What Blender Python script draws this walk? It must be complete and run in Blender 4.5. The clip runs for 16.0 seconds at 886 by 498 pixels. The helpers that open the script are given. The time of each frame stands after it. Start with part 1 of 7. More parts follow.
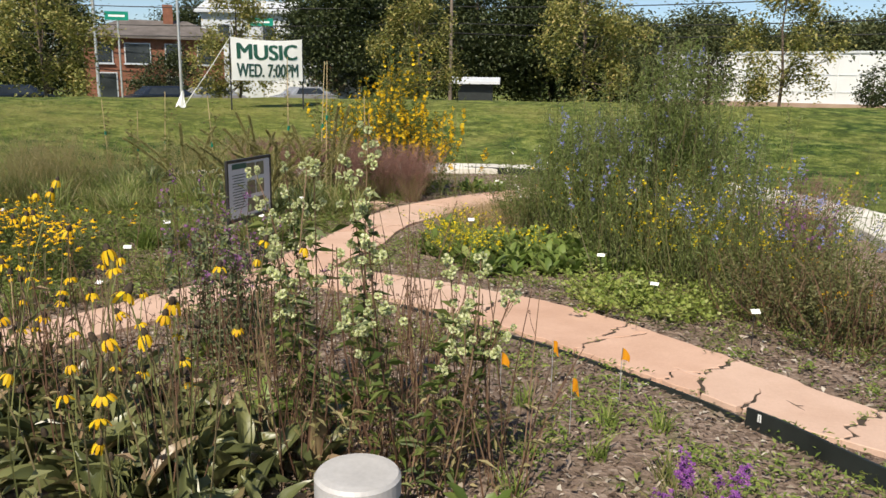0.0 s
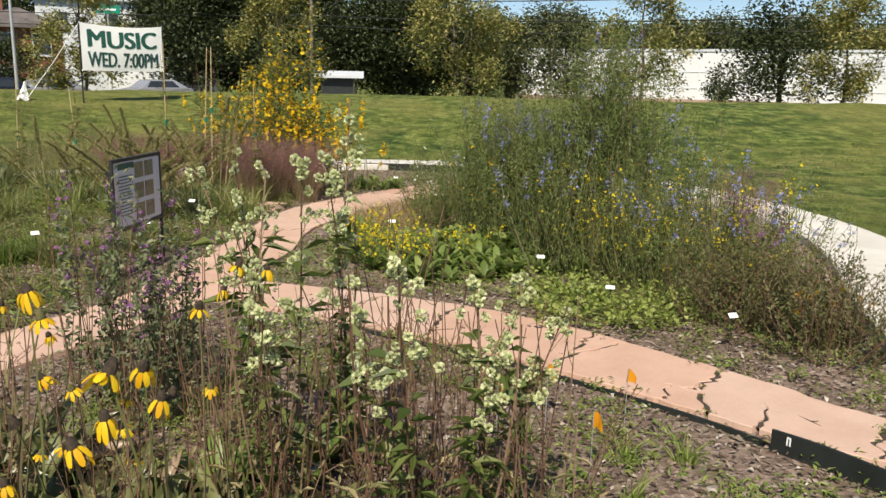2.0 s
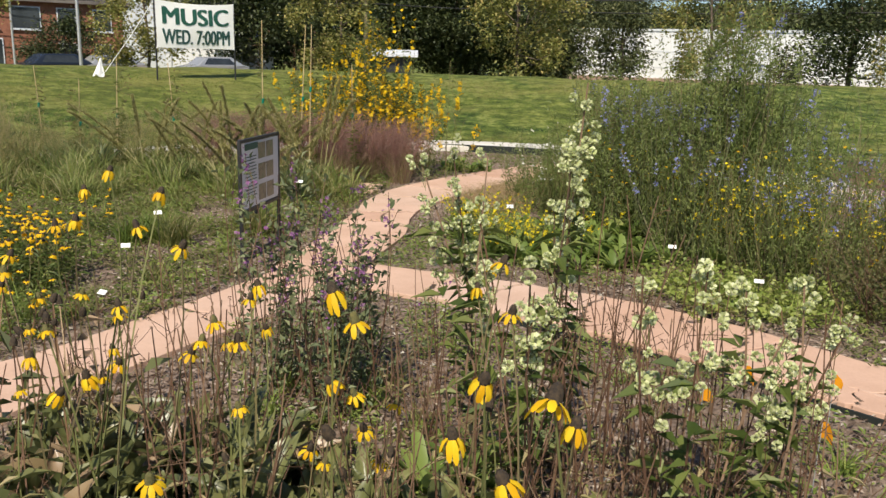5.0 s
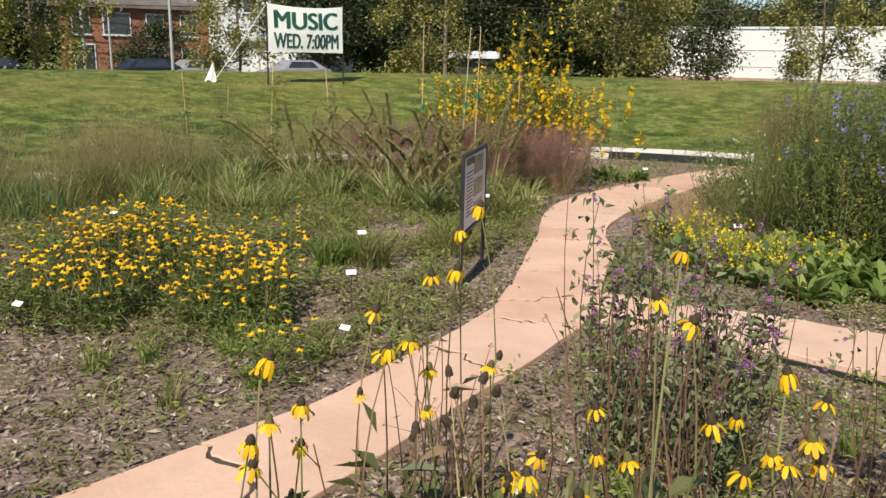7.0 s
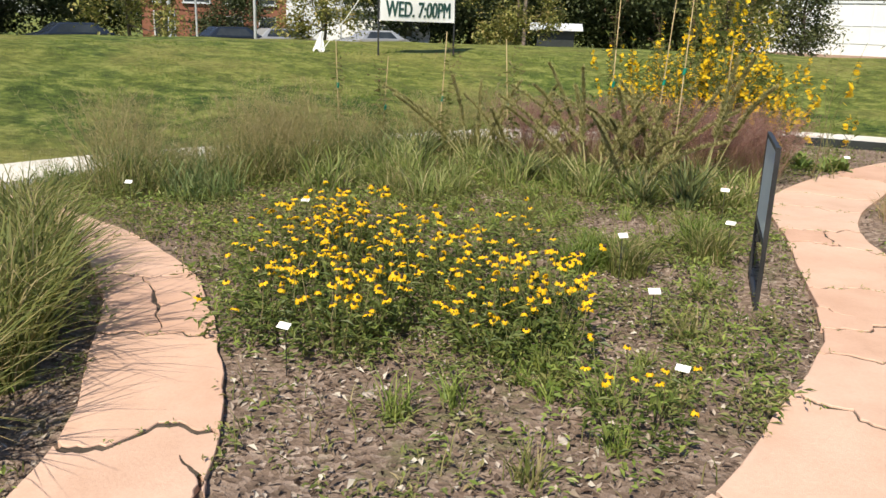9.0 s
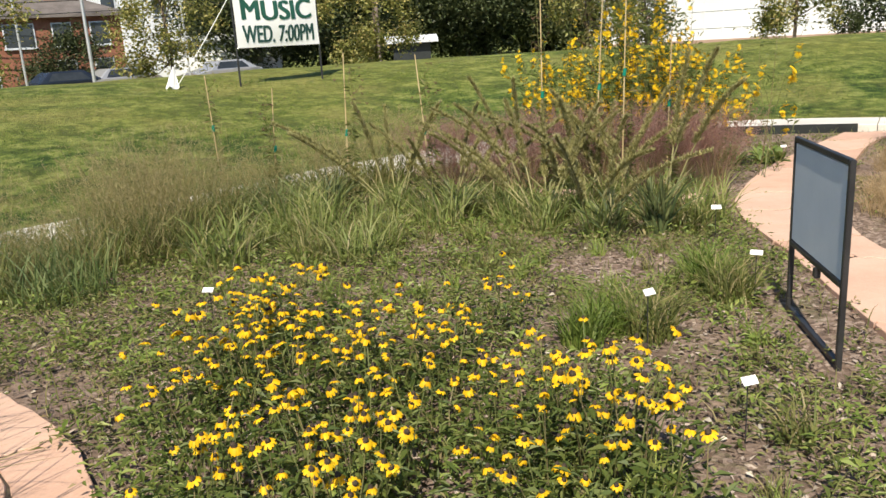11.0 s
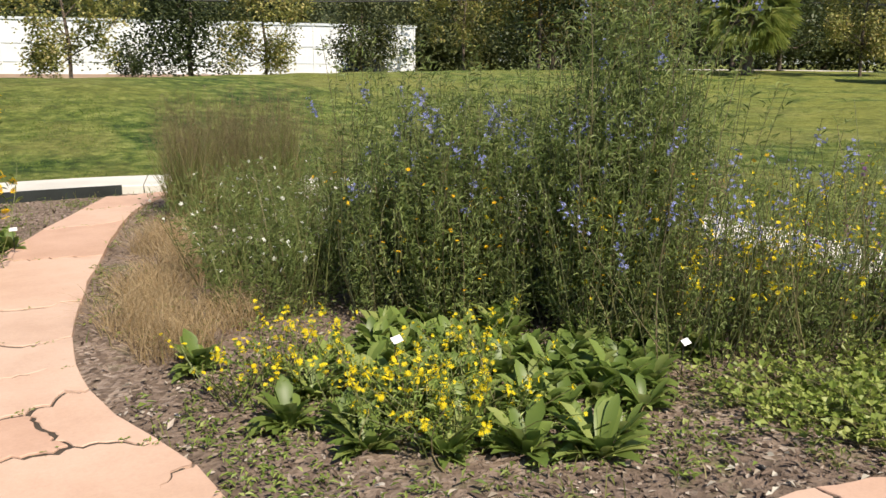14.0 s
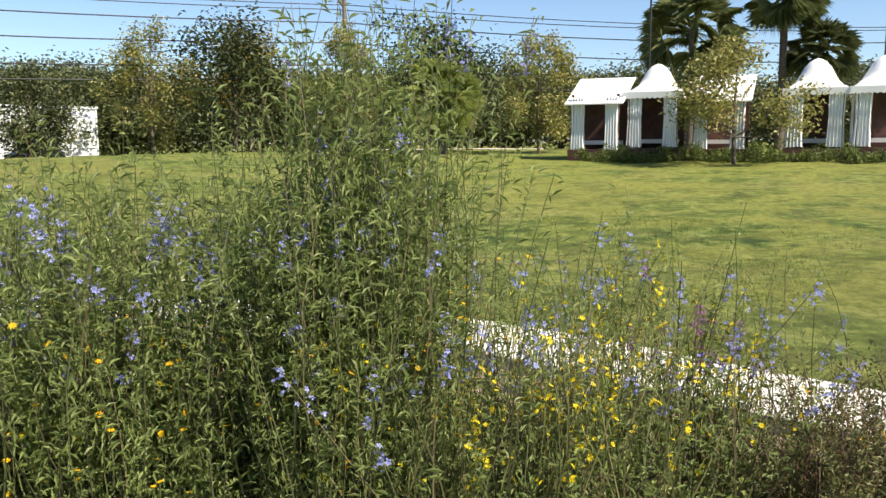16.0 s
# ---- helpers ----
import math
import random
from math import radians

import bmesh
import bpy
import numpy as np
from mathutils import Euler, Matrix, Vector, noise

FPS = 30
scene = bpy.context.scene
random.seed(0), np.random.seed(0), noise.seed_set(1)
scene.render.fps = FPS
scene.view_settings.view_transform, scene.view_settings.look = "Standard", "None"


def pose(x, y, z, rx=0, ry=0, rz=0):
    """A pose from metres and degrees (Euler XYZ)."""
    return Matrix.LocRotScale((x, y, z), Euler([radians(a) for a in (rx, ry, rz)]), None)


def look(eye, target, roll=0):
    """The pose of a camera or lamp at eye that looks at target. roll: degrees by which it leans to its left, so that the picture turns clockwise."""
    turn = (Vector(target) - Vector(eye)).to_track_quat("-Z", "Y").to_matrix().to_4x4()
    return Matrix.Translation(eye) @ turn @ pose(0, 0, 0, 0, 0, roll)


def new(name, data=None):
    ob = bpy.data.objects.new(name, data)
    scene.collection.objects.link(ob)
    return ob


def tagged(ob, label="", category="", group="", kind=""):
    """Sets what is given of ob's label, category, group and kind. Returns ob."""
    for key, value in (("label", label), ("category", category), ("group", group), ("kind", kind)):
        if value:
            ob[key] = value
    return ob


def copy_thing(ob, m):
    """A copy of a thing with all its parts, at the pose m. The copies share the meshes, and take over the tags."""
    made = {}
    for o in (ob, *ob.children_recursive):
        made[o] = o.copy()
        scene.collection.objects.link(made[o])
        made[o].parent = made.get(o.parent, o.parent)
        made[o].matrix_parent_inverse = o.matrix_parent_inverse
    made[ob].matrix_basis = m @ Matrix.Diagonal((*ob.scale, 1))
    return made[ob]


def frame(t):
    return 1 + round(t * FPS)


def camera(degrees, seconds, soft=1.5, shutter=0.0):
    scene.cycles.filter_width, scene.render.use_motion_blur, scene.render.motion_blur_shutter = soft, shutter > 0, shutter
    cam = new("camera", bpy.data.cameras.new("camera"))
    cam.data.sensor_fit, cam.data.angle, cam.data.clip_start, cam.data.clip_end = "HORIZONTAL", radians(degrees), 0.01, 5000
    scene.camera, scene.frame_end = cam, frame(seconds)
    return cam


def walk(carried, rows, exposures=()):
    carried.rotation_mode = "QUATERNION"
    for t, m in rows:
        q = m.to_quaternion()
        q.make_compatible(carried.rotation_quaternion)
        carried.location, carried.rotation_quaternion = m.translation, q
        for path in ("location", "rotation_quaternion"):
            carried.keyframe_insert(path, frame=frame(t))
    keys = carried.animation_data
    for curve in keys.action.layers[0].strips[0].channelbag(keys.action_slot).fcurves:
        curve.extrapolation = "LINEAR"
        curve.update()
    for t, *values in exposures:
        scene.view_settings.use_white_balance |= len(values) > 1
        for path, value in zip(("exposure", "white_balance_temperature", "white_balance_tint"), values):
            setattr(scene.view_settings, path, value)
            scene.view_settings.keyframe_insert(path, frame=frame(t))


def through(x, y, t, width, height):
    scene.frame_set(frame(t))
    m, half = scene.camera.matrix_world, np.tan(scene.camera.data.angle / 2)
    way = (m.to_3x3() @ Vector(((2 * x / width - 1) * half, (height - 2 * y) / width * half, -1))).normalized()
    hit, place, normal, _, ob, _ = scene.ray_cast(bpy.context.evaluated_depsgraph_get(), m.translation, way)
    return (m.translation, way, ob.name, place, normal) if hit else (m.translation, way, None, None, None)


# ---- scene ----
cam = camera(58.0, 16.0)
PATH = [
    (0, (1.386, -0.144, 1.712), (0.829, 1.733, 1.3), 0.9),
    (0.5, (1.157, 0.003, 1.68), (0.606, 1.891, 1.313), 2.6),
    (1, (0.922, 0.148, 1.657), (0.478, 2.056, 1.257), 1.0),
    (1.5, (0.757, 0.297, 1.641), (0.483, 2.227, 1.192), 0.9),
    (2, (0.654, 0.42, 1.639), (0.439, 2.364, 1.222), 1.3),
    (2.5, (0.6, 0.476, 1.637), (0.38, 2.42, 1.224), 1.3),
    (3, (0.581, 0.498, 1.631), (0.363, 2.439, 1.201), 1.1),
    (3.2, (0.579, 0.507, 1.631), (0.363, 2.448, 1.199), 1.2),
    (5.3, (-0.199, 0.515, 1.63), (-0.568, 2.419, 1.141), 2.1),
    (5.5, (-0.295, 0.564, 1.631), (-0.725, 2.449, 1.12), 2.0),
    (6, (-0.703, 0.657, 1.657), (-1.138, 2.545, 1.161), 2.0),
    (6.5, (-1.075, 0.775, 1.61), (-1.496, 2.664, 1.109), 1.1),
    (7, (-1.42, 0.907, 1.621), (-1.883, 2.795, 1.152), 1.2),
    (7.5, (-1.82, 1.048, 1.587), (-2.269, 2.934, 1.093), 1.2),
    (8, (-2.2, 1.181, 1.564), (-2.66, 3.059, 1.052), 0.5),
    (8.5, (-2.64, 1.357, 1.568), (-3.208, 3.208, 1.07), 1.2),
    (8.6, (-2.716, 1.405, 1.552), (-3.324, 3.246, 1.06), 0.4),
    (8.7, (-2.794, 1.42, 1.554), (-3.411, 3.253, 1.045), 1.1),
    (10.8, (-3.877, 2.538, 1.536), (-4.23, 4.422, 0.965), -0.5),
    (11, (-3.872, 2.7, 1.552), (-4.154, 4.615, 1.048), -3.4),
    (11.5, (-3.774, 3.031, 1.547), (-3.852, 4.975, 1.081), -2.2),
    (12, (-3.668, 3.379, 1.561), (-3.459, 5.309, 1.083), -1.5),
    (12.5, (-3.503, 3.677, 1.567), (-2.999, 5.552, 1.087), -0.6),
    (13, (-3.255, 3.988, 1.604), (-2.532, 5.798, 1.156), 1.0),
    (13.5, (-3.018, 4.326, 1.61), (-2.023, 6.002, 1.161), 2.3),
    (14, (-2.621, 4.784, 1.576), (-1.4, 6.301, 1.118), 0.5),
    (14.5, (-2.177, 5.221, 1.522), (-0.786, 6.6, 1.117), 0.9),
    (15, (-1.976, 5.461, 1.548), (-0.44, 6.687, 1.181), 1.0),
    (15.5, (-1.768, 5.729, 1.568), (-0.122, 6.809, 1.213), -0.9),
    (16, (-1.501, 5.829, 1.584), (0.21, 6.83, 1.321), -0.2),
]
walk(cam, [(t, look(eye, target, roll)) for t, eye, target, roll in PATH],
     exposures=[(0, 0.47), (3.2, 0.45), (6, 0.45), (8.5, 0.68), (10.8, 0.75), (12, 0.7), (13.5, 0.58), (14, 0.66), (14.5, 0.88), (16, 1.02)])

# ---------------------------------------------------------------- light
SUN_ELEV, SUN_AZ = 48.0, 184.0      # degrees; azimuth clockwise from +y
world = bpy.data.worlds.new("sky")
scene.world = world
world.use_nodes = True
wn = world.node_tree
sky = wn.nodes.new("ShaderNodeTexSky")
sky.sky_type = "NISHITA"
sky.sun_disc = False
sky.sun_elevation = radians(SUN_ELEV)
sky.sun_rotation = radians(SUN_AZ)
sky.air_density, sky.dust_density, sky.ozone_density = 0.85, 0.4, 2.8
wn.nodes["Background"].inputs["Strength"].default_value = 0.085
wn.links.new(sky.outputs[0], wn.nodes["Background"].inputs["Color"])
sun = new("sun", bpy.data.lights.new("sun", "SUN"))
sun.data.energy, sun.data.angle, sun.data.color = 4.6, radians(0.55), (1.0, 0.9, 0.75)
az, el = radians(SUN_AZ), radians(SUN_ELEV)
SUN_DIR = Vector((math.sin(az) * math.cos(el), math.cos(az) * math.cos(el), math.sin(el)))
sun.matrix_world = look(SUN_DIR * 60, (0, 0, 0))


# ---------------------------------------------------------------- materials
def nodes_of(name):
    m = bpy.data.materials.new(name)
    m.use_nodes = True
    t = m.node_tree
    return m, t, t.nodes["Principled BSDF"]


def ramp(t, fac, stops):
    r = t.nodes.new("ShaderNodeValToRGB")
    e = r.color_ramp.elements
    while len(e) < len(stops):
        e.new(0.5)
    for k, (p, c) in zip(e, stops):
        k.position, k.color = p, (*c, 1)
    t.links.new(fac, r.inputs[0])
    return r.outputs[0]


def noise_of(t, scale, detail=4.0, rough=0.6, coord=None):
    n = t.nodes.new("ShaderNodeTexNoise")
    n.inputs["Scale"].default_value, n.inputs["Detail"].default_value = scale, detail
    n.inputs["Roughness"].default_value = rough
    if coord is None:
        coord = t.nodes.new("ShaderNodeNewGeometry").outputs["Position"]
    t.links.new(coord, n.inputs["Vector"])
    return n.outputs["Fac"]


def mixc(t, fac, a, b, mode="MIX"):
    n = t.nodes.new("ShaderNodeMix")
    n.data_type, n.blend_type = "RGBA", mode
    for src, k in ((fac, 0), (a, 6), (b, 7)):
        if isinstance(src, (int, float)):
            n.inputs[k].default_value = src
        elif isinstance(src, tuple):
            n.inputs[k].default_value = (*src, 1)
        else:
            t.links.new(src, n.inputs[k])
    return n.outputs[2]


def bump(t, bsdf, height, strength, dist):
    b = t.nodes.new("ShaderNodeBump")
    b.inputs["Strength"].default_value, b.inputs["Distance"].default_value = strength, dist
    t.links.new(height, b.inputs["Height"])
    t.links.new(b.outputs[0], bsdf.inputs["Normal"])


def surface(name, stops, scale, rough=0.7, metal=0.0, fine=40.0, bump_s=0.3, bump_d=0.01, var=0.12, spec=0.5):
    """A mineral, wood, paint or metal surface: coarse stains from stops, fine grain and relief."""
    m, t, b = nodes_of(name)
    col = ramp(t, noise_of(t, scale), stops)
    g = noise_of(t, fine, 5, 0.7)
    col = mixc(t, var, col, ramp(t, g, [(0.3, (0.15, 0.15, 0.15)), (0.7, (1, 1, 1))]), "MULTIPLY")
    t.links.new(col, b.inputs["Base Color"])
    b.inputs["Roughness"].default_value, b.inputs["Metallic"].default_value = rough, metal
    b.inputs["Specular IOR Level"].default_value = spec
    bump(t, b, g, bump_s, bump_d)
    return m


def leafy(name, stops, rough=0.55, through=0.35, spec=0.35, single=False):
    """A leaf, blade or petal: colour varied from piece to piece (single: each an object), some light passing through."""
    m, t, b = nodes_of(name)
    if single:
        each = t.nodes.new("ShaderNodeObjectInfo").outputs["Random"]
    else:
        each = t.nodes.new("ShaderNodeNewGeometry").outputs["Random Per Island"]
    col = ramp(t, each, stops)
    v = noise_of(t, 3.0, 2)
    col = mixc(t, 0.35, col, ramp(t, v, [(0.35, (0.45, 0.45, 0.4)), (0.65, (1, 1, 1))]), "MULTIPLY")
    t.links.new(col, b.inputs["Base Color"])
    b.inputs["Roughness"].default_value = rough
    b.inputs["Specular IOR Level"].default_value = spec
    tr = t.nodes.new("ShaderNodeBsdfTranslucent")
    t.links.new(col, tr.inputs["Color"])
    mx = t.nodes.new("ShaderNodeMixShader")
    mx.inputs[0].default_value = through
    t.links.new(b.outputs[0], mx.inputs[1])
    t.links.new(tr.outputs[0], mx.inputs[2])
    t.links.new(mx.outputs[0], t.nodes["Material Output"].inputs["Surface"])
    return m


def mulch_material():
    m, t, b = nodes_of("mulch")
    big, mid = noise_of(t, 0.9, 3), noise_of(t, 7.0, 4, 0.7)
    vo = t.nodes.new("ShaderNodeTexVoronoi")
    vo.inputs["Scale"].default_value = 34.0
    mp = t.nodes.new("ShaderNodeMapping")
    mp.inputs["Scale"].default_value = (1.0, 1.15, 1.0)
    mp.inputs["Rotation"].default_value = (0, 0, 0.6)
    t.links.new(t.nodes.new("ShaderNodeNewGeometry").outputs["Position"], mp.inputs[0])
    t.links.new(mp.outputs[0], vo.inputs["Vector"])
    chip = ramp(t, vo.outputs["Color"], [(0.0, (0.055, 0.04, 0.03)), (0.4, (0.2, 0.143, 0.108)), (0.75, (0.36, 0.275, 0.22)), (1.0, (0.53, 0.44, 0.37))])
    soil = ramp(t, mid, [(0.3, (0.085, 0.062, 0.047)), (0.7, (0.26, 0.188, 0.143))])
    col = mixc(t, ramp(t, big, [(0.4, (0.25, 0.25, 0.25)), (0.62, (0.9, 0.9, 0.9))]), soil, chip)
    weeds = noise_of(t, 1.7, 6, 0.75)
    col = mixc(t, ramp(t, weeds, [(0.54, (0, 0, 0)), (0.66, (0.6, 0.6, 0.6))]), col, (0.12, 0.14, 0.05))
    t.links.new(col, b.inputs["Base Color"])
    b.inputs["Roughness"].default_value = 0.95
    b.inputs["Specular IOR Level"].default_value = 0.2
    bump(t, b, mixc(t, 0.6, vo.outputs["Distance"], noise_of(t, 38.0, 6, 0.8)), 0.9, 0.024)
    return m


def lawn_material():
    m, t, b = nodes_of("lawn")
    big, mid, fine = noise_of(t, 0.12, 3), noise_of(t, 2.1, 6, 0.68), noise_of(t, 30.0, 5, 0.8)
    col = ramp(t, mid, [(0.4, (0.045, 0.085, 0.015)), (0.47, (0.1, 0.155, 0.028)), (0.53, (0.19, 0.245, 0.05)), (0.6, (0.33, 0.36, 0.1))])
    col = mixc(t, ramp(t, big, [(0.42, (0, 0, 0)), (0.68, (0.65, 0.65, 0.65))]), col, (0.33, 0.31, 0.075))
    dry = noise_of(t, 0.42, 4, 0.6)
    col = mixc(t, ramp(t, dry, [(0.5, (0, 0, 0)), (0.66, (0.7, 0.7, 0.7))]), col, (0.36, 0.33, 0.1))
    pos = t.nodes.new("ShaderNodeSeparateXYZ")
    t.links.new(t.nodes.new("ShaderNodeNewGeometry").outputs["Position"], pos.inputs[0])
    slant = t.nodes.new("ShaderNodeMath")
    slant.operation = "SUBTRACT"
    t.links.new(pos.outputs["X"], slant.inputs[0])
    t.links.new(pos.outputs["Y"], slant.inputs[1])
    east = t.nodes.new("ShaderNodeMapRange")
    east.inputs["From Min"].default_value, east.inputs["From Max"].default_value = -5.0, 3.0
    t.links.new(slant.outputs[0], east.inputs["Value"])
    worn = mixc(t, 1.0, ramp(t, noise_of(t, 0.75, 5, 0.62), [(0.43, (0.06, 0.06, 0.06)), (0.57, (0.7, 0.7, 0.7))]), east.outputs["Result"], "MULTIPLY")
    col = mixc(t, worn, col, (0.35, 0.345, 0.075))
    clump = noise_of(t, 7.0, 6, 0.75)
    col = mixc(t, 0.6, col, ramp(t, clump, [(0.4, (0.3, 0.38, 0.26)), (0.57, (1, 1, 1))]), "MULTIPLY")
    col = mixc(t, 0.5, col, ramp(t, fine, [(0.35, (0.35, 0.4, 0.3)), (0.65, (1, 1, 1))]), "MULTIPLY")
    t.links.new(col, b.inputs["Base Color"])
    b.inputs["Roughness"].default_value = 0.85
    b.inputs["Specular IOR Level"].default_value = 0.2
    bump(t, b, mixc(t, 0.5, clump, fine), 1.0, 0.09)
    return m


def stone_material():
    m, t, b = nodes_of("flagstone")
    inf = t.nodes.new("ShaderNodeObjectInfo")
    base = ramp(t, inf.outputs["Random"], [(0.0, (0.56, 0.36, 0.265)), (0.5, (0.63, 0.425, 0.32)), (1.0, (0.61, 0.435, 0.34))])
    big, fine = noise_of(t, 2.2, 5, 0.6), noise_of(t, 60, 5, 0.75)
    col = mixc(t, 0.5, base, ramp(t, big, [(0.3, (0.7, 0.64, 0.58)), (0.62, (1, 1, 1))]), "MULTIPLY")
    dirt = noise_of(t, 5.0, 8, 0.8)
    col = mixc(t, ramp(t, dirt, [(0.6, (0, 0, 0)), (0.75, (0.4, 0.4, 0.4))]), col, (0.3, 0.2, 0.14))
    col = mixc(t, 0.18, col, ramp(t, fine, [(0.3, (0.3, 0.3, 0.3)), (0.7, (1, 1, 1))]), "MULTIPLY")
    t.links.new(col, b.inputs["Base Color"])
    b.inputs["Roughness"].default_value = 0.85
    b.inputs["Specular IOR Level"].default_value = 0.3
    bump(t, b, mixc(t, 0.4, big, fine), 0.5, 0.012)
    return m


MULCH, LAWN, STONE = mulch_material(), lawn_material(), stone_material()
SOIL = surface("joint_soil", [(0.3, (0.035, 0.026, 0.018)), (0.7, (0.09, 0.068, 0.048))], 9, 0.95, 0, 80, 0.6, 0.01)
CONCRETE = surface("concrete", [(0.3, (0.55, 0.52, 0.46)), (0.7, (0.72, 0.69, 0.62))], 1.3, 0.9, 0, 70, 0.3, 0.006)
BLACK_METAL = surface("black_metal", [(0.3, (0.012, 0.012, 0.013)), (0.7, (0.03, 0.03, 0.03))], 6, 0.45, 0.0, 90, 0.1, 0.002)
EDGING = surface("edging_rubber", [(0.3, (0.01, 0.013, 0.012)), (0.7, (0.022, 0.028, 0.026))], 5, 0.5, 0.0, 60, 0.2, 0.003)
WHITE_VINYL = surface("white_vinyl", [(0.3, (0.8, 0.8, 0.78)), (0.7, (0.86, 0.86, 0.84))], 1.5, 0.5, 0, 30, 0.1, 0.003, 0.03)
GREEN_INK = surface("green_ink", [(0.3, (0.012, 0.075, 0.05)), (0.7, (0.02, 0.1, 0.068))], 4, 0.5, 0, 40, 0.05, 0.001, 0.05)
DARK_INK = surface("dark_ink", [(0.3, (0.02, 0.06, 0.055)), (0.7, (0.03, 0.085, 0.07))], 4, 0.5, 0, 40, 0.05, 0.001, 0.05)
BOARD_BACK = surface("grey_board", [(0.3, (0.6, 0.65, 0.7)), (0.7, (0.68, 0.72, 0.76))], 3, 0.35, 0.0, 50, 0.06, 0.001, 0.05)
TAG = surface("tag_plastic", [(0.3, (0.72, 0.72, 0.7)), (0.7, (0.82, 0.82, 0.8))], 8, 0.4, 0, 60, 0.05, 0.001, 0.05)


# ---------------------------------------------------------------- builders
def thing(name, label, category, at=(0, 0, 0), group="", kind=""):
    return tagged(place(new(name), at), label, category, group, kind)


def place(ob, at):
    ob.location = at
    return ob


class Geo:
    """Gathers vertices and faces and turns them into one mesh."""

    def __init__(self):
        self.v, self.f, self.n, self.m = [], [], 0, []

    def add(self, verts, faces, mat=0):
        verts = np.asarray(verts, float).reshape(-1, 3)
        faces = np.asarray(faces, int)
        self.v.append(verts)
        self.f.extend((faces + self.n).tolist())
        self.m.extend([mat] * len(faces))
        self.n += len(verts)
        return self

    def mesh(self, name, mats, smooth=False):
        me = bpy.data.meshes.new(name)
        v = np.concatenate(self.v) if self.v else np.zeros((0, 3))
        me.from_pydata(v.tolist(), [], self.f)
        for k in mats if isinstance(mats, (list, tuple)) else [mats]:
            me.materials.append(k)
        me.polygons.foreach_set("material_index", self.m)
        if smooth:
            me.polygons.foreach_set("use_smooth", [True] * len(self.f))
        me.update()
        return me


def obj(name, geo, mats, parent=None, label="", smooth=False):
    """One mesh object, under parent where one is given; coordinates are the parent's own."""
    me = geo if isinstance(geo, bpy.types.Mesh) else geo.mesh(name, mats, smooth)
    ob = new(name, me)
    if parent is not None:
        ob.parent = parent
    if label:
        ob["label"] = label
    if name in JOINED:
        ob["kind"] = "stuff"
    return ob


JOINED = {"stem", "foliage", "grass_mass", "bloom_mass", "seed_mass", "plume_mass", "print", "crown"}


def part(name, bm, material, parent, label=""):
    me = bpy.data.meshes.new(name)
    bm.to_mesh(me)
    bm.free()
    me.materials.append(material)
    return obj(name, me, None, parent, label)


def box_bm(size, at=(0, 0, 0), rot=None, bevel=0.0):
    bm = bmesh.new()
    bmesh.ops.create_cube(bm, size=1.0)
    bmesh.ops.scale(bm, vec=size, verts=bm.verts)
    if bevel:
        bmesh.ops.bevel(bm, geom=bm.edges[:], offset=bevel, segments=2, affect="EDGES")
    m = Matrix.Translation(at) @ (rot.to_4x4() if rot is not None else Matrix())
    bmesh.ops.transform(bm, matrix=m, verts=bm.verts)
    return bm


def tube_arrays(pts, radii, sides=6, cap=True):
    pts = [Vector(p) for p in pts]
    if not hasattr(radii, "__len__"):
        radii = [radii] * len(pts)
    v, f = [], []
    for i, p in enumerate(pts):
        d = (pts[min(i + 1, len(pts) - 1)] - pts[max(i - 1, 0)]).normalized()
        a = d.orthogonal().normalized()
        b = d.cross(a)
        for k in range(sides):
            w = 2 * math.pi * k / sides
            v.append(p + (a * math.cos(w) + b * math.sin(w)) * radii[i])
    for i in range(len(pts) - 1):
        for k in range(sides):
            k2 = (k + 1) % sides
            f.append((i * sides + k, i * sides + k2, (i + 1) * sides + k2, (i + 1) * sides + k))
    g = [tuple(x) for x in v]
    return g, f


def tube_geo(pts, radii, sides=8, geo=None, mat=0):
    geo = geo or Geo()
    v, f = tube_arrays(pts, radii, sides)
    n = len(v)
    geo.add(v, f, mat)
    geo.add(v[:sides] + v[n - sides:], [tuple(range(sides - 1, -1, -1)), tuple(range(sides, 2 * sides))], mat)
    return geo


def box_geo(size, at=(0, 0, 0), geo=None, mat=0, rz=0.0):
    geo = geo or Geo()
    x, y, z = (s / 2 for s in size)
    v = np.array([(-x, -y, -z), (x, -y, -z), (x, y, -z), (-x, y, -z), (-x, -y, z), (x, -y, z), (x, y, z), (-x, y, z)])
    c, s = math.cos(rz), math.sin(rz)
    v = v @ np.array([[c, s, 0], [-s, c, 0], [0, 0, 1]]) + np.array(at)
    return geo.add(v, [(3, 2, 1, 0), (4, 5, 6, 7), (0, 1, 5, 4), (1, 2, 6, 5), (2, 3, 7, 6), (3, 0, 4, 7)], mat)


def spline(pts, step=0.12):
    """Catmull-Rom through the points, resampled."""
    p = np.array(pts, float)
    p = np.vstack([2 * p[0] - p[1], p, 2 * p[-1] - p[-2]])
    out = []
    for i in range(1, len(p) - 2):
        n = max(2, int(np.linalg.norm(p[i + 1] - p[i]) / step))
        for u in np.arange(n) / n:
            a, b, c, d = p[i - 1:i + 3]
            out.append(0.5 * (2 * b + (c - a) * u + (2 * a - 5 * b + 4 * c - d) * u * u + (3 * b - a - 3 * c + d) * u ** 3))
    out.append(p[-2])
    return np.array(out)


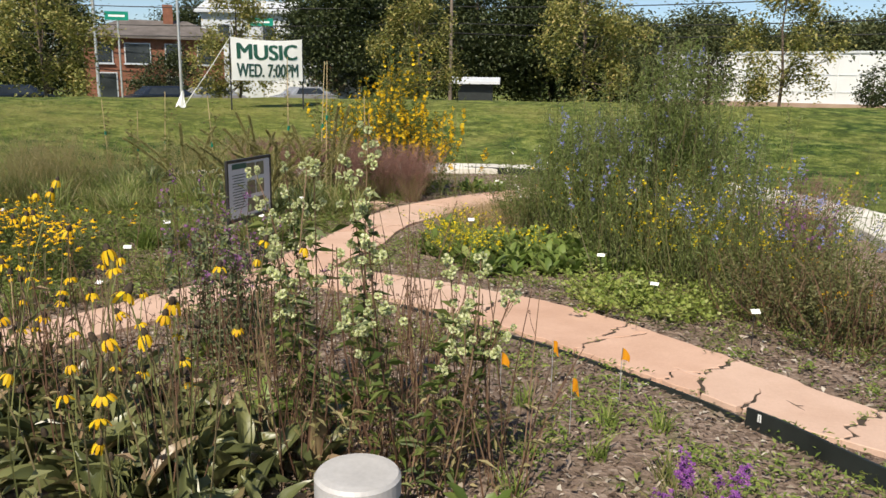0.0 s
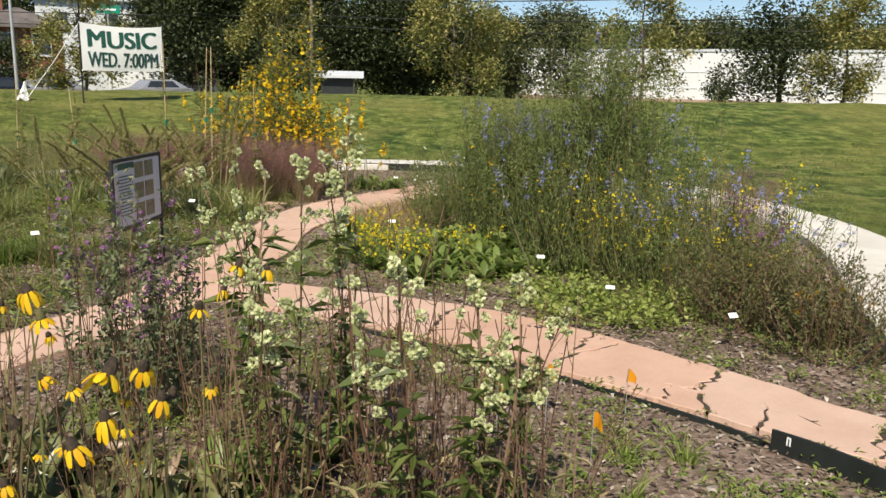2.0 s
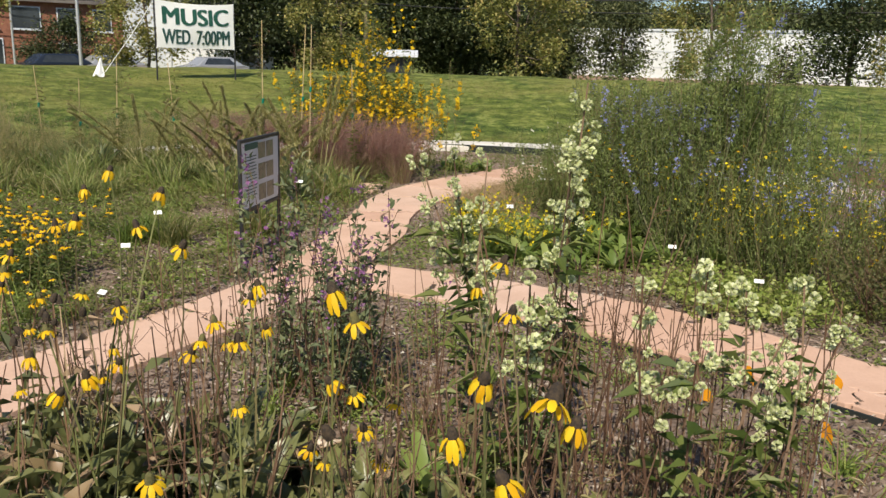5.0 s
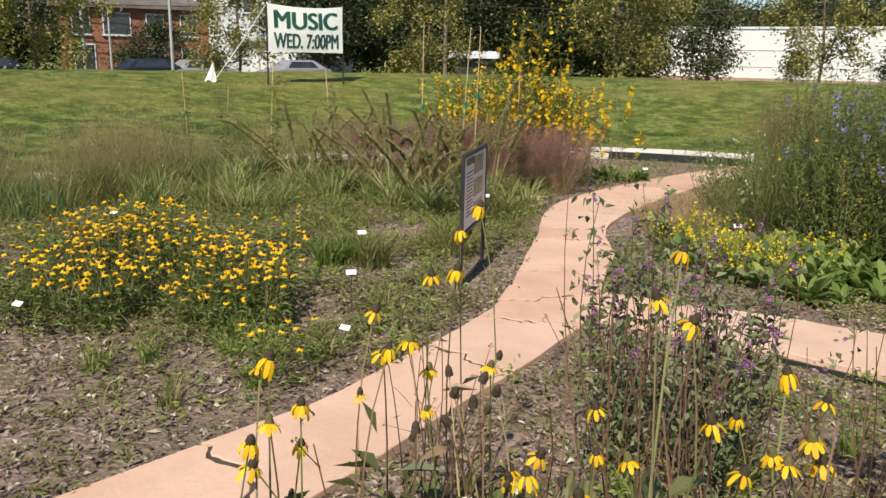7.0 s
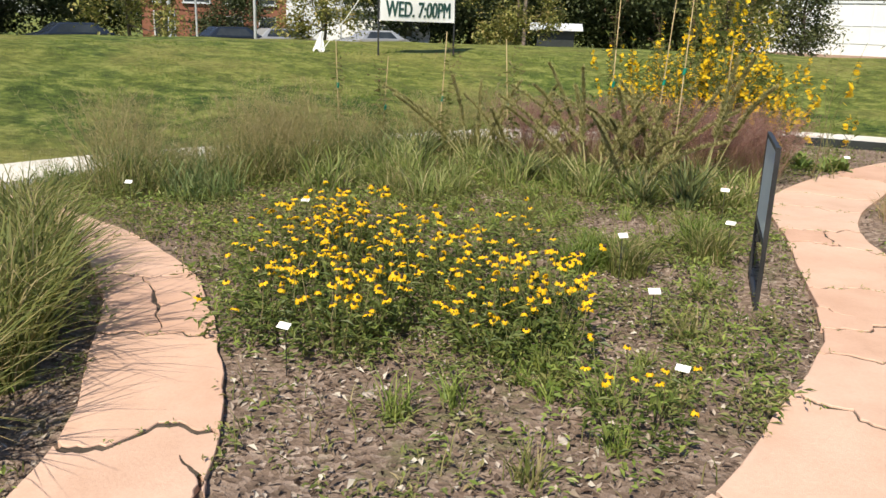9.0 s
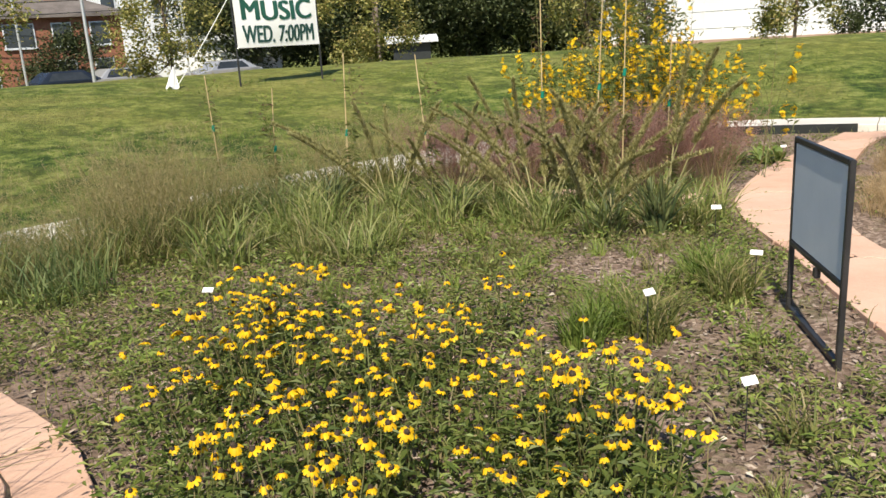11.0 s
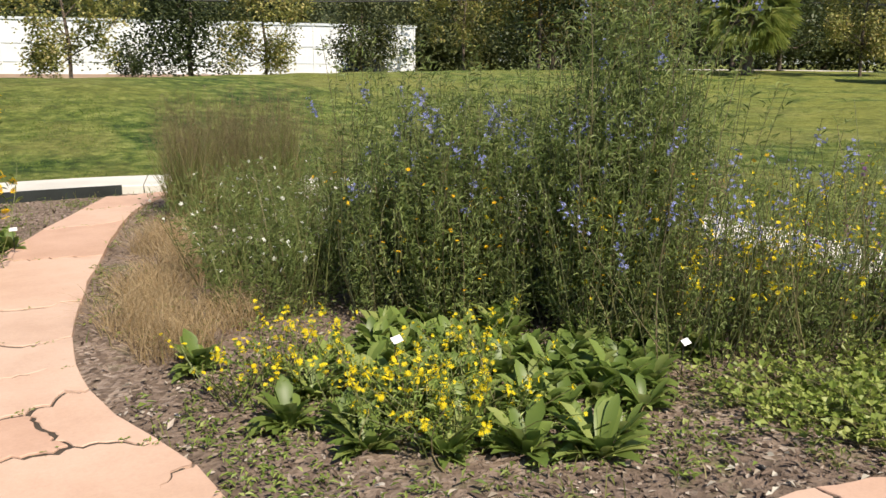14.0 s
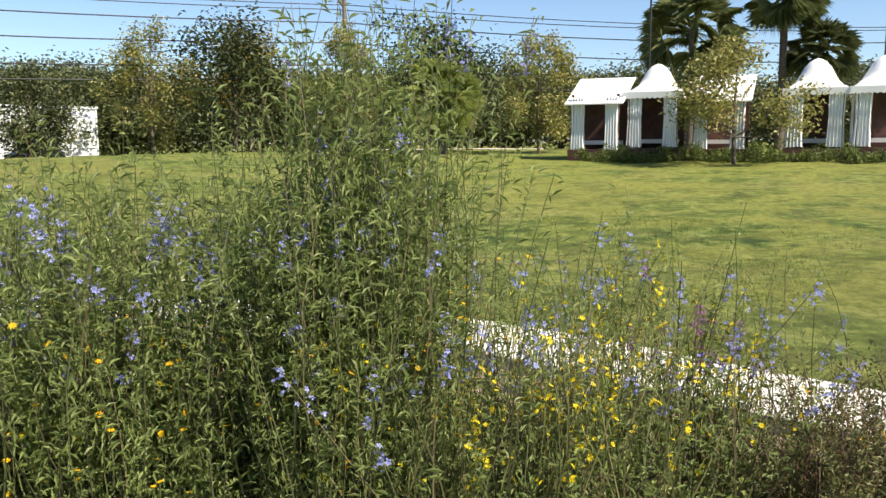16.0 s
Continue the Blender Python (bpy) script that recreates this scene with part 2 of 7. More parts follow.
# ---------------------------------------------------------------- terrain
WALK_LINE = spline([(3.1, -14), (3.15, -6), (3.15, -1), (3.15, 2.5), (3.25, 4.6), (3.5, 6.4), (3.85, 8.0), (3.95, 9.6),
                    (3.45, 11.6), (2.3, 13.6), (0.7, 14.85), (-1.6, 15.15), (-4.2, 14.3), (-6.2, 12.3), (-7.5, 10.3),
                    (-8.9, 8.2), (-9.6, 5.5), (-9.6, 1.5), (-9.6, -5), (-9.6, -14)], 0.3)
WALK_HALF = 0.43


def inside_garden(x, y):
    px, py = WALK_LINE[:, 0], WALK_LINE[:, 1]
    qx, qy = np.roll(px, -1), np.roll(py, -1)
    x, y = np.asarray(x)[..., None], np.asarray(y)[..., None]
    cond = (py > y) != (qy > y)
    with np.errstate(divide="ignore", invalid="ignore"):
        cross = x < (qx - px) * (y - py) / (qy - py) + px
    return (cond & cross).sum(-1) % 2 == 1


def walk_distance(x, y):
    x, y = np.asarray(x)[..., None], np.asarray(y)[..., None]
    return np.sqrt((x - WALK_LINE[:, 0]) ** 2 + (y - WALK_LINE[:, 1]) ** 2).min(-1)


def smooth(u):
    u = np.clip(u, 0, 1)
    return u * u * (3 - 2 * u)


def height(x, y):
    """Ground height: level garden, a lawn that swells to a low crest, level streets beyond."""
    x, y = np.asarray(x, float), np.asarray(y, float)
    d = np.where(inside_garden(x, y), 0.0, np.maximum(walk_distance(x, y) - 0.6, 0.0))
    ang = np.arctan2(x + 2.0, y - 5.0)
    east = smooth((ang - 0.2) / 0.9)
    far = 9.0 + 22.0 * east
    crest = 1.06 + 0.12 * east
    drop = 1.35 - 1.1 * east
    h = crest * smooth(d / far * 0.85 + 0.0)
    rough = 0.03 * np.sin(x * 1.7 + 0.5 * y) * np.sin(y * 1.3 - 0.4 * x) * smooth(d / 3)
    return h + rough - drop * smooth((d - far * 1.3) / (12.0 + 14.0 * east))


def gz(x, y):
    return float(height(x, y))


def build_ground():
    cx, cy = -2.5, 6.0
    radii = list(np.arange(0.0, 13.0, 0.13)) + list(np.geomspace(13.2, 90, 90)) + list(np.geomspace(96, 3500, 30))
    seg = 420
    a = np.linspace(0, 2 * math.pi, seg, endpoint=False)
    r = np.array(radii[1:])
    X, Y = cx + np.outer(r, np.sin(a)), cy + np.outer(r, np.cos(a))
    Z = np.concatenate([height(X[i:i + 20], Y[i:i + 20]) for i in range(0, len(r), 20)])
    near = r[:, None] < 13
    rng = np.random.default_rng(3)
    ins = np.concatenate([inside_garden(X[i:i + 20], Y[i:i + 20]) for i in range(0, len(r), 20)])
    Z = Z + np.where(ins & near, rng.normal(0, 0.003, Z.shape) + 0.004 * np.sin(2.1 * X + 0.7) * np.sin(1.7 * Y) - 0.007, 0)
    v = [(cx, cy, -0.03)] + np.stack([X, Y, Z], -1).reshape(-1, 3).tolist()
    f, mi = [], []
    for k in range(seg):
        f.append((0, 1 + (k + 1) % seg, 1 + k))
        mi.append(0)
    for i in range(len(r) - 1):
        for k in range(seg):
            k2 = (k + 1) % seg
            f.append((1 + i * seg + k, 1 + i * seg + k2, 1 + (i + 1) * seg + k2, 1 + (i + 1) * seg + k))
            mi.append(0 if ins[i, k] and r[i] < 25 else 1)
    me = bpy.data.meshes.new("ground")
    me.from_pydata(v, [], f)
    me.materials.append(MULCH)
    me.materials.append(LAWN)
    me.polygons.foreach_set("material_index", mi)
    me.polygons.foreach_set("use_smooth", [True] * len(f))
    me.update()
    if me.polygons[0].normal.z < 0:
        me.flip_normals()
    return tagged(new("ground", me), "mulched garden beds inside a wide mown lawn", "ground", kind="structure")


build_ground()


def build_walk():
    """The pale concrete walk round the garden, cut into poured lengths."""
    root = thing("pavement", "pale concrete walk curving round the garden", "pavement", kind="structure")
    d = np.gradient(WALK_LINE, axis=0)
    d /= np.linalg.norm(d, axis=1)[:, None]
    nrm = np.stack([-d[:, 1], d[:, 0]], 1)
    i, n = 0, len(WALK_LINE)
    while i < n - 1:
        j = min(i + 5, n - 1)
        g = Geo()
        idx = np.arange(i, j + 1)
        P = WALK_LINE[idx].copy()
        P[0] += d[i] * 0.006
        P[-1] -= d[j] * 0.006
        lo = P + nrm[idx] * WALK_HALF
        hi = P - nrm[idx] * WALK_HALF
        v, f = [], []
        for a, b in zip(lo, hi):
            v += [(a[0], a[1], -0.1), (a[0], a[1], 0.085), (a[0] + (b[0] - a[0]) * 0.02, a[1] + (b[1] - a[1]) * 0.02, 0.1),
                  (b[0] + (a[0] - b[0]) * 0.02, b[1] + (a[1] - b[1]) * 0.02, 0.1), (b[0], b[1], 0.085), (b[0], b[1], -0.1)]
        for k in range(len(idx) - 1):
            for q in range(5):
                f.append((k * 6 + q, k * 6 + q + 1, (k + 1) * 6 + q + 1, (k + 1) * 6 + q))
        m = len(idx) - 1
        g.add(v, f)
        g.add(v[:6] + v[m * 6:m * 6 + 6], [(0, 1, 2, 3, 4, 5)[::-1], (6, 7, 8, 9, 10, 11)])
        obj("slab", g, CONCRETE, root)
        i = j
    return root


build_walk()


# ---------------------------------------------------------------- flagstone paths
PATH_POLYS, CRACKS = [], []


def build_path(name, left, right, cracks, seed, label, notches=(), split=()):
    """Flat sandstone slabs: a ribbon between two edges, broken across by cracks that run from a spot
    on the left edge to one on the right; notches are cracks that stop short, split slabs break lengthways."""
    rng = np.random.default_rng(seed)
    root = thing(name, label, "path", kind="structure")
    L, R = spline(left, 0.05), spline(right, 0.05)
    PATH_POLYS.append(np.vstack([L[::4], R[::-4]]))

    def at(edge, u):
        s = np.concatenate([[0], np.cumsum(np.linalg.norm(np.diff(edge, axis=0), axis=1))])
        return np.array([np.interp(u * s[-1], s, edge[:, 0]), np.interp(u * s[-1], s, edge[:, 1])])

    def wob(a, b, n, amp):
        line = [a + (b - a) * k / n for k in range(n + 1)]
        t = (b - a) / (np.linalg.norm(b - a) + 1e-9)
        off = np.array([-t[1], t[0]])
        walkv = np.cumsum(rng.normal(0, amp, n + 1))
        walkv -= np.linspace(walkv[0], walkv[-1], n + 1)
        return [p + off * o for p, o in zip(line, walkv)]

    n = 60
    v = []
    for k in range(n + 1):
        a, b = at(L, k / n), at(R, k / n)
        off = (b - a) / (np.linalg.norm(b - a) + 1e-9) * 0.05
        v += [(*(a + off), 0.017), (*(b - off), 0.017)]
    obj("joint_bed", Geo().add(v, [(2 * k, 2 * k + 1, 2 * k + 3, 2 * k + 2) for k in range(n)]), SOIL, root, "dark soil in the joints")
    def along(edge, p):
        s = np.concatenate([[0], np.cumsum(np.linalg.norm(np.diff(edge, axis=0), axis=1))])
        return float(s[np.argmin(np.hypot(edge[:, 0] - p[0], edge[:, 1] - p[1]))] / s[-1])

    lines = []
    for ul, ur in [(0.0, 0.0)] + [(along(L, p), along(R, q)) for p, q in cracks] + [(1.0, 1.0)]:
        lines.append((ul, ur, wob(at(L, ul), at(R, ur), 22, 0.021)))
        CRACKS.extend(lines[-1][2])
    gap = 0.0155

    def notch(P, spots):
        """Cut a thin crack from the slab's edge inwards to each tip that belongs to this slab."""
        for a, b in spots:
            a, b = np.array(a), np.array(b)
            k = int(np.argmin(np.hypot(P[:, 0] - a[0], P[:, 1] - a[1])))
            if np.linalg.norm(P[k] - a) > 0.12:
                continue
            way = np.array(wob(P[k], b, 9, 0.014))
            t = (b - a) / np.linalg.norm(b - a)
            side = np.array([-t[1], t[0]]) * 0.017 * np.linspace(1, 0.15, 10)[:, None]
            back = P[k - 1] - P[k]
            if np.dot(back, side[0]) < 0:
                side = -side
            P = np.vstack([P[:k], way + side, (way - side)[::-1], P[k + 1:]])
        return P

    for i, ((a0, b0, l0), (a1, b1, l1)) in enumerate(zip(lines[:-1], lines[1:])):
        def edge(curve, u0, u1):
            n = max(2, int(abs(u1 - u0) * 60))
            return [at(curve, u0 + (u1 - u0) * k / n) + rng.normal(0, 0.006, 2) for k in range(1, n)]
        poly = list(l0) + edge(R, b0, b1) + list(l1[::-1]) + edge(L, a1, a0)
        pieces = [poly]
        if i in split:
            k = len(l0) // 2 + rng.integers(-1, 2)
            j = len(l0) + len(edge(R, b0, b1)) + len(l1) // 2
            j = min(j, len(poly) - 3)
            cut = wob(np.array(poly[k]), np.array(poly[j]), 14, 0.014)
            pieces = [poly[k:j + 1] + cut[::-1][1:-1], poly[j:] + poly[:k + 1] + cut[1:-1]]
        for pc in pieces:
            P = np.array(pc)
            c = P.mean(0)
            dirs = c - P
            ln = np.linalg.norm(dirs, axis=1)[:, None] + 1e-9
            chew = np.interp(np.arange(len(P)), np.arange(0, len(P) + 3, 3), rng.uniform(0.35, 1.7, len(range(0, len(P) + 3, 3))))
            P = notch(P + dirs / ln * (gap * chew)[:, None], notches)
            Q = P + (c - P) / (np.linalg.norm(c - P, axis=1)[:, None] + 1e-9) * 0.005
            top = 0.026 + rng.normal(0, 0.0022)
            n = len(P)
            v = [(x, y, -0.05) for x, y in P] + [(x, y, top - 0.004) for x, y in P] + [(x, y, top) for x, y in Q]
            f = []
            for k in range(n):
                k2 = (k + 1) % n
                f += [(k, k2, n + k2, n + k), (n + k, n + k2, 2 * n + k2, 2 * n + k)]
            f = [tuple(q[::-1]) for q in f] if np.cross(P[1] - P[0], c - P[0]) < 0 else f
            g = Geo().add(v, np.array(f))
            cap = list(range(2 * n, 3 * n))
            g.f.append(cap if np.cross(P[1] - P[0], c - P[0]) > 0 else cap[::-1])
            g.m.append(0)
            obj("flagstone", g, STONE, root)
    return root


build_path("garden_path", [(-4.9, 0.2), (-4.25, 1.6), (-3.39, 3.16), (-3.01, 3.86), (-2.75, 4.39), (-2.34, 5.72), (-2.28, 6.8), (-2.32, 8.2), (-2.38, 9.3), (-2.2, 10.3), (-1.38, 12.1), (0.06, 14.35)],
           [(-3.95, -0.2), (-3.4, 1.4), (-2.66, 3.0), (-2.3, 3.9), (-1.83, 5.2), (-1.62, 5.95), (-1.61, 6.8), (-1.57, 7.6), (-1.68, 8.7), (-1.34, 10.1), (-0.15, 12.9), (0.75, 14.25)],
           [((-4.45, 1.1), (-3.6, 0.9)), ((-3.95, 2.15), (-3.05, 2.25)), ((-3.6, 2.78), (-2.66, 3.02)), ((-3.12, 3.62), (-2.58, 3.22)), ((-2.56, 5.11), (-1.98, 4.8)), ((-2.36, 5.64), (-1.75, 5.66)),
            ((-2.34, 6.05), (-1.62, 6.42)), ((-2.28, 6.8), (-1.6, 6.78)), ((-2.3, 8.03), (-1.6, 7.93)), ((-2.34, 8.55), (-1.68, 8.62)), ((-2.37, 9.05), (-1.65, 9.0)), ((-2.36, 9.62), (-1.56, 9.5)),
            ((-2.2, 10.3), (-1.3, 10.15)), ((-1.55, 11.7), (-0.9, 11.4)), ((-0.95, 12.72), (-0.2, 12.78)), ((-0.4, 13.6), (0.35, 13.6))], 6,
           "winding path of pinkish sandstone flagstones with cracked joints",
           [((-2.93, 4.03), (-2.78, 3.92)), ((-2.27, 6.42), (-2.08, 6.3)), ((-1.57, 7.55), (-1.75, 7.52))], (9,))
build_path("garden_path", [(-1.60, 6.47), (-0.9, 6.33), (0.0, 6.1), (0.85, 5.72), (1.8, 5.0), (2.4, 4.45), (2.7, 4.25)],
           [(-1.60, 5.82), (-0.5, 5.5), (0.32, 5.09), (0.74, 4.86), (1.46, 4.38), (1.84, 4.1), (2.35, 3.83), (2.7, 3.6)],
           [((-0.87, 6.32), (-1.07, 5.68)), ((-0.42, 6.2), (-0.72, 5.57)), ((0.2, 6.02), (0.05, 5.23)), ((1.12, 5.55), (0.82, 4.82)), ((1.8, 5.0), (1.55, 4.32)), ((2.5, 4.36), (2.24, 3.9))], 9,
           "branch path of pinkish sandstone flagstones edged with black strip",
           [((1.36, 4.45), (1.46, 4.68)), ((1.79, 4.13), (1.9, 4.5)), ((1.0, 5.1), (1.24, 5.36)), ((1.62, 4.6), (1.42, 4.7))])
build_path("garden_path", [(-5.0, 0.9), (-4.95, 2.4), (-5.14, 3.45), (-5.48, 4.03), (-6.32, 5.12), (-7.35, 5.85), (-8.6, 6.2), (-9.15, 6.3)],
           [(-4.3, 1.65), (-4.35, 2.7), (-4.5, 3.5), (-4.73, 3.99), (-5.17, 4.64), (-5.92, 5.51), (-6.95, 6.2), (-8.3, 6.7), (-9.0, 6.85)],
           [((-4.95, 2.3), (-4.33, 2.4)), ((-5.2, 3.55), (-4.64, 3.85)), ((-5.82, 4.46), (-5.2, 4.68)), ((-6.5, 5.25), (-5.9, 5.5)), ((-7.2, 5.78), (-6.85, 6.15)), ((-8.2, 6.1), (-7.9, 6.55))], 12,
           "curving path of pinkish sandstone flagstones under grass shadows", [((-4.48, 3.42), (-4.7, 3.66))], (3,))
build_path("garden_path", [(-2.43, 10.34), (-3.3, 10.6), (-4.4, 11.0)], [(-2.43, 9.8), (-3.3, 10.0), (-4.3, 10.4)],
           [((-3.1, 10.53), (-3.05, 9.95)), ((-3.8, 10.78), (-3.7, 10.2))], 14, "short stub of pinkish flagstones running under the grasses")


# ---------------------------------------------------------------- info sign
def build_sign():
    root = thing("information_sign", "black metal framed information sign on two posts in mulch", "sign", (-2.61, 6.3, -0.03))
    H, W, lo = 0.99, 0.80, 0.42
    for y in (0.0, W):
        part("post", box_bm((0.026, 0.026, H + 0.06), (0, y, H / 2 - 0.03), bevel=0.003), BLACK_METAL, root)
    for z, n in ((H - 0.013, "top_rail"), (lo, "lower_rail"), (0.05, "foot_bar")):
        part(n, box_bm((0.03, W - 0.028, 0.026), (0, W / 2, z), bevel=0.003), BLACK_METAL, root)
    part("back_panel", box_bm((0.004, W - 0.03, H - lo - 0.055), (-0.006, W / 2, (H + lo) / 2 - 0.005)), BOARD_BACK, root, "plain grey back panel")
    part("latch", box_bm((0.03, 0.035, 0.05), (-0.012, W * 0.42, lo - 0.035), bevel=0.004), BLACK_METAL, root)
    face = part("front_panel", box_bm((0.004, W - 0.03, H - lo - 0.055), (0.006, W / 2, (H + lo) / 2 - 0.005)), BOARD_FACE, root, "pale printed panel with pictures")
    zc = (H + lo) / 2
    for k in range(3):
        for q in range(2):
            obj("picture", box_geo((0.002, 0.15, 0.13), (0.0095, W * 0.55 + q * 0.17 - 0.02, zc + 0.17 - k * 0.17)), PHOTO, face, "small dark plant photograph")
    g = Geo()
    for k in range(13):
        box_geo((0.002, 0.22 - 0.05 * (k % 3 == 2), 0.008), (0.0095, W * 0.24, zc + 0.14 - k * 0.026), g, 0)
    box_geo((0.002, 0.26, 0.05), (0.0095, W * 0.26, zc + 0.22), g, 1)
    obj("print", g, [DARK_INK, GREEN_INK], face, "lines of small grey print")


BOARD_FACE = surface("board_face", [(0.3, (0.5, 0.55, 0.6)), (0.7, (0.62, 0.66, 0.7))], 3, 0.3, 0, 50, 0.04, 0.001, 0.05)
PHOTO = surface("photo_print", [(0.3, (0.06, 0.07, 0.05)), (0.5, (0.22, 0.2, 0.13)), (0.7, (0.1, 0.15, 0.07))], 14, 0.3, 0, 50, 0.02, 0.001, 0.2)
build_sign()


# ---------------------------------------------------------------- banner
def text_mesh(s, size, name):
    c = bpy.data.curves.new(name, "FONT")
    c.body, c.size, c.extrude, c.align_x, c.align_y = s, size, 0.002, "CENTER", "CENTER"
    ob = new("tmp", c)
    bpy.context.view_layer.update()
    me = bpy.data.meshes.new_from_object(ob.evaluated_get(bpy.context.evaluated_depsgraph_get()))
    bpy.data.objects.remove(ob)
    bpy.data.curves.remove(c)
    return me


BANNER_A, BANNER_B = Vector((-10.45, 19.4, 0)), Vector((-9.13, 20.98, 0))


def banner_shape(u, w):
    """u along, w up (0 to 1): the cloth sags between its corners and bellies a little."""
    sag = -0.07 * 4 * u * (1 - u) * w
    belly = 0.05 * math.sin(math.pi * u) * math.sin(math.pi * w) + 0.012 * math.sin(9 * u + 4 * w)
    return sag, belly


def build_banner():
    zb = gz(-9.8, 20.2)
    d = BANNER_B - BANNER_A
    W = d.length
    root = thing("banner", "white vinyl banner with green lettering strung between posts", "banner", (BANNER_A.x, BANNER_A.y, zb))
    root.rotation_euler = (0, 0, math.atan2(d.y, d.x))
    lo, hi = 1.64 - zb, 2.79 - zb
    g = Geo()
    nu, nw = 28, 16
    for side in (0.004, -0.004):
        v = []
        for i in range(nu + 1):
            for j in range(nw + 1):
                u, w = i / nu, j / nw
                s, b = banner_shape(u, w)
                v.append((u * W, -b + side, lo + (hi - lo) * w + s))
        f = [(i * (nw + 1) + j, (i + 1) * (nw + 1) + j, (i + 1) * (nw + 1) + j + 1, i * (nw + 1) + j + 1) for i in range(nu) for j in range(nw)]
        g.add(v, np.array(f)[:, ::-1] if side > 0 else f)
    cloth = obj("cloth", g, WHITE_VINYL, root, smooth=True)
    for s, size, wx, w, mat, sy in (("MUSIC", 0.66, 0.5, 0.70, GREEN_INK, 0.86), ("WED. 7:00PM", 0.36, 0.5, 0.25, DARK_INK, 1.05)):
        me = text_mesh(s, size, "lettering")
        fine = bmesh.new()
        fine.from_mesh(me)
        bmesh.ops.subdivide_edges(fine, edges=fine.edges[:], cuts=3, use_grid_fill=True)
        fine.to_mesh(me)
        fine.free()
        xs = [v.co.x for v in me.vertices]
        ys = [v.co.y for v in me.vertices]
        k = (0.83 if s == "MUSIC" else 0.86) * W / (max(xs) - min(xs))
        kc = (max(ys) + min(ys)) / 2
        mx = (max(xs) + min(xs)) / 2
        want = (0.37 if s == "MUSIC" else 0.32) * (hi - lo) / (max(ys) - min(ys))
        for v in me.vertices:
            u = wx + (v.co.x - mx) * k / W
            ww = w + (v.co.y - kc) * want / (hi - lo)
            sg, b = banner_shape(u, ww)
            v.co = (u * W, -b - 0.011 - (0.002 if v.co.z > 0 else 0), lo + (hi - lo) * ww + sg)
        me.materials.append(mat)
        bold = bmesh.new()
        bw = 0.024 if s == "MUSIC" else 0.012
        for dx, dz, dy in ((0, 0, 0), (bw, 0.004, -0.0008), (-bw, -0.004, -0.0016)):
            bold.from_mesh(me)
            bmesh.ops.translate(bold, vec=(dx, dy, dz), verts=bold.verts[-len(me.vertices):])
        bold.to_mesh(me)
        bold.free()
        obj("lettering", me, None, cloth, s.lower() + " in green capitals")
    for x in (-0.02, W + 0.02):
        obj("post", tube_geo([(x, 0.03, -0.3), (x, 0.03, hi + 0.08)], 0.022), BLACK_METAL, root)
    for x, z in ((0, lo), (0, hi), (W, lo), (W, hi)):
        obj("tie", tube_geo([(x, 0.0, z - 0.012), (x - 0.02 if x == 0 else x + 0.02, 0.03, z + 0.012)], 0.01, 6), TAG, root)


build_banner()


# ---------------------------------------------------------------- plant materials
G_PADDLE = leafy("coneflower_leaf", [(0.0, (0.085, 0.1, 0.036)), (0.5, (0.155, 0.17, 0.062)), (0.82, (0.23, 0.235, 0.09)), (0.9, (0.3, 0.21, 0.12)), (1.0, (0.4, 0.29, 0.19))], 0.36, 0.25, 0.5, True)
G_STEM = leafy("green_stem", [(0.0, (0.1, 0.12, 0.035)), (0.6, (0.17, 0.18, 0.06)), (1.0, (0.2, 0.16, 0.08))], 0.6, 0.1)
G_MID = leafy("mid_leaf", [(0.0, (0.075, 0.115, 0.026)), (0.5, (0.135, 0.18, 0.042)), (1.0, (0.23, 0.26, 0.075))], 0.5, 0.4)
G_LIGHT = leafy("light_leaf", [(0.0, (0.15, 0.22, 0.045)), (0.5, (0.24, 0.32, 0.07)), (1.0, (0.36, 0.41, 0.11))], 0.5, 0.4)
G_HEART = leafy("heart_leaf", [(0.0, (0.22, 0.3, 0.06)), (0.5, (0.34, 0.41, 0.095)), (1.0, (0.47, 0.51, 0.16))], 0.45, 0.45)
G_DARK = leafy("dark_leaf", [(0.0, (0.075, 0.09, 0.028)), (0.5, (0.14, 0.15, 0.05)), (1.0, (0.22, 0.2, 0.08))], 0.55, 0.3)
G_SAGE = leafy("sage_leaf", [(0.0, (0.15, 0.2, 0.055)), (0.5, (0.25, 0.315, 0.095)), (1.0, (0.37, 0.42, 0.16))], 0.5, 0.48)
G_SAGESTEM = leafy("sage_stem", [(0.0, (0.075, 0.085, 0.035)), (0.6, (0.12, 0.125, 0.05)), (1.0, (0.17, 0.13, 0.075))], 0.6, 0.1)
G_GRASS = leafy("grass_blade", [(0.0, (0.14, 0.18, 0.045)), (0.5, (0.24, 0.265, 0.08)), (0.8, (0.33, 0.31, 0.12)), (1.0, (0.52, 0.43, 0.23))], 0.55, 0.5)
G_LAWNBLADE = leafy("lawn_blade", [(0.0, (0.11, 0.175, 0.03)), (0.5, (0.165, 0.235, 0.045)), (1.0, (0.25, 0.3, 0.07))], 0.55, 0.4)
G_TAN = leafy("dry_blade", [(0.0, (0.34, 0.24, 0.12)), (0.5, (0.48, 0.35, 0.19)), (1.0, (0.6, 0.47, 0.29))], 0.65, 0.35)
G_STRAW = leafy("seed_grass", [(0.0, (0.26, 0.24, 0.095)), (0.5, (0.4, 0.35, 0.16)), (1.0, (0.55, 0.46, 0.25))], 0.65, 0.45)
G_PINK = leafy("pink_haze", [(0.0, (0.3, 0.16, 0.13)), (0.5, (0.44, 0.265, 0.22)), (1.0, (0.56, 0.38, 0.32))], 0.7, 0.5)
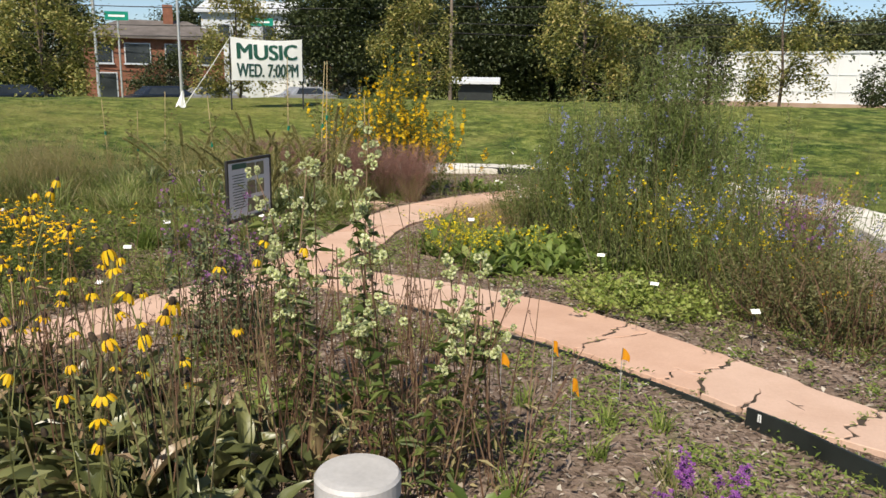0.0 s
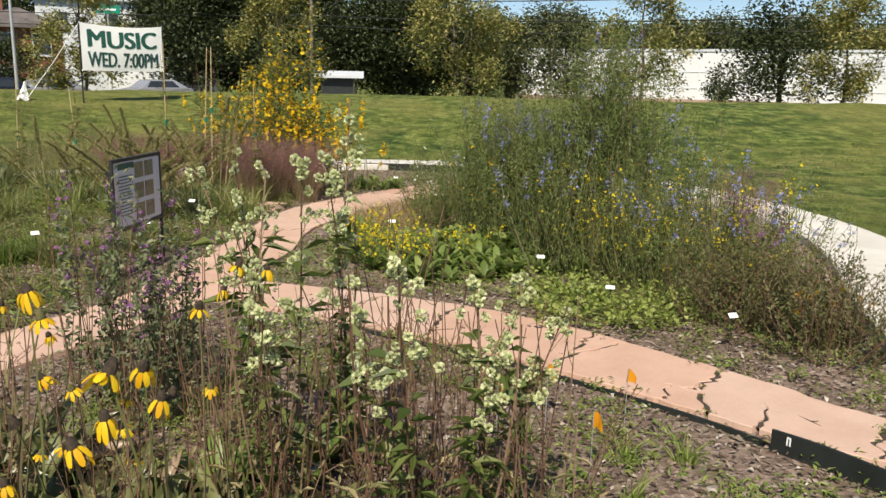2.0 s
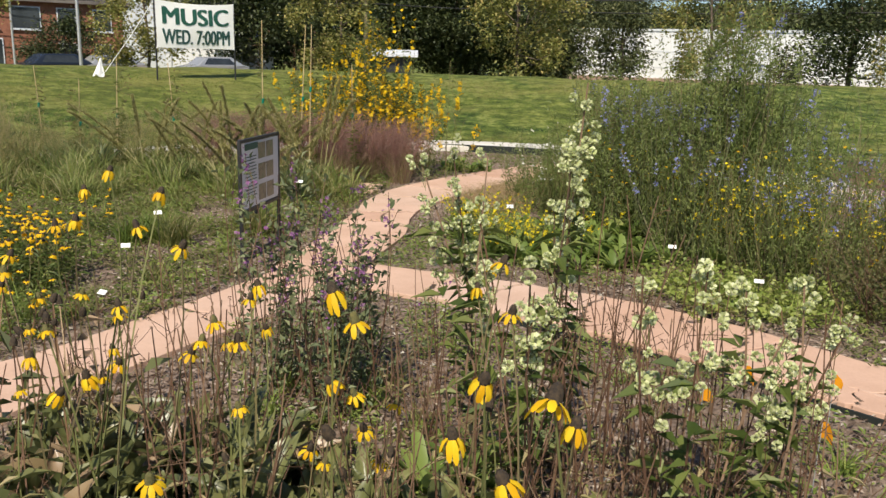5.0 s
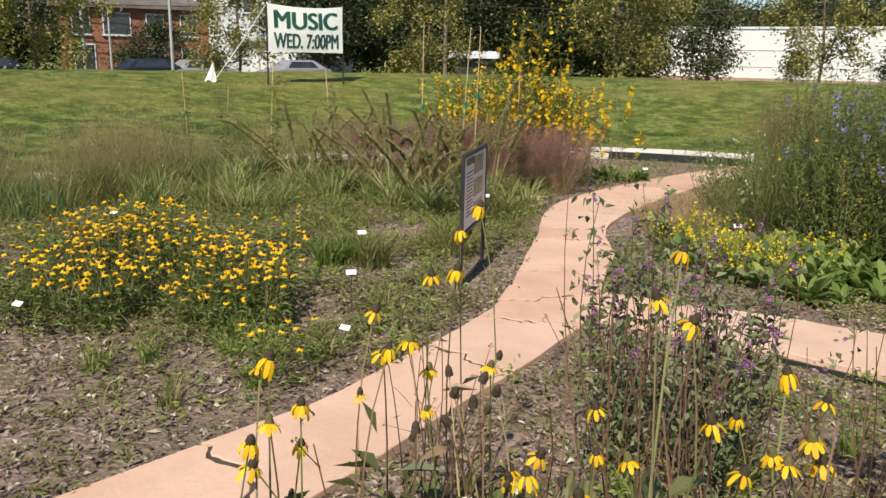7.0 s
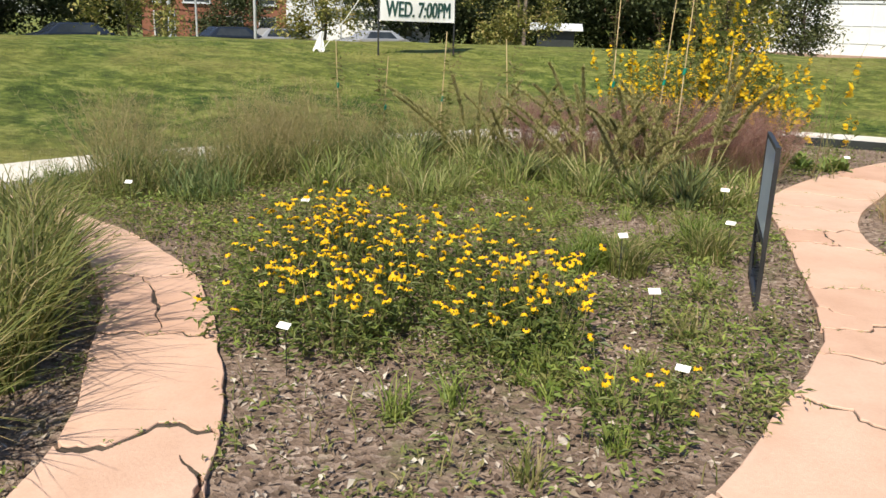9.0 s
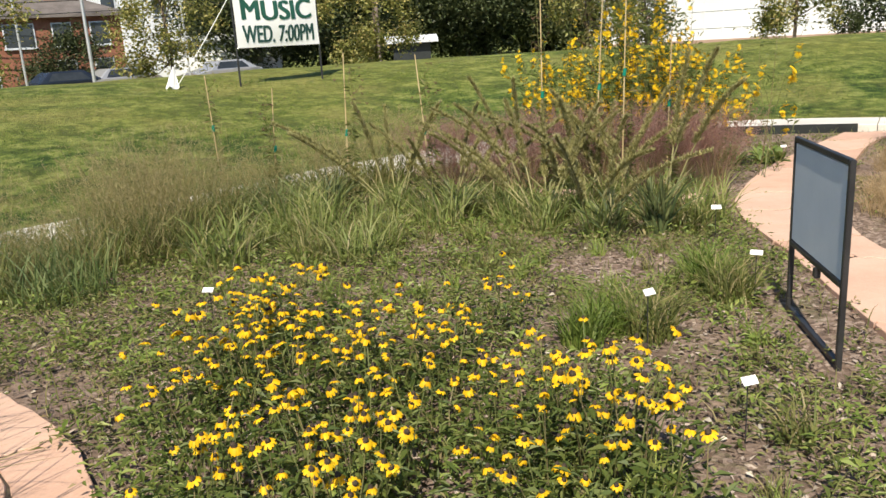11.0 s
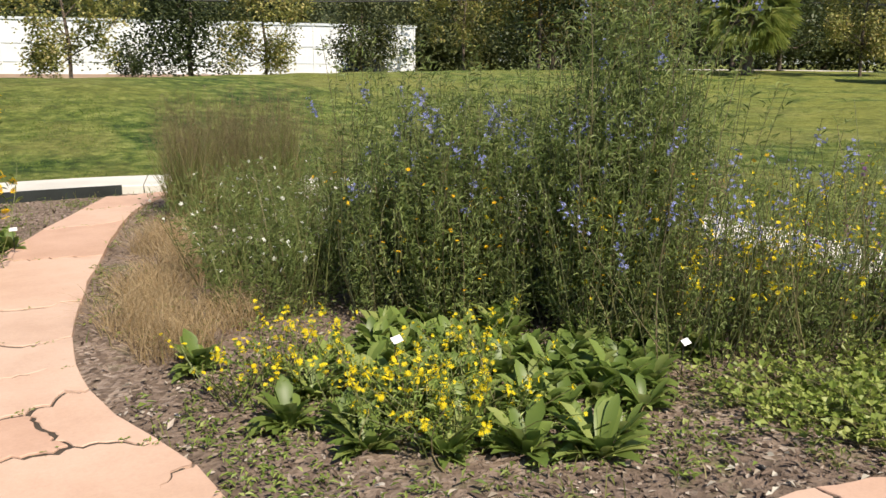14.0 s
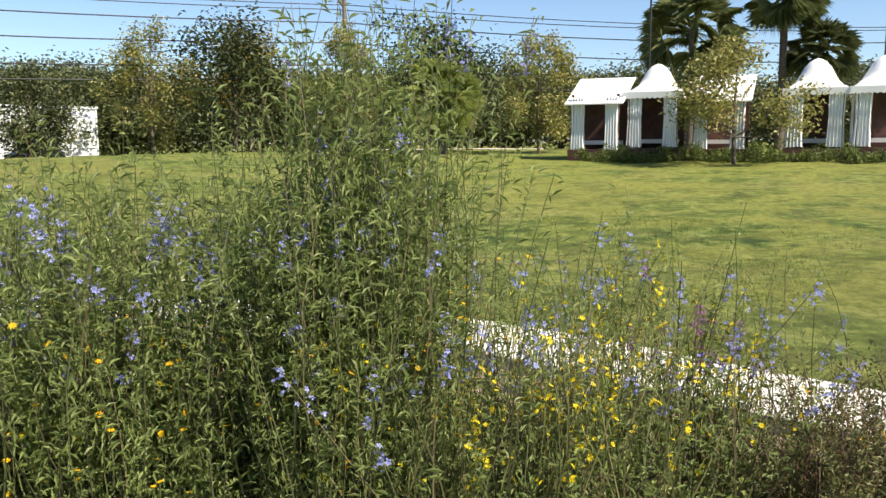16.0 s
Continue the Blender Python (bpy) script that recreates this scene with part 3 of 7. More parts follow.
G_REDSTEM = leafy("red_stem", [(0.0, (0.08, 0.042, 0.025)), (0.5, (0.14, 0.075, 0.045)), (1.0, (0.2, 0.13, 0.08))], 0.65, 0.05)
YELLOW = leafy("yellow_petal", [(0.0, (0.82, 0.42, 0.01)), (0.5, (0.88, 0.53, 0.014)), (1.0, (0.91, 0.63, 0.025))], 0.5, 0.35, 0.2)
GOLD = leafy("gold_petal", [(0.0, (0.86, 0.5, 0.01)), (0.5, (0.91, 0.62, 0.015)), (1.0, (0.93, 0.7, 0.03))], 0.5, 0.35, 0.2)
LEMON = leafy("lemon_petal", [(0.0, (0.82, 0.6, 0.015)), (0.5, (0.88, 0.7, 0.02)), (1.0, (0.92, 0.78, 0.04))], 0.5, 0.35, 0.2)
CONE = surface("dark_cone", [(0.3, (0.018, 0.012, 0.008)), (0.7, (0.075, 0.05, 0.025))], 120, 0.8, 0, 300, 0.8, 0.004, 0.3)
GREENCONE = surface("green_cone", [(0.3, (0.08, 0.08, 0.025)), (0.7, (0.16, 0.14, 0.04))], 120, 0.8, 0, 300, 0.8, 0.004, 0.3)
CREAM = leafy("cream_petal", [(0.0, (0.46, 0.52, 0.22)), (0.6, (0.64, 0.68, 0.36)), (1.0, (0.8, 0.8, 0.54))], 0.6, 0.3)
BLUE = leafy("blue_petal", [(0.0, (0.22, 0.24, 0.55)), (0.6, (0.33, 0.36, 0.68)), (1.0, (0.5, 0.53, 0.8))], 0.6, 0.35)
PURPLE = leafy("purple_petal", [(0.0, (0.2, 0.06, 0.28)), (0.6, (0.32, 0.1, 0.42)), (1.0, (0.5, 0.2, 0.5))], 0.6, 0.35)
WHITEP = leafy("white_petal", [(0.0, (0.7, 0.7, 0.6)), (1.0, (0.82, 0.82, 0.75))], 0.6, 0.3)
BARK = surface("bark", [(0.3, (0.07, 0.05, 0.035)), (0.7, (0.17, 0.13, 0.1))], 8, 0.9, 0, 60, 0.8, 0.02)
BAMBOO = surface("bamboo", [(0.3, (0.4, 0.3, 0.14)), (0.7, (0.56, 0.44, 0.24))], 5, 0.6, 0, 60, 0.2, 0.003)
TAPE = surface("green_tape", [(0.3, (0.0, 0.16, 0.1)), (0.7, (0.0, 0.22, 0.14))], 5, 0.5, 0, 60, 0.1, 0.002)
ORANGE = leafy("orange_vinyl", [(0.0, (0.9, 0.34, 0.012)), (1.0, (0.94, 0.42, 0.02))], 0.5, 0.4)
CHIP = leafy("wood_chip", [(0.0, (0.06, 0.042, 0.032)), (0.4, (0.165, 0.118, 0.09)), (0.75, (0.29, 0.225, 0.18)), (1.0, (0.45, 0.385, 0.325))], 0.9, 0.0, 0.2)


# ---------------------------------------------------------------- plant geometry
def unit(a):
    return a / (np.linalg.norm(a, axis=-1, keepdims=True) + 1e-9)


def frames(D, rng):
    """Side and normal vectors for directions D, rolled at random but mostly facing up."""
    up = np.tile([0.0, 0.0, 1.0], (len(D), 1)) + rng.normal(0, 0.35, (len(D), 3))
    S = unit(np.cross(D, up))
    return S, np.cross(S, D)


def grid_faces(n, rows, cols):
    f = []
    for i in range(rows - 1):
        for j in range(cols - 1):
            f.append((i * cols + j, i * cols + j + 1, (i + 1) * cols + j + 1, (i + 1) * cols + j))
    f = np.array(f)
    return (f[None] + (np.arange(n) * rows * cols)[:, None, None]).reshape(-1, 4)


def leaves(geo, P, D, L, W, rng, mat=0, droop=0.25):
    """Pointed leaves, folded on the midrib and bent down at the tip."""
    n = len(P)
    if n == 0:
        return geo
    D = unit(np.asarray(D, float))
    S, N = frames(D, rng)
    L, W = np.broadcast_to(L, n)[:, None], np.broadcast_to(W, n)[:, None]
    z = np.array([0, 0, 1.0])
    b = P
    l = P + D * L * 0.42 + S * W * 0.5 + N * W * 0.18
    r = P + D * L * 0.42 - S * W * 0.5 + N * W * 0.18
    t = P + D * L - z * L * droop
    v = np.stack([b, l, t, r], 1).reshape(-1, 3)
    k = np.arange(n)[:, None] * 4
    return geo.add(v, np.concatenate([k + [0, 2, 1], k + [0, 3, 2]]), mat)


def blades(geo, P, az, H, R, W, rng, arch=1.6, segs=4, mat=0):
    """Grass blades: rise H, reach R sideways, narrowing to a point."""
    n = len(P)
    if n == 0:
        return geo
    az, H, R, W = (np.broadcast_to(a, n)[:, None] for a in (az, H, R, W))
    s = np.linspace(0, 1, segs + 1)[None]
    x, z = R * s ** 1.5, H * (arch * s - (arch - 1) * s * s)
    w = W * (1 - s ** 1.8) * 0.5 + W * 0.03
    tw = rng.uniform(0, 2 * np.pi, (n, 1))
    cx = P[:, :1] + x * np.cos(az)
    cy = P[:, 1:2] + x * np.sin(az)
    cz = P[:, 2:3] + z
    ox, oy = w * np.cos(tw), w * np.sin(tw)
    v = np.stack([np.stack([cx - ox, cy - oy, cz], -1), np.stack([cx + ox, cy + oy, cz], -1)], 2).reshape(-1, 3)
    return geo.add(v, grid_faces(n, segs + 1, 2), mat)


def stems(geo, A, B, r0, r1, rng, bend=0.05, segs=3, mat=0):
    """Thin three-sided stalks from A to B with a slight bow."""
    n = len(A)
    if n == 0:
        return geo
    A, B = np.asarray(A, float), np.asarray(B, float)
    off = rng.normal(0, bend, (n, 3)) * [1, 1, 0.2]
    d = unit(B - A)
    S = unit(np.cross(d, rng.normal(0, 1, (n, 3))))
    T = np.cross(d, S)
    s = np.linspace(0, 1, segs + 1)
    C = A[:, None] + (B - A)[:, None] * s[None, :, None] + off[:, None] * (4 * s * (1 - s))[None, :, None]
    rad = (r0 + (r1 - r0) * s)[None, :, None, None]
    ang = np.arange(4) % 3 * 2 * np.pi / 3
    ring = S[:, None, None] * np.cos(ang)[None, None, :, None] + T[:, None, None] * np.sin(ang)[None, None, :, None]
    v = (C[:, :, None] + ring * rad).reshape(-1, 3)
    geo.add(v, grid_faces(n, segs + 1, 4), mat)
    return geo


def stamp(geo, tv, tf, P, rng, scale=1.0, tilt=0.4, mat=0):
    """Copies of a small template at P, turned at random and tilted."""
    n = len(P)
    if n == 0:
        return geo
    a, tx, ty = rng.uniform(0, 2 * np.pi, n), rng.normal(0, tilt, n), rng.normal(0, tilt, n)
    ca, sa, cx, sx, cy, sy = np.cos(a), np.sin(a), np.cos(tx), np.sin(tx), np.cos(ty), np.sin(ty)
    o, l = np.zeros(n), np.ones(n)
    Rz = np.stack([ca, -sa, o, sa, ca, o, o, o, l], -1).reshape(n, 3, 3)
    Rx = np.stack([l, o, o, o, cx, -sx, o, sx, cx], -1).reshape(n, 3, 3)
    Ry = np.stack([cy, o, sy, o, l, o, -sy, o, cy], -1).reshape(n, 3, 3)
    R = Ry @ Rx @ Rz
    sc = np.broadcast_to(scale, n)
    v = np.einsum("nij,kj->nki", R, tv) * sc[:, None, None] + P[:, None]
    f = np.asarray(tf)
    return geo.add(v.reshape(-1, 3), (f[None] + (np.arange(n) * len(tv))[:, None, None]).reshape(-1, f.shape[1]), mat)


def petals(count, length, width, fall, inner, seed):
    """A ring of petals: three crossings long, falling by fall at the tip, with uneven lengths."""
    r = np.random.default_rng(seed)
    v, f = [], []
    for k in range(count):
        a = 2 * math.pi * (k + r.uniform(-0.2, 0.2)) / count
        L, dr = length * r.uniform(0.8, 1.12), fall * r.uniform(0.7, 1.25)
        d, s = np.array([math.cos(a), math.sin(a), 0]), np.array([-math.sin(a), math.cos(a), 0])
        for q, (u, w) in enumerate(((0, 0.45), (0.45, 1.0), (0.85, 0.85), (1.0, 0.3))):
            p = d * (inner + L * (u - 0.35 * dr * u * u)) + np.array([0, 0, -dr * L * u ** 1.4])
            v += [p - s * width * w / 2, p + np.array([0, 0, 0.08 * width]), p + s * width * w / 2]
        b = len(v) - 12
        for q in range(3):
            for c in range(2):
                i = b + q * 3 + c
                f.append((i, i + 1, i + 4, i + 3))
    return np.array(v), np.array(f)


def dome(rad, hgt, rings=6, sides=10, seed=0, low=-0.15):
    r = np.random.default_rng(seed)
    v, f = [], []
    for i in range(rings + 1):
        a = i / rings * math.pi * 0.5
        for k in range(sides):
            w = 2 * math.pi * (k + 0.5 * (i % 2)) / sides
            q = rad * (math.cos(a) * 0.92 + 0.08) * r.uniform(0.9, 1.1)
            v.append((q * math.cos(w), q * math.sin(w), hgt * (math.sin(a) * (1 - low) + low)))
    for i in range(rings):
        for k in range(sides):
            k2 = (k + 1) % sides
            f.append((i * sides + k, i * sides + k2, (i + 1) * sides + k2, (i + 1) * sides + k))
    return np.array(v), np.array(f)


def star(count, r, lift=0.2):
    """A tiny open flower of diamond petals."""
    v, f = [], []
    for k in range(count):
        a = 2 * math.pi * k / count
        h = math.pi / count * 0.85
        v += [(0, 0, 0), (0.6 * r * math.cos(a - h), 0.6 * r * math.sin(a - h), lift * r), (r * math.cos(a), r * math.sin(a), lift * r * 0.6), (0.6 * r * math.cos(a + h), 0.6 * r * math.sin(a + h), lift * r)]
        f.append((4 * k, 4 * k + 1, 4 * k + 2, 4 * k + 3))
    return np.array(v), np.array(f)


def puff(r, n, seed, flat=0.85):
    """A round tuft of short florets."""
    g = np.random.default_rng(seed)
    d = unit(g.normal(0, 1, (n, 3)))
    v, f = [], []
    for k in range(n):
        s = unit(np.cross(d[k], g.normal(0, 1, 3)))
        q = r * g.uniform(0.75, 1.05)
        p = d[k] * q * [1, 1, flat]
        v += [(d[k] * q * 0.3).tolist(), (p * 0.8 + s * r * 0.3).tolist(), p.tolist(), (p * 0.8 - s * r * 0.3).tolist()]
        f.append((4 * k, 4 * k + 1, 4 * k + 2, 4 * k + 3))
    return np.array(v), np.array(f)


def disc(rng, n, r, power=0.5):
    a, q = rng.uniform(0, 2 * np.pi, n), r * rng.uniform(0, 1, n) ** power
    return np.stack([q * np.cos(a), q * np.sin(a), np.zeros(n)], 1)


def on_ground(x, y, turn=0.0, s=1.0, sink=0.03):
    return Matrix.Translation((x, y, gz(x, y) - sink)) @ Matrix.Rotation(turn, 4, "Z") @ Matrix.Scale(s, 4)


def scatter(variants, spots, seed, smin=0.85, smax=1.15):
    """Copies of plants at spots; the first of each variant stands at its own first spot."""
    rng = random.Random(seed)
    used = set()
    for i, (x, y) in enumerate(spots):
        v = variants[i % len(variants)]
        m = on_ground(x, y, rng.uniform(0, 6.28), rng.uniform(smin, smax))
        if v.name not in used:
            used.add(v.name)
            v.matrix_basis = m
        else:
            copy_thing(v, m @ Matrix.Diagonal([1 / c for c in v.scale] + [1]))


def region(cx, cy, rx, ry, n, seed, turn=0.0):
    """n spread-out spots in an ellipse."""
    rng = random.Random(seed)
    out, tries = [], 0
    gap = 1.1 * math.sqrt(rx * ry / max(n, 1))
    while len(out) < n and tries < 20000:
        tries += 1
        a, q = rng.uniform(0, 6.283), math.sqrt(rng.random())
        x, y = q * rx * math.cos(a), q * ry * math.sin(a)
        x, y = cx + x * math.cos(turn) - y * math.sin(turn), cy + x * math.sin(turn) + y * math.cos(turn)
        if all((x - u) ** 2 + (y - w) ** 2 > gap * gap for u, w in out):
            out.append((x, y))
        elif tries % 400 == 0:
            gap *= 0.85
    return out


# ---------------------------------------------------------------- great coneflowers
def paddle_mesh(seed):
    """One long-stalked paddle leaf, arched and cupped along its midrib."""
    r = np.random.default_rng(seed)
    L, W = r.uniform(0.32, 0.5), r.uniform(0.07, 0.12)
    rows, cols = 9, 5
    v = []
    rise, wave = r.uniform(0.6, 0.95), r.uniform(0, 6)
    for i in range(rows):
        u = i / (rows - 1)
        w = W * (0.09 if u < 0.28 else max(0.04, math.sin(math.pi * ((u - 0.28) / 0.72) ** 0.75) ** 0.7))
        x = L * (0.25 * u + 0.5 * u * u) / 0.75 * (1.1 - rise * 0.5)
        z = L * rise * (1.35 * u - 0.5 * u * u)
        for j in range(cols):
            q = j / (cols - 1) * 2 - 1
            v.append((x - 0.3 * abs(q) * w * 0.5, q * w * 0.5, z + abs(q) * w * 0.36 + 0.011 * math.sin(wave + 9 * u + 2.5 * q)))
    return Geo().add(v, grid_faces(1, rows, cols)).mesh("leaf", G_PADDLE, True)


PADDLES = [paddle_mesh(k) for k in range(10)]
CF_PETALS = [Geo().add(*petals(7 + k % 3, 0.042, 0.0185, (1.0, 1.35, 0.85)[k], 0.013, 20 + k)).mesh("flower", YELLOW, True) for k in range(3)]
CF_CONES = [Geo().add(*dome(0.0165, h, 8, 12, 3 + k)).mesh("cone", (CONE, CONE, GREENCONE)[k], True) for k, h in enumerate((0.038, 0.029, 0.033))]


def coneflower(seed, heads, n_leaves=10, spent=0.34, hi=1.08, stalk_mat=None, at=None):
    """heads: how many flower stalks; with at, tops stand at those offsets from the plant's base."""
    rng = np.random.default_rng(seed)
    root = thing("coneflower_plant", "great coneflower with paddle leaves and drooping yellow petals", "plant", group="great coneflowers")
    for k in range(n_leaves):
        o = obj("leaf", PADDLES[rng.integers(len(PADDLES))], None, root)
        a = rng.uniform(0, 6.28)
        o.matrix_basis = Matrix.Translation((0.06 * math.cos(a), 0.06 * math.sin(a), 0)) @ Matrix.Rotation(a, 4, "Z") @ Matrix.Rotation(rng.normal(0, 0.45), 4, "X") @ Matrix.Rotation(rng.normal(0.05, 0.3), 4, "Y") @ Matrix.Rotation(rng.normal(0, 0.6), 4, "Z") @ Matrix.Scale(rng.uniform(0.45, 0.9), 4)
    g = Geo()
    base = disc(rng, heads, 0.06)
    tops = base + np.stack([rng.normal(0, 0.12, heads), rng.normal(0, 0.12, heads), rng.uniform(0.57 * hi, hi, heads)], 1)
    if at:
        tops[:len(at)] = at
    stems(g, base, tops, 0.0045, 0.0025, rng, 0.04, 5)
    u = rng.uniform(0.15, 0.6, heads * 3)
    which = np.repeat(np.arange(heads), 3)
    P = base[which] + (tops - base)[which] * u[:, None]
    leaves(g, P, np.stack([rng.normal(0, 1, heads * 3), rng.normal(0, 1, heads * 3), rng.uniform(0.3, 1.0, heads * 3)], 1), rng.uniform(0.08, 0.17, heads * 3), 0.04, rng, 1)
    obj("stem", g, [stalk_mat or G_STEM, G_PADDLE], root)
    for k in range(heads):
        q = rng.integers(3)
        kind = rng.random()
        tilt = Matrix.Translation(tops[k]) @ Matrix.Rotation(rng.normal(0, 0.25), 4, "X") @ Matrix.Rotation(rng.normal(0, 0.25), 4, "Y") @ Matrix.Rotation(rng.uniform(0, 6.28), 4, "Z") @ Matrix.Scale(rng.uniform(0.55, 0.85), 4)
        if kind < spent and k >= len(at or ()):
            o = obj("seed_head", CF_CONES[0], None, root, "spent dark seed cone")
            o.matrix_basis = tilt
        else:
            o = obj("flower", CF_PETALS[q], None, root)
            o.matrix_basis = tilt
            obj("cone", CF_CONES[q], None, o)
    return root


CF = [coneflower(40 + k, (0, 0, 1, 0, 1, 0)[k], (19, 17, 21, 16, 18, 20)[k], 0.4, 0.8) for k in range(6)]
scatter(CF, region(-1.45, 2.62, 0.75, 0.5, 15, 5, -0.15) + region(-0.4, 2.25, 0.45, 0.42, 9, 6) + region(-0.75, 2.65, 0.5, 0.35, 10, 8) + region(-1.5, 2.98, 0.5, 0.28, 8, 9) + [(-0.95, 3.2), (-0.1, 2.75), (-1.85, 2.95)], 7)
G_DRYSTEM = leafy("dry_stem", [(0.0, (0.15, 0.08, 0.045)), (0.6, (0.26, 0.16, 0.09)), (1.0, (0.36, 0.27, 0.16))], 0.65, 0.05)
# plants that stand out singly: base, further stalks, leaves, share of spent cones, stalk height, stalk material, tops of the flowers in bloom
for i, (bx, by, more, n_leaf, spent, hi, mat, tops) in enumerate((
        (-1.96, 3.28, 1, 4, 1.0, 0.8, None, ((-1.926, 3.475, 1.14), (-1.964, 3.35, 1.08), (-1.95, 3.26, 0.975), (-2.03, 3.25, 0.95))),
        (-2.08, 2.98, 4, 5, 1.0, 0.78, G_DRYSTEM, ((-2.2, 3.2, 0.83), (-2.0, 2.91, 0.855), (-2.05, 2.88, 0.84), (-2.12, 3.04, 0.76), (-2.16, 2.95, 0.66), (-1.98, 3.05, 0.72))),
        (-2.22, 2.58, 2, 6, 1.0, 0.72, None, ((-2.27, 2.6, 0.89), (-2.31, 2.63, 0.85), (-2.225, 2.5, 0.77), (-2.26, 2.47, 0.73), (-2.2, 2.62, 0.66), (-2.3, 2.55, 0.62), (-2.17, 2.56, 0.8))),
        (-1.62, 2.6, 2, 8, 1.0, 0.7, None, ((-1.48, 2.76, 0.79), (-1.61, 2.5, 0.73), (-1.5, 2.6, 0.64), (-1.56, 2.55, 0.6), (-1.47, 2.7, 0.7))),
        (-1.8, 2.9, 9, 4, 1.0, 0.82, G_DRYSTEM, ()),
        (-1.05, 2.68, 1, 9, 1.0, 0.7, None, ((-1.04, 2.85, 0.9), (-0.99, 2.67, 0.91), (-1.04, 2.53, 0.88), (-1.08, 2.53, 0.82), (-1.11, 3.08, 0.67), (-1.0, 2.6, 0.8), (-1.15, 2.6, 0.75))),
        (-0.56, 2.42, 1, 10, 1.0, 0.6, None, ((-0.585, 2.37, 0.775), (-0.5, 2.5, 0.7))),
        (-0.3, 2.92, 1, 7, 1.0, 0.9, None, ((-0.34, 3.3, 0.91), (-0.33, 2.84, 0.95), (-0.25, 2.77, 1.05))),
        (-0.2, 2.14, 1, 9, 1.0, 0.9, None, ((-0.22, 2.08, 0.97), (-0.27, 1.99, 0.88), (-0.185, 2.32, 1.045))),
        (-0.1, 1.8, 1, 7, 1.0, 0.8, None, ((-0.07, 1.67, 1.12), (-0.03, 1.78, 1.03), (-0.14, 1.66, 0.98))),
        (-0.6, 2.2, 2, 9, 1.0, 0.85, None, ((-0.6, 2.24, 1.09), (-0.63, 2.31, 0.83), (-0.53, 2.18, 1.04))),
        (-0.75, 1.9, 1, 9, 1.0, 0.6, None, ((-0.7, 1.85, 0.74), (-0.82, 1.8, 0.68), (-0.92, 1.95, 0.72))),
        (-1.3, 2.35, 1, 9, 1.0, 0.7, None, ((-1.31, 2.76, 1.2), (-1.36, 2.7, 1.1), (-1.27, 2.8, 1.02), (-1.25, 2.4, 0.95), (-1.4, 2.3, 0.9))),
        (-0.25, 1.66, 1, 10, 1.0, 0.6, None, ((-0.25, 1.6, 0.82), (-0.19, 1.66, 0.73), (-0.31, 1.7, 0.87), (-0.14, 1.6, 0.69), (-0.22, 1.72, 0.78))))):
    p = coneflower(50 + i, len(tops) + more, n_leaf, spent, hi, mat, [(x - bx, y - by, z + 0.03) for x, y, z in tops])
    p.matrix_basis = on_ground(bx, by)


# ---------------------------------------------------------------- black-eyed susans
SUSAN = leafy("susan_petal", [(0.0, (0.83, 0.43, 0.008)), (0.5, (0.89, 0.53, 0.012)), (1.0, (0.92, 0.62, 0.02))], 0.5, 0.35, 0.2)
BS_PETALS = [Geo().add(*petals(10 + k, 0.023, 0.0115, (0.5, 0.9)[k], 0.006, 60 + k)).mesh("flower", SUSAN, True) for k in range(2)]
BS_EYE = Geo().add(*dome(0.0105, 0.014, 4, 8, 5)).mesh("eye", CONE, True)


def susan(seed, heads):
    rng = np.random.default_rng(seed)
    root = thing("black_eyed_susan", "low bushy plant crowded with small yellow black-eyed daisies", "plant", group="black-eyed susans")
    base = disc(rng, heads, 0.12)
    tops = base * 2.0 + np.stack([rng.normal(0, 0.06, heads), rng.normal(0, 0.06, heads), rng.uniform(0.24, 0.46, heads)], 1)
    g = Geo()
    stems(g, base, tops, 0.003, 0.0018, rng, 0.02)
    obj("stem", g, G_STEM, root)
    n = 230
    P = disc(rng, n, 0.26) + np.stack([np.zeros(n), np.zeros(n), rng.beta(1.3, 2.0, n) * 0.32], 1)
    g = Geo()
    leaves(g, P, np.stack([rng.normal(0, 1, n), rng.normal(0, 1, n), rng.uniform(-0.1, 1.0, n)], 1), rng.uniform(0.04, 0.09, n), rng.uniform(0.012, 0.022, n), rng)
    obj("foliage", g, G_MID, root)
    for k in range(heads):
        o = obj("flower", BS_PETALS[rng.integers(2)], None, root)
        o.matrix_basis = Matrix.Translation(tops[k]) @ Matrix.Rotation(rng.normal(0.12, 0.22), 4, "X") @ Matrix.Rotation(rng.normal(0, 0.3), 4, "Y") @ Matrix.Rotation(rng.uniform(0, 6.28), 4, "Z") @ Matrix.Scale(rng.uniform(0.75, 1.08), 4)
        obj("eye", BS_EYE, None, o)
    return root


BS = [susan(80 + k, (17, 11, 22, 9)[k]) for k in range(4)]
scatter(BS, region(-4.72, 5.8, 0.85, 0.72, 17, 3, -0.5) + region(-3.88, 5.2, 0.36, 0.42, 6, 4) + [(-5.1, 4.75), (-5.3, 6.65)] + [(-3.15, 4.45), (-4.6, 4.8), (-4.95, 4.85), (-5.45, 6.6), (-4.2, 6.8)], 11)


# ---------------------------------------------------------------- cream tufted tall plant
PUFF_MESH = Geo().add(*puff(0.0215, 44, 4)).mesh("pompom", CREAM)


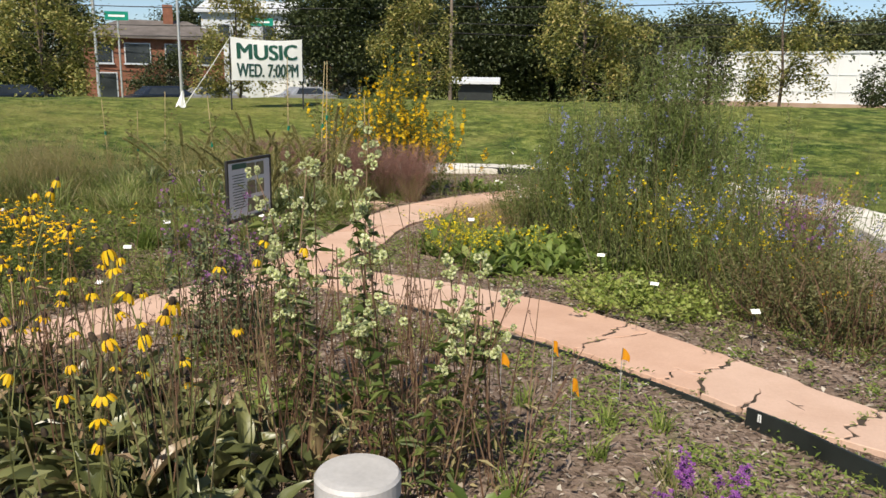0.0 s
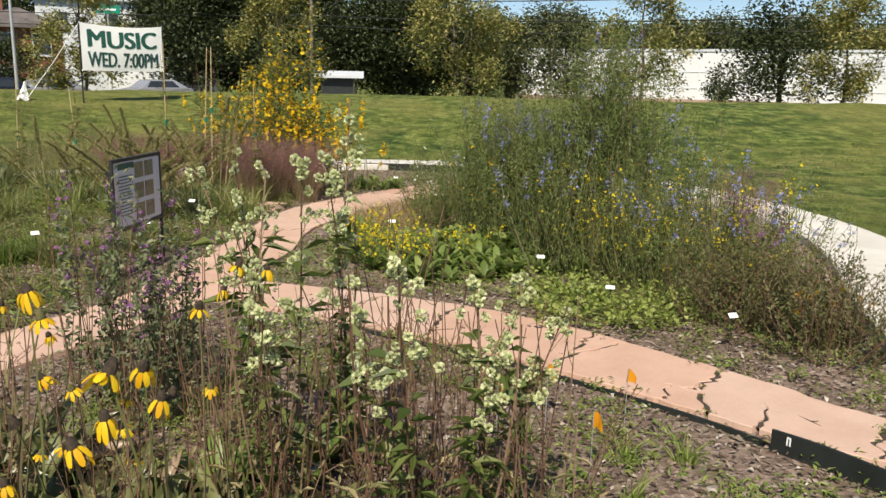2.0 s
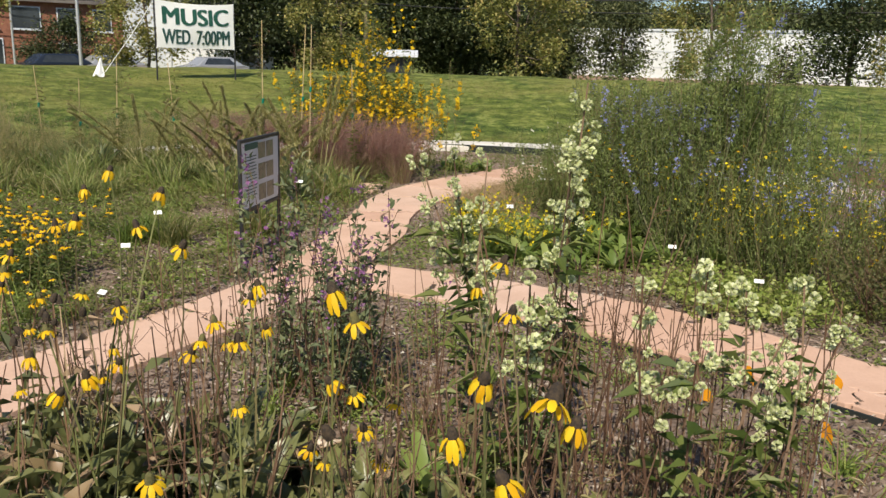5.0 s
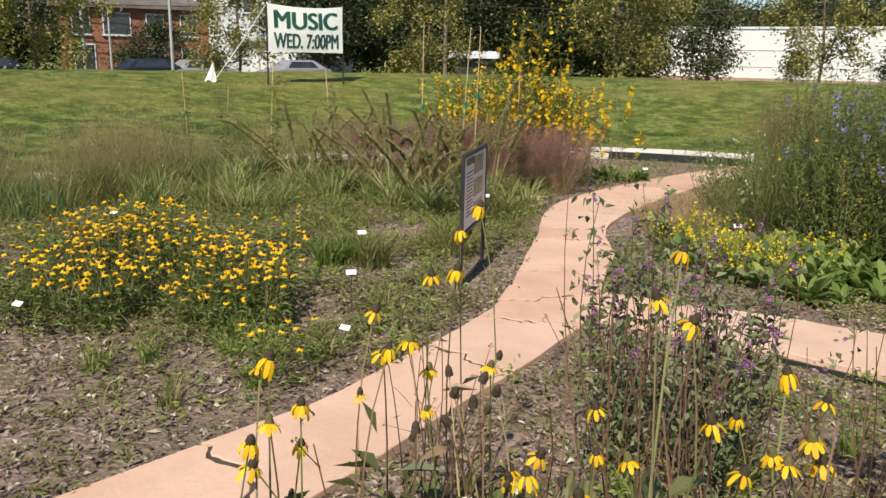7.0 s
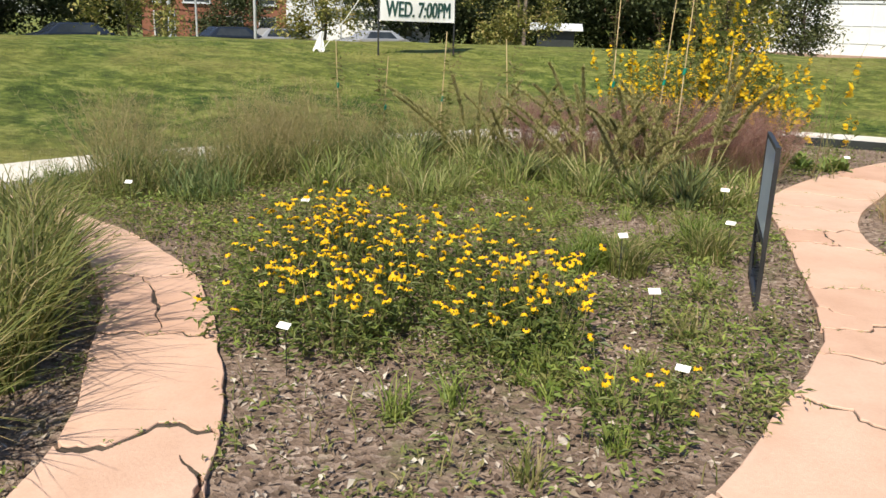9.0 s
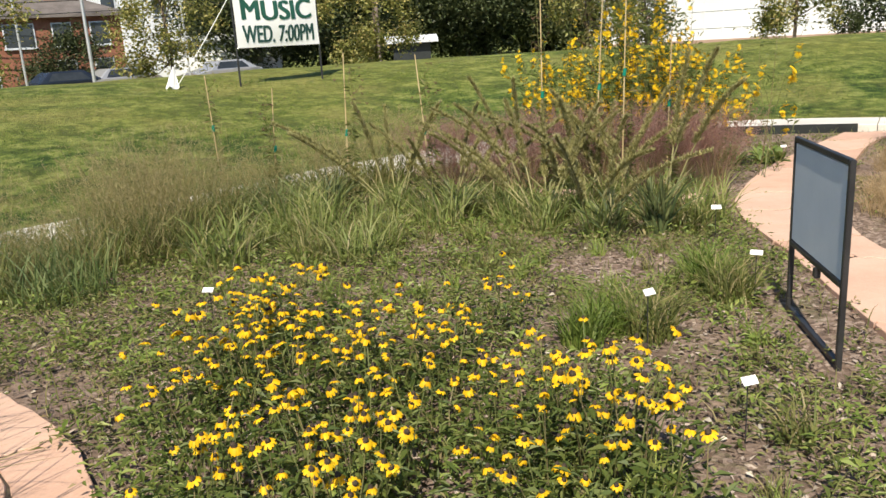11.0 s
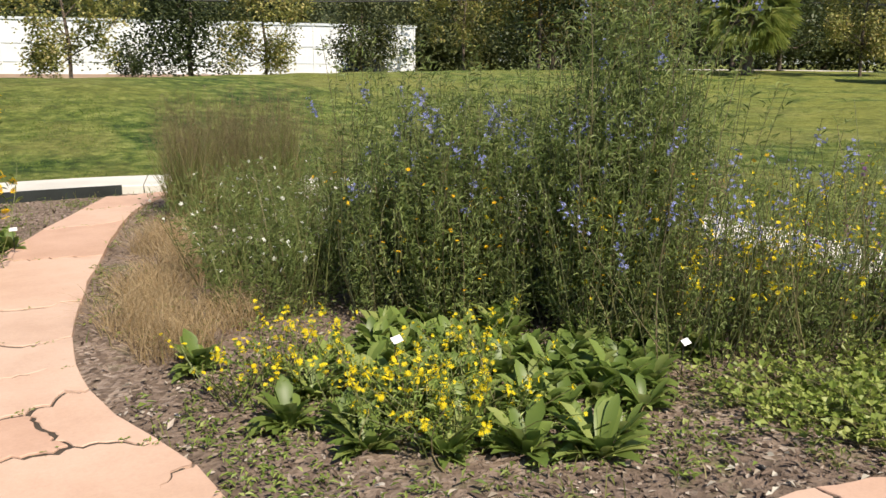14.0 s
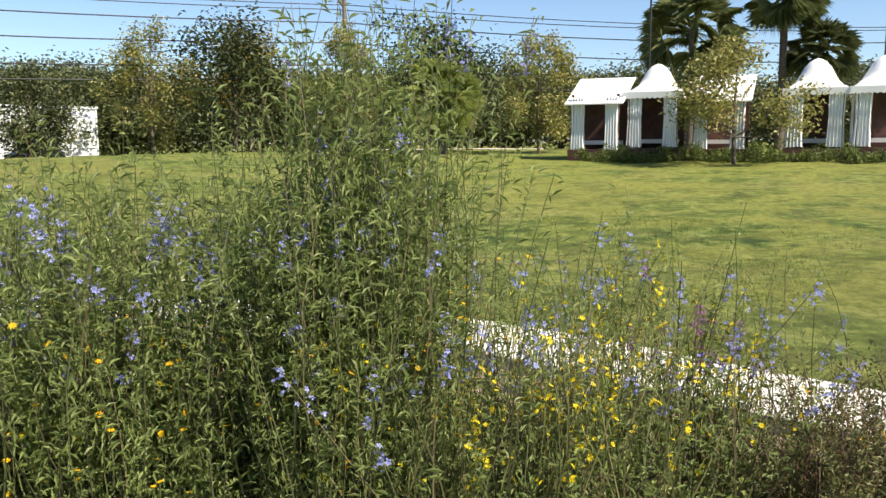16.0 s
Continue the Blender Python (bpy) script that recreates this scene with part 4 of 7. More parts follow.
def tuft_plant(seed, n_stems, hgt):
    rng = np.random.default_rng(seed)
    root = thing("cream_tuft_plant", "tall leafy stems topped with cream pompom flower clusters", "plant", group="cream tufted plants")
    base = disc(rng, n_stems, 0.1)
    tops = base + np.stack([rng.normal(0, 0.13, n_stems), rng.normal(0, 0.13, n_stems), hgt * rng.uniform(0.75, 1.1, n_stems)], 1)
    g = Geo()
    stems(g, base, tops, 0.006, 0.003, rng, 0.03, 5)
    n = 30 * n_stems
    w = rng.integers(0, n_stems, n)
    u = rng.uniform(0.12, 0.8, n)
    P = base[w] + (tops - base)[w] * u[:, None]
    obj("stem", g, G_REDSTEM, root)
    g = Geo()
    leaves(g, P, np.stack([rng.normal(0, 1, n), rng.normal(0, 1, n), rng.uniform(-0.2, 0.7, n)], 1), rng.uniform(0.06, 0.14, n), rng.uniform(0.022, 0.045, n), rng)
    obj("foliage", g, G_MID, root)
    for k in range(n_stems):
        m = rng.integers(15, 22)
        u = rng.uniform(0.62, 1.02, m)
        off = rng.normal(0, 0.026, (m, 3)) * (1.35 - (u[:, None] - 0.7) * 2.2)
        Q = base[k] + (tops[k] - base[k]) * u[:, None] + off
        g = Geo()
        stems(g, base[k] + (tops[k] - base[k]) * (u[:, None] - 0.05), Q, 0.0014, 0.001, rng, 0.004, 2)
        stalk = obj("stalk", g, G_STEM, root)
        stalk["kind"] = "stuff"
        for q in Q:
            o = obj("pompom", PUFF_MESH, None, stalk)
            o.matrix_basis = Matrix.Translation(q) @ Euler(rng.uniform(0, 6.28, 3)).to_matrix().to_4x4() @ Matrix.Scale(rng.uniform(0.75, 1.2), 4)
    return root


TP = [tuft_plant(100, 3, 1.34), tuft_plant(101, 3, 1.45), tuft_plant(102, 4, 1.12), tuft_plant(103, 3, 1.3), tuft_plant(104, 2, 1.0)]
scatter(TP, [(-0.38, 3.35), (-0.02, 3.52), (0.4, 2.74), (-0.12, 2.98), (0.55, 3.0)], 13, 0.97, 1.04)


# ---------------------------------------------------------------- dry reddish stalks
def dry_stalks(seed, n, hgt, mat=None):
    rng = np.random.default_rng(seed)
    root = thing("dry_stalks", "thicket of dry reddish-brown flower stalks with seed heads", "plant", group="dry stalks")
    base = disc(rng, n, 0.13)
    tops = base * 1.7 + np.stack([rng.normal(0, 0.1, n), rng.normal(0, 0.1, n), hgt * rng.uniform(0.5, 1.1, n)], 1)
    g = Geo()
    stems(g, base, tops, 0.0038, 0.0018, rng, 0.03, 4)
    m = n * 4
    w = rng.integers(0, n, m)
    A = base[w] + (tops - base)[w] * rng.uniform(0.4, 0.95, m)[:, None]
    B = A + np.stack([rng.normal(0, 0.05, m), rng.normal(0, 0.05, m), rng.uniform(0.02, 0.1, m)], 1)
    stems(g, A, B, 0.0015, 0.001, rng, 0.005, 2)
    obj("stem", g, mat or G_REDSTEM, root)
    g = Geo()
    stamp(g, *puff(0.009, 10, 3), B[:m // 2], rng)
    q = n * 3
    P = disc(rng, q, 0.2) + np.stack([np.zeros(q), np.zeros(q), rng.uniform(0.02, 0.4, q)], 1)
    obj("seed_mass", g, G_REDSTEM, root)
    g = Geo()
    leaves(g, P, np.stack([rng.normal(0, 1, q), rng.normal(0, 1, q), rng.uniform(-0.2, 1, q)], 1), rng.uniform(0.03, 0.09, q), 0.014, rng)
    obj("foliage", g, G_STRAW, root)
    return root


DS = [dry_stalks(120, 14, 0.85), dry_stalks(121, 12, 0.65), dry_stalks(122, 14, 1.0)]
scatter(DS, [(0.42, 3.05), (0.62, 3.2), (0.2, 3.05), (-0.02, 2.95), (0.52, 2.85), (0.35, 3.35), (-0.65, 3.6), (-1.75, 2.45), (0.1, 3.5), (-0.3, 2.85), (-0.75, 2.95), (-1.3, 3.1), (-2.0, 3.3), (-1.7, 3.05), (-0.5, 2.45), (-1.05, 2.5), (0.15, 2.75), (-0.15, 2.75), (0.75, 2.95), (0.3, 2.95)], 17)


# ---------------------------------------------------------------- blue sage and other tall stems
def tall_stems(name, label, group, seed, n, hgt, spread, leaf, leaf_mat, stem_mat, bloom, bloom_mat, bloom_n, bloom_r, per=38, lean=0.28, low=0.0, second=None, spike=5):
    """A clump of upright leafy stalks with small flowers near the tops."""
    rng = np.random.default_rng(seed)
    root = thing(name, label, "plant", group=group)
    base = disc(rng, n, spread * 0.45)
    tops = base * (1 + lean * 2) + np.stack([rng.normal(0, lean * 0.45, n), rng.normal(0, lean * 0.45, n), hgt * rng.uniform(0.5, 1.1, n)], 1)
    g = Geo()
    stems(g, base, tops, 0.0042, 0.0014, rng, 0.035 + 0.028 * hgt, 5)
    obj("stem", g, stem_mat, root)
    m = n * per
    w, u = rng.integers(0, n, m), rng.uniform(0.08, 1.0, m)
    P = base[w] + (tops - base)[w] * u[:, None] + rng.normal(0, 0.02, (m, 3))
    g = Geo()
    leaves(g, P, np.stack([rng.normal(0, 0.65, m), rng.normal(0, 0.65, m), rng.uniform(0.1, 1.5, m)], 1), rng.uniform(0.6, 1.25, m) * leaf[0], leaf[1], rng)
    obj("foliage", g, leaf_mat, root)
    if bloom_n:
        w = np.repeat(rng.integers(0, n, bloom_n // spike + 1), spike)[:bloom_n]
        u = np.repeat(rng.uniform(0.86 - low, 0.97, bloom_n // spike + 1), spike)[:bloom_n] + rng.uniform(-0.03, 0.06, bloom_n)
        P = base[w] + (tops - base)[w] * u[:, None] + rng.normal(0, 0.014, (bloom_n, 3))
        g = Geo()
        stamp(g, *bloom, P, rng, rng.uniform(0.7, 1.2, bloom_n) * bloom_r, 0.7)
        obj("bloom_mass", g, bloom_mat, root)
    if second:
        tpl, mat2, n2, r2, z0, z1 = second
        P = disc(rng, n2, spread * 0.8) + np.stack([np.zeros(n2), np.zeros(n2), rng.uniform(z0, z1, n2)], 1)
        g = Geo()
        stamp(g, *tpl, P, rng, r2, 0.5)
        stems(g, P - [0, 0, 0.18], P, 0.001, 0.001, rng, 0.01, 2, 1)
        obj("bloom_mass", g, [mat2, G_STEM], root, "tiny yellow daisies")
    return root


STAR5, STAR8 = star(5, 1.0, 0.5), star(8, 1.0, 0.15)
SG = [tall_stems("blue_sage", "tall airy blue sage with slender stems and pale blue flowers", "blue sage clumps", 140 + k, (36, 46, 30)[k], (1.6, 1.95, 1.35)[k], 0.5, (0.064, 0.0105), G_SAGE, G_SAGESTEM, STAR5, BLUE, (135, 100, 120)[k], 0.0115, (74, 104, 76)[k], 0.27,
                 second=(STAR8, YELLOW, 22, 0.0145, 0.3, 0.95), spike=20) for k in range(3)]
scatter([SG[2]], [(0.45, 8.5), (0.75, 8.1), (1.9, 7.75), (1.95, 8.4), (0.15, 8.7), (0.6, 9.1), (1.0, 9.1)], 19, 0.95, 1.15)
scatter([SG[0]], [(0.9, 8.15), (1.05, 8.6), (1.4, 8.25), (1.6, 8.65), (0.85, 7.65), (0.4, 8.4), (0.6, 8.75), (0.2, 8.95), (1.0, 7.9)], 18, 0.88, 1.04)
scatter([SG[1]], [(1.2, 7.62), (1.4, 7.8), (1.08, 7.88), (1.3, 7.95)], 20, 0.98, 1.08)
SL = [tall_stems("leaning_sage", "loose leaning sage stems with scattered blue flowers", "blue sage clumps", 150 + k, 12, 1.15, 0.4, (0.055, 0.01), G_SAGE, G_SAGESTEM, STAR5, BLUE, 80, 0.0125, 30, 0.45, 0.1, None, 10) for k in range(2)]
scatter(SL, [(2.15, 6.85), (2.35, 6.5), (1.9, 7.3), (2.5, 6.1), (2.45, 7.2), (0.75, 7.65), (1.3, 7.35), (1.7, 6.9), (0.85, 7.05), (1.35, 6.85), (1.75, 6.5)], 23)

# fine ferny cloud of white daisies between the path and the sage
FD = [tall_stems("white_daisy_clump", "fine feathery green clump dotted with small white daisies", "white daisy clumps", 160 + k, 80, 0.8, 0.75, (0.055, 0.006), G_SAGE, G_STEM, STAR8, WHITEP, 80, 0.015, 60, 0.3, 0.25, None, 1) for k in range(2)]
scatter(FD, [(-0.35, 9.4), (0.25, 9.7), (-0.1, 10.2), (0.55, 9.2), (0.55, 10.6), (1.0, 10.2), (0.8, 9.6), (1.2, 9.35)], 25)

# dark brown-green bush by the right-hand walk
DB = [tall_stems("asterlike_bush", "dense dark twiggy bush with small brown-green leaves", "dark bushes", 170 + k, 46, 0.62, 0.55, (0.035, 0.012), G_DARK, G_REDSTEM, STAR8, YELLOW, (14, 4)[k], 0.015, 52, 0.35, 0.3) for k in range(2)]
scatter(DB, [(2.35, 5.85), (2.0, 6.0), (2.55, 5.4), (2.25, 6.2), (2.65, 5.75)], 27)
YB = [tall_stems("coreopsis_clump", "wiry green clump with many tiny yellow flowers", "yellow wiry clumps", 176 + k, 36, 0.95, 0.55, (0.045, 0.01), G_SAGE, G_STEM, STAR8, LEMON, 100, 0.014, 30, 0.32, 0.3, None, 2) for k in range(2)]
scatter(YB, [(1.75, 7.0), (2.3, 6.5), (1.4, 7.25), (2.6, 7.0), (2.0, 6.65), (2.1, 7.15), (1.7, 7.4), (0.95, 7.5), (1.25, 7.1), (0.55, 8.45), (1.55, 6.75)], 29)

# grey-leaved shrub with purple flowers at the fork
MAGENTA = leafy("magenta_petal", [(0.0, (0.22, 0.08, 0.24)), (0.6, (0.36, 0.15, 0.36)), (1.0, (0.5, 0.26, 0.46))], 0.6, 0.35)
G_SALVIA = leafy("salvia_leaf", [(0.0, (0.1, 0.135, 0.062)), (0.5, (0.185, 0.22, 0.105)), (1.0, (0.3, 0.32, 0.17))], 0.55, 0.35)
GS = [tall_stems("purple_salvia_shrub", "grey-green shrubby salvia with purple flower spikes", "purple salvias", 180 + k, 14, 1.06, 0.36, (0.055, 0.023), G_SALVIA, G_REDSTEM, STAR5, MAGENTA, (120, 90)[k], 0.0115, 32, 0.22, 0.03) for k in range(2)]
scatter(GS, [(-1.38, 4.15), (-1.2, 4.02), (-1.06, 3.8), (-1.45, 4.0), (-0.98, 3.98)], 31, 0.92, 1.06)
PP = tall_stems("purple_bloom_plant", "upright dusky plant with magenta-purple flower clusters", "", 188, 18, 0.95, 0.4, (0.045, 0.014), G_DARK, G_REDSTEM, STAR5, MAGENTA, 240, 0.016, 26, 0.3, 0.15)
PP.matrix_basis = on_ground(2.4, 6.75)
PN = tall_stems("purple_salvia", "small clump of bright purple salvia in dry mulch", "", 186, 18, 0.4, 0.2, (0.03, 0.008), G_MID, G_STEM, STAR5, PURPLE, 480, 0.0115, 12, 0.2, 0.35, None, 20)
PN.matrix_basis = on_ground(1.56, 2.8)

# sunflowers behind the pink grass
SF = [tall_stems("tall_sunflower", "tall narrow-leaved sunflower covered in golden blooms", "tall sunflowers", 190 + k, 20, (1.45, 1.4, 2.0)[k], 0.48, (0.11, 0.014), G_MID, G_STEM, star(11, 1.0, 0.1), GOLD, (360, 330, 230)[k], 0.029, 44, 0.26, (0.3, 0.3, 0.42)[k], None, 2) for k in range(3)]
scatter(SF, [(-2.7, 11.4), (-3.1, 11.6), (-3.05, 11.75), (-2.55, 11.65), (-3.5, 11.75), (-2.75, 11.6), (-3.95, 11.9), (-2.8, 11.85), (-3.3, 11.95), (-2.25, 11.5)], 33, 0.9, 1.08)
TS = tall_stems("sunflower_sprig", "single slender sunflower with a few golden blooms", "tall sunflowers", 196, 4, 1.55, 0.5, (0.09, 0.012), G_MID, G_STEM, star(11, 1.0, 0.1), GOLD, 34, 0.034, 20, 0.55, 0.35)
scatter([TS], [(-1.55, 11.4), (-1.8, 11.2), (-2.1, 11.4)], 34)


# ---------------------------------------------------------------- grasses
def grass(name, label, group, seed, n, hgt, reach, width, mat, spread=0.1, arch=1.6, plume=None):
    rng = np.random.default_rng(seed)
    root = thing(name, label, "grass", group=group)
    g = Geo()
    blades(g, disc(rng, n, spread), rng.uniform(0, 6.28, n), hgt * rng.uniform(0.45, 1.05, n), reach * rng.uniform(0.15, 1.1, n), width, rng, arch)
    obj("grass_mass", g, mat, root)
    if plume:
        m, ph, pmat, fine, fr = plume
        az = rng.uniform(0, 6.28, m)
        base = disc(rng, m, spread)
        tip = base + np.stack([np.cos(az) * fr * rng.uniform(0, 1, m), np.sin(az) * fr * rng.uniform(0, 1, m), ph * rng.uniform(0.7, 1.05, m)], 1)
        g = Geo()
        stems(g, base, tip, 0.0013, 0.0007, rng, 0.03, 3)
        k = m * fine
        w, u = rng.integers(0, m, k), rng.uniform(0.55, 1.0, k)
        P = base[w] + (tip - base)[w] * u[:, None]
        D = np.stack([rng.normal(0, 0.7, k), rng.normal(0, 0.7, k), rng.uniform(0.3, 1.2, k)], 1)
        leaves(g, P, D, rng.uniform(0.025, 0.075, k), 0.0028, rng, 0, 0.1)
        obj("plume_mass", g, pmat, root)
    return root


PM = [grass("pink_muhly_grass", "mound of muhly grass under a dusky pink seed haze", "pink muhly grasses", 200 + k, 150, 0.5, 0.4, 0.005, G_STRAW, 0.14, 1.7, (190, 0.85, G_PINK, 20, 0.62)) for k in range(2)]
scatter(PM, [(-2.75, 10.75), (-3.35, 10.85), (-3.95, 10.95), (-4.55, 11.15), (-5.15, 11.3), (-3.7, 11.3), (-2.5, 11.15), (-4.2, 10.6), (-3.0, 10.45), (-4.9, 10.9), (-2.35, 10.75), (2.68, 8.55)], 37, 0.92, 1.08)
G_BROWNHAZE = leafy("brown_haze", [(0.0, (0.15, 0.12, 0.06)), (0.5, (0.25, 0.2, 0.1)), (1.0, (0.36, 0.3, 0.16))], 0.65, 0.4)
TG = [grass("tall_bunch_grass", "tall upright bunch grass with brown seed stems", "tall bunch grasses", 210 + k, 300, 0.95, 0.34, 0.007, G_GRASS, 0.19, 1.35, (100, 1.32, G_BROWNHAZE, 12, 0.42)) for k in range(2)]
scatter(TG, [(0.32, 12.5), (0.7, 12.1), (0.5, 13.0), (0.9, 12.6), (1.2, 12.25), (1.5, 12.7), (1.75, 12.1), (0.62, 12.75), (1.1, 12.95), (0.25, 12.15)], 39, 0.85, 1.05)
TSG = [grass("tan_sedge", "low mound of dry tan sedge", "tan sedges", 220 + k, 560, 0.25, 0.42, 0.003, G_TAN, 0.24, 2.3) for k in range(2)]
scatter(TSG, [(-0.95, 9.85), (-0.6, 10.35), (-1.15, 9.45), (-0.3, 10.85), (-0.75, 9.3), (-0.35, 11.4), (-1.15, 9.0), (-0.9, 10.2), (-0.1, 11.9)], 41)
G_MEADOW = leafy("meadow_blade", [(0.0, (0.12, 0.18, 0.06)), (0.5, (0.22, 0.29, 0.1)), (1.0, (0.36, 0.38, 0.17))], 0.55, 0.5)
LG = [grass("meadow_grass", "soft tall meadow grass with pale seed heads", "meadow grasses", 230 + k, 260, 0.44, 0.42, 0.01, (G_GRASS, G_MEADOW)[k], 0.34, 1.8, ((120, 0.8, G_STRAW, 14, 0.5), (30, 0.6, G_STRAW, 12, 0.45))[k]) for k in range(2)]
scatter(LG, region(-7.9, 8.6, 1.0, 0.9, 12, 43, 0.9) + region(-6.7, 9.9, 0.9, 0.5, 7, 44, 0.8) + [(-8.6, 7.3), (-7.9, 7.35), (-7.2, 7.5), (-6.2, 11.1), (-6.6, 10.7), (-5.8, 11.5), (-6.9, 10.2)], 45, 0.65, 1.2)
AG = [grass("arching_grass", "big clump of long arching green grass", "arching grasses", 240 + k, 290, 0.62, 0.7, 0.012, G_GRASS, 0.14, 2.1) for k in range(2)]
scatter(AG, [(-6.75, 5.15), (-6.25, 4.5), (-5.8, 3.9), (-7.3, 5.55), (-5.5, 3.3), (-6.6, 3.7), (-6.5, 4.85), (-6.0, 4.2)], 47)
SD = [grass("green_sedge", "dense dark green sedge tuft", "green sedges", 250 + k, 200, 0.3, 0.32, 0.009, (G_LAWNBLADE, G_GRASS)[k], 0.11, 1.9) for k in range(2)]
scatter(SD, [(-3.62, 6.78), (-3.4, 6.7), (-3.75, 6.6), (-2.9, 7.25), (-2.95, 7.5)], 49, 0.9, 1.15)
WG = [grass("weed_tuft", "small tuft of weedy green grass in mulch", "weedy tufts", 260 + k, 46, 0.17, 0.16, 0.007, (G_LIGHT, G_GRASS)[k % 2], 0.05, 1.7) for k in range(3)]
scatter(WG, [(-4.09, 4.27), (-3.48, 3.98), (-3.9, 4.45), (-3.2, 4.3), (-2.98, 5.6), (-2.9, 6.6)] + region(-3.6, 8.0, 1.0, 0.5, 14, 51) + region(0.9, 3.4, 0.9, 0.7, 12, 52) + region(-5.2, 8.2, 1.3, 0.9, 26, 53) + region(-0.9, 3.9, 0.7, 0.6, 8, 54) + region(-3.4, 4.95, 0.45, 0.35, 10, 50), 55, 0.7, 1.3)
G_TUFT = leafy("tuft_blade", [(0.0, (0.18, 0.24, 0.06)), (0.5, (0.3, 0.36, 0.11)), (0.8, (0.42, 0.42, 0.17)), (1.0, (0.56, 0.48, 0.27))], 0.5, 0.5)
BG = [grass("bed_grass", "loose tangle of long green and straw grass", "bed grasses", 270 + k, 120, (0.36, 0.5, 0.42)[k], 0.45, 0.014, (G_GRASS, G_TUFT, G_TUFT)[k], 0.2, 2.0) for k in range(3)]
scatter(BG, region(-4.4, 9.3, 1.9, 0.75, 19, 57, 0.05) + region(-5.9, 8.9, 0.8, 0.9, 7, 58), 59, 0.45, 1.1)
G_YUCCA = leafy("strap_leaf", [(0.0, (0.08, 0.115, 0.045)), (0.5, (0.14, 0.18, 0.07)), (0.85, (0.24, 0.26, 0.11)), (1.0, (0.42, 0.36, 0.19))], 0.45, 0.3)
YU = [grass("strap_leaf_tuft", "tuft of stiff blue-green strap leaves", "strap-leaf tufts", 276 + k, 85, (0.42, 0.5)[k], 0.36, 0.021, G_YUCCA, 0.08, 1.5) for k in range(2)]
scatter(YU, [(-3.45, 8.8), (-5.9, 9.6), (-4.7, 9.6), (-3.1, 8.9)], 60, 0.8, 1.15)


# ---------------------------------------------------------------- broad-leaved rosettes and groundcover
def rosette(seed, n, size, mat):
    rng = np.random.default_rng(seed)
    root = thing("leafy_rosette", "rosette of broad bright green leaves", "plant", group="leafy rosettes")
    rows, cols = 6, 3
    g = Geo()
    for k in range(n):
        a, L, W, up = rng.uniform(0, 6.28), size * rng.uniform(0.6, 1.1), size * rng.uniform(0.22, 0.34), rng.uniform(0.45, 1.25)
        v = []
        for i in range(rows):
            u = i / (rows - 1)
            w = W * max(0.06, math.sin(math.pi * (0.08 + 0.9 * u) ** 1.25)) * rng.uniform(0.85, 1.15)
            x, z = L * u * (1 - 0.3 * up), L * (up * u * 1.1 - 0.45 * u * u) + 0.01
            for q in (-1, 0, 1):
                y = q * w * 0.5
                v.append((x * math.cos(a) - y * math.sin(a), x * math.sin(a) + y * math.cos(a), z + abs(q) * w * 0.18))
        g.add(v, grid_faces(1, rows, cols))
    obj("foliage", g, mat, root, smooth=True)
    return root


G_ROSETTE = leafy("rosette_leaf", [(0.0, (0.14, 0.21, 0.045)), (0.5, (0.24, 0.32, 0.08)), (1.0, (0.38, 0.43, 0.14))], 0.4, 0.45)
RS = [rosette(280 + k, 30, (0.22, 0.25, 0.19)[k], G_ROSETTE) for k in range(3)]
scatter(RS, region(-0.05, 7.75, 0.8, 0.75, 30, 66) + [(-0.05, 8.45), (0.3, 8.5), (0.55, 7.5), (0.2, 7.7), (-0.4, 7.35), (-0.05, 7.1), (-1.15, 8.62), (-0.85, 7.95), (-0.2, 6.85), (-1.1, 7.75), (0.1, 8.1), (-0.35, 8.05), (0.45, 8.05), (-0.6, 7.6), (0.75, 7.25), (-0.3, 7.75), (-0.95, 7.35), (-0.72, 7.12), (-0.45, 6.92), (-0.22, 6.72), (0.02, 6.8), (-0.9, 7.6), (-0.55, 7.2), (0.3, 6.9), (0.5, 7.05), (-0.15, 7.2)] + region(0.55, 7.35, 0.75, 0.32, 12, 68) + region(0.05, 8.2, 0.4, 0.3, 8, 69)
        + region(-1.65, 12.3, 0.45, 0.35, 8, 61) + [(0.75, 2.6), (-0.2, 3.55), (-0.45, 3.4), (-0.32, 3.28), (-0.55, 3.25)], 63)
GC = [tall_stems("ragwort_clump", "low green clump thick with bright yellow flowers", "yellow ragworts", 290 + k, 26, 0.36, 0.4, (0.04, 0.012), G_LIGHT, G_STEM, STAR8, LEMON, (140, 90)[k], 0.0145, 18, 0.3, 0.15, None, 2) for k in range(2)]
scatter(GC, [(-0.6, 7.45), (-0.65, 7.1), (-0.8, 8.15), (-1.05, 8.15), (0.0, 7.8), (-0.45, 7.25), (-0.78, 7.4)], 65)
LC = [tall_stems("light_groundcover", "low mat of light green heart-leaved groundcover", "light groundcovers", 296 + k, 46, 0.17, 0.5, (0.045, 0.036), G_HEART, G_STEM, STAR5, WHITEP, 0, 0.01, 9, 0.5) for k in range(2)]
scatter(LC, [(0.95, 6.25), (1.25, 6.2), (1.1, 6.45), (1.45, 6.05), (1.45, 6.35), (0.8, 6.5), (0.95, 6.6), (1.65, 6.2), (1.0, 6.05)], 67)


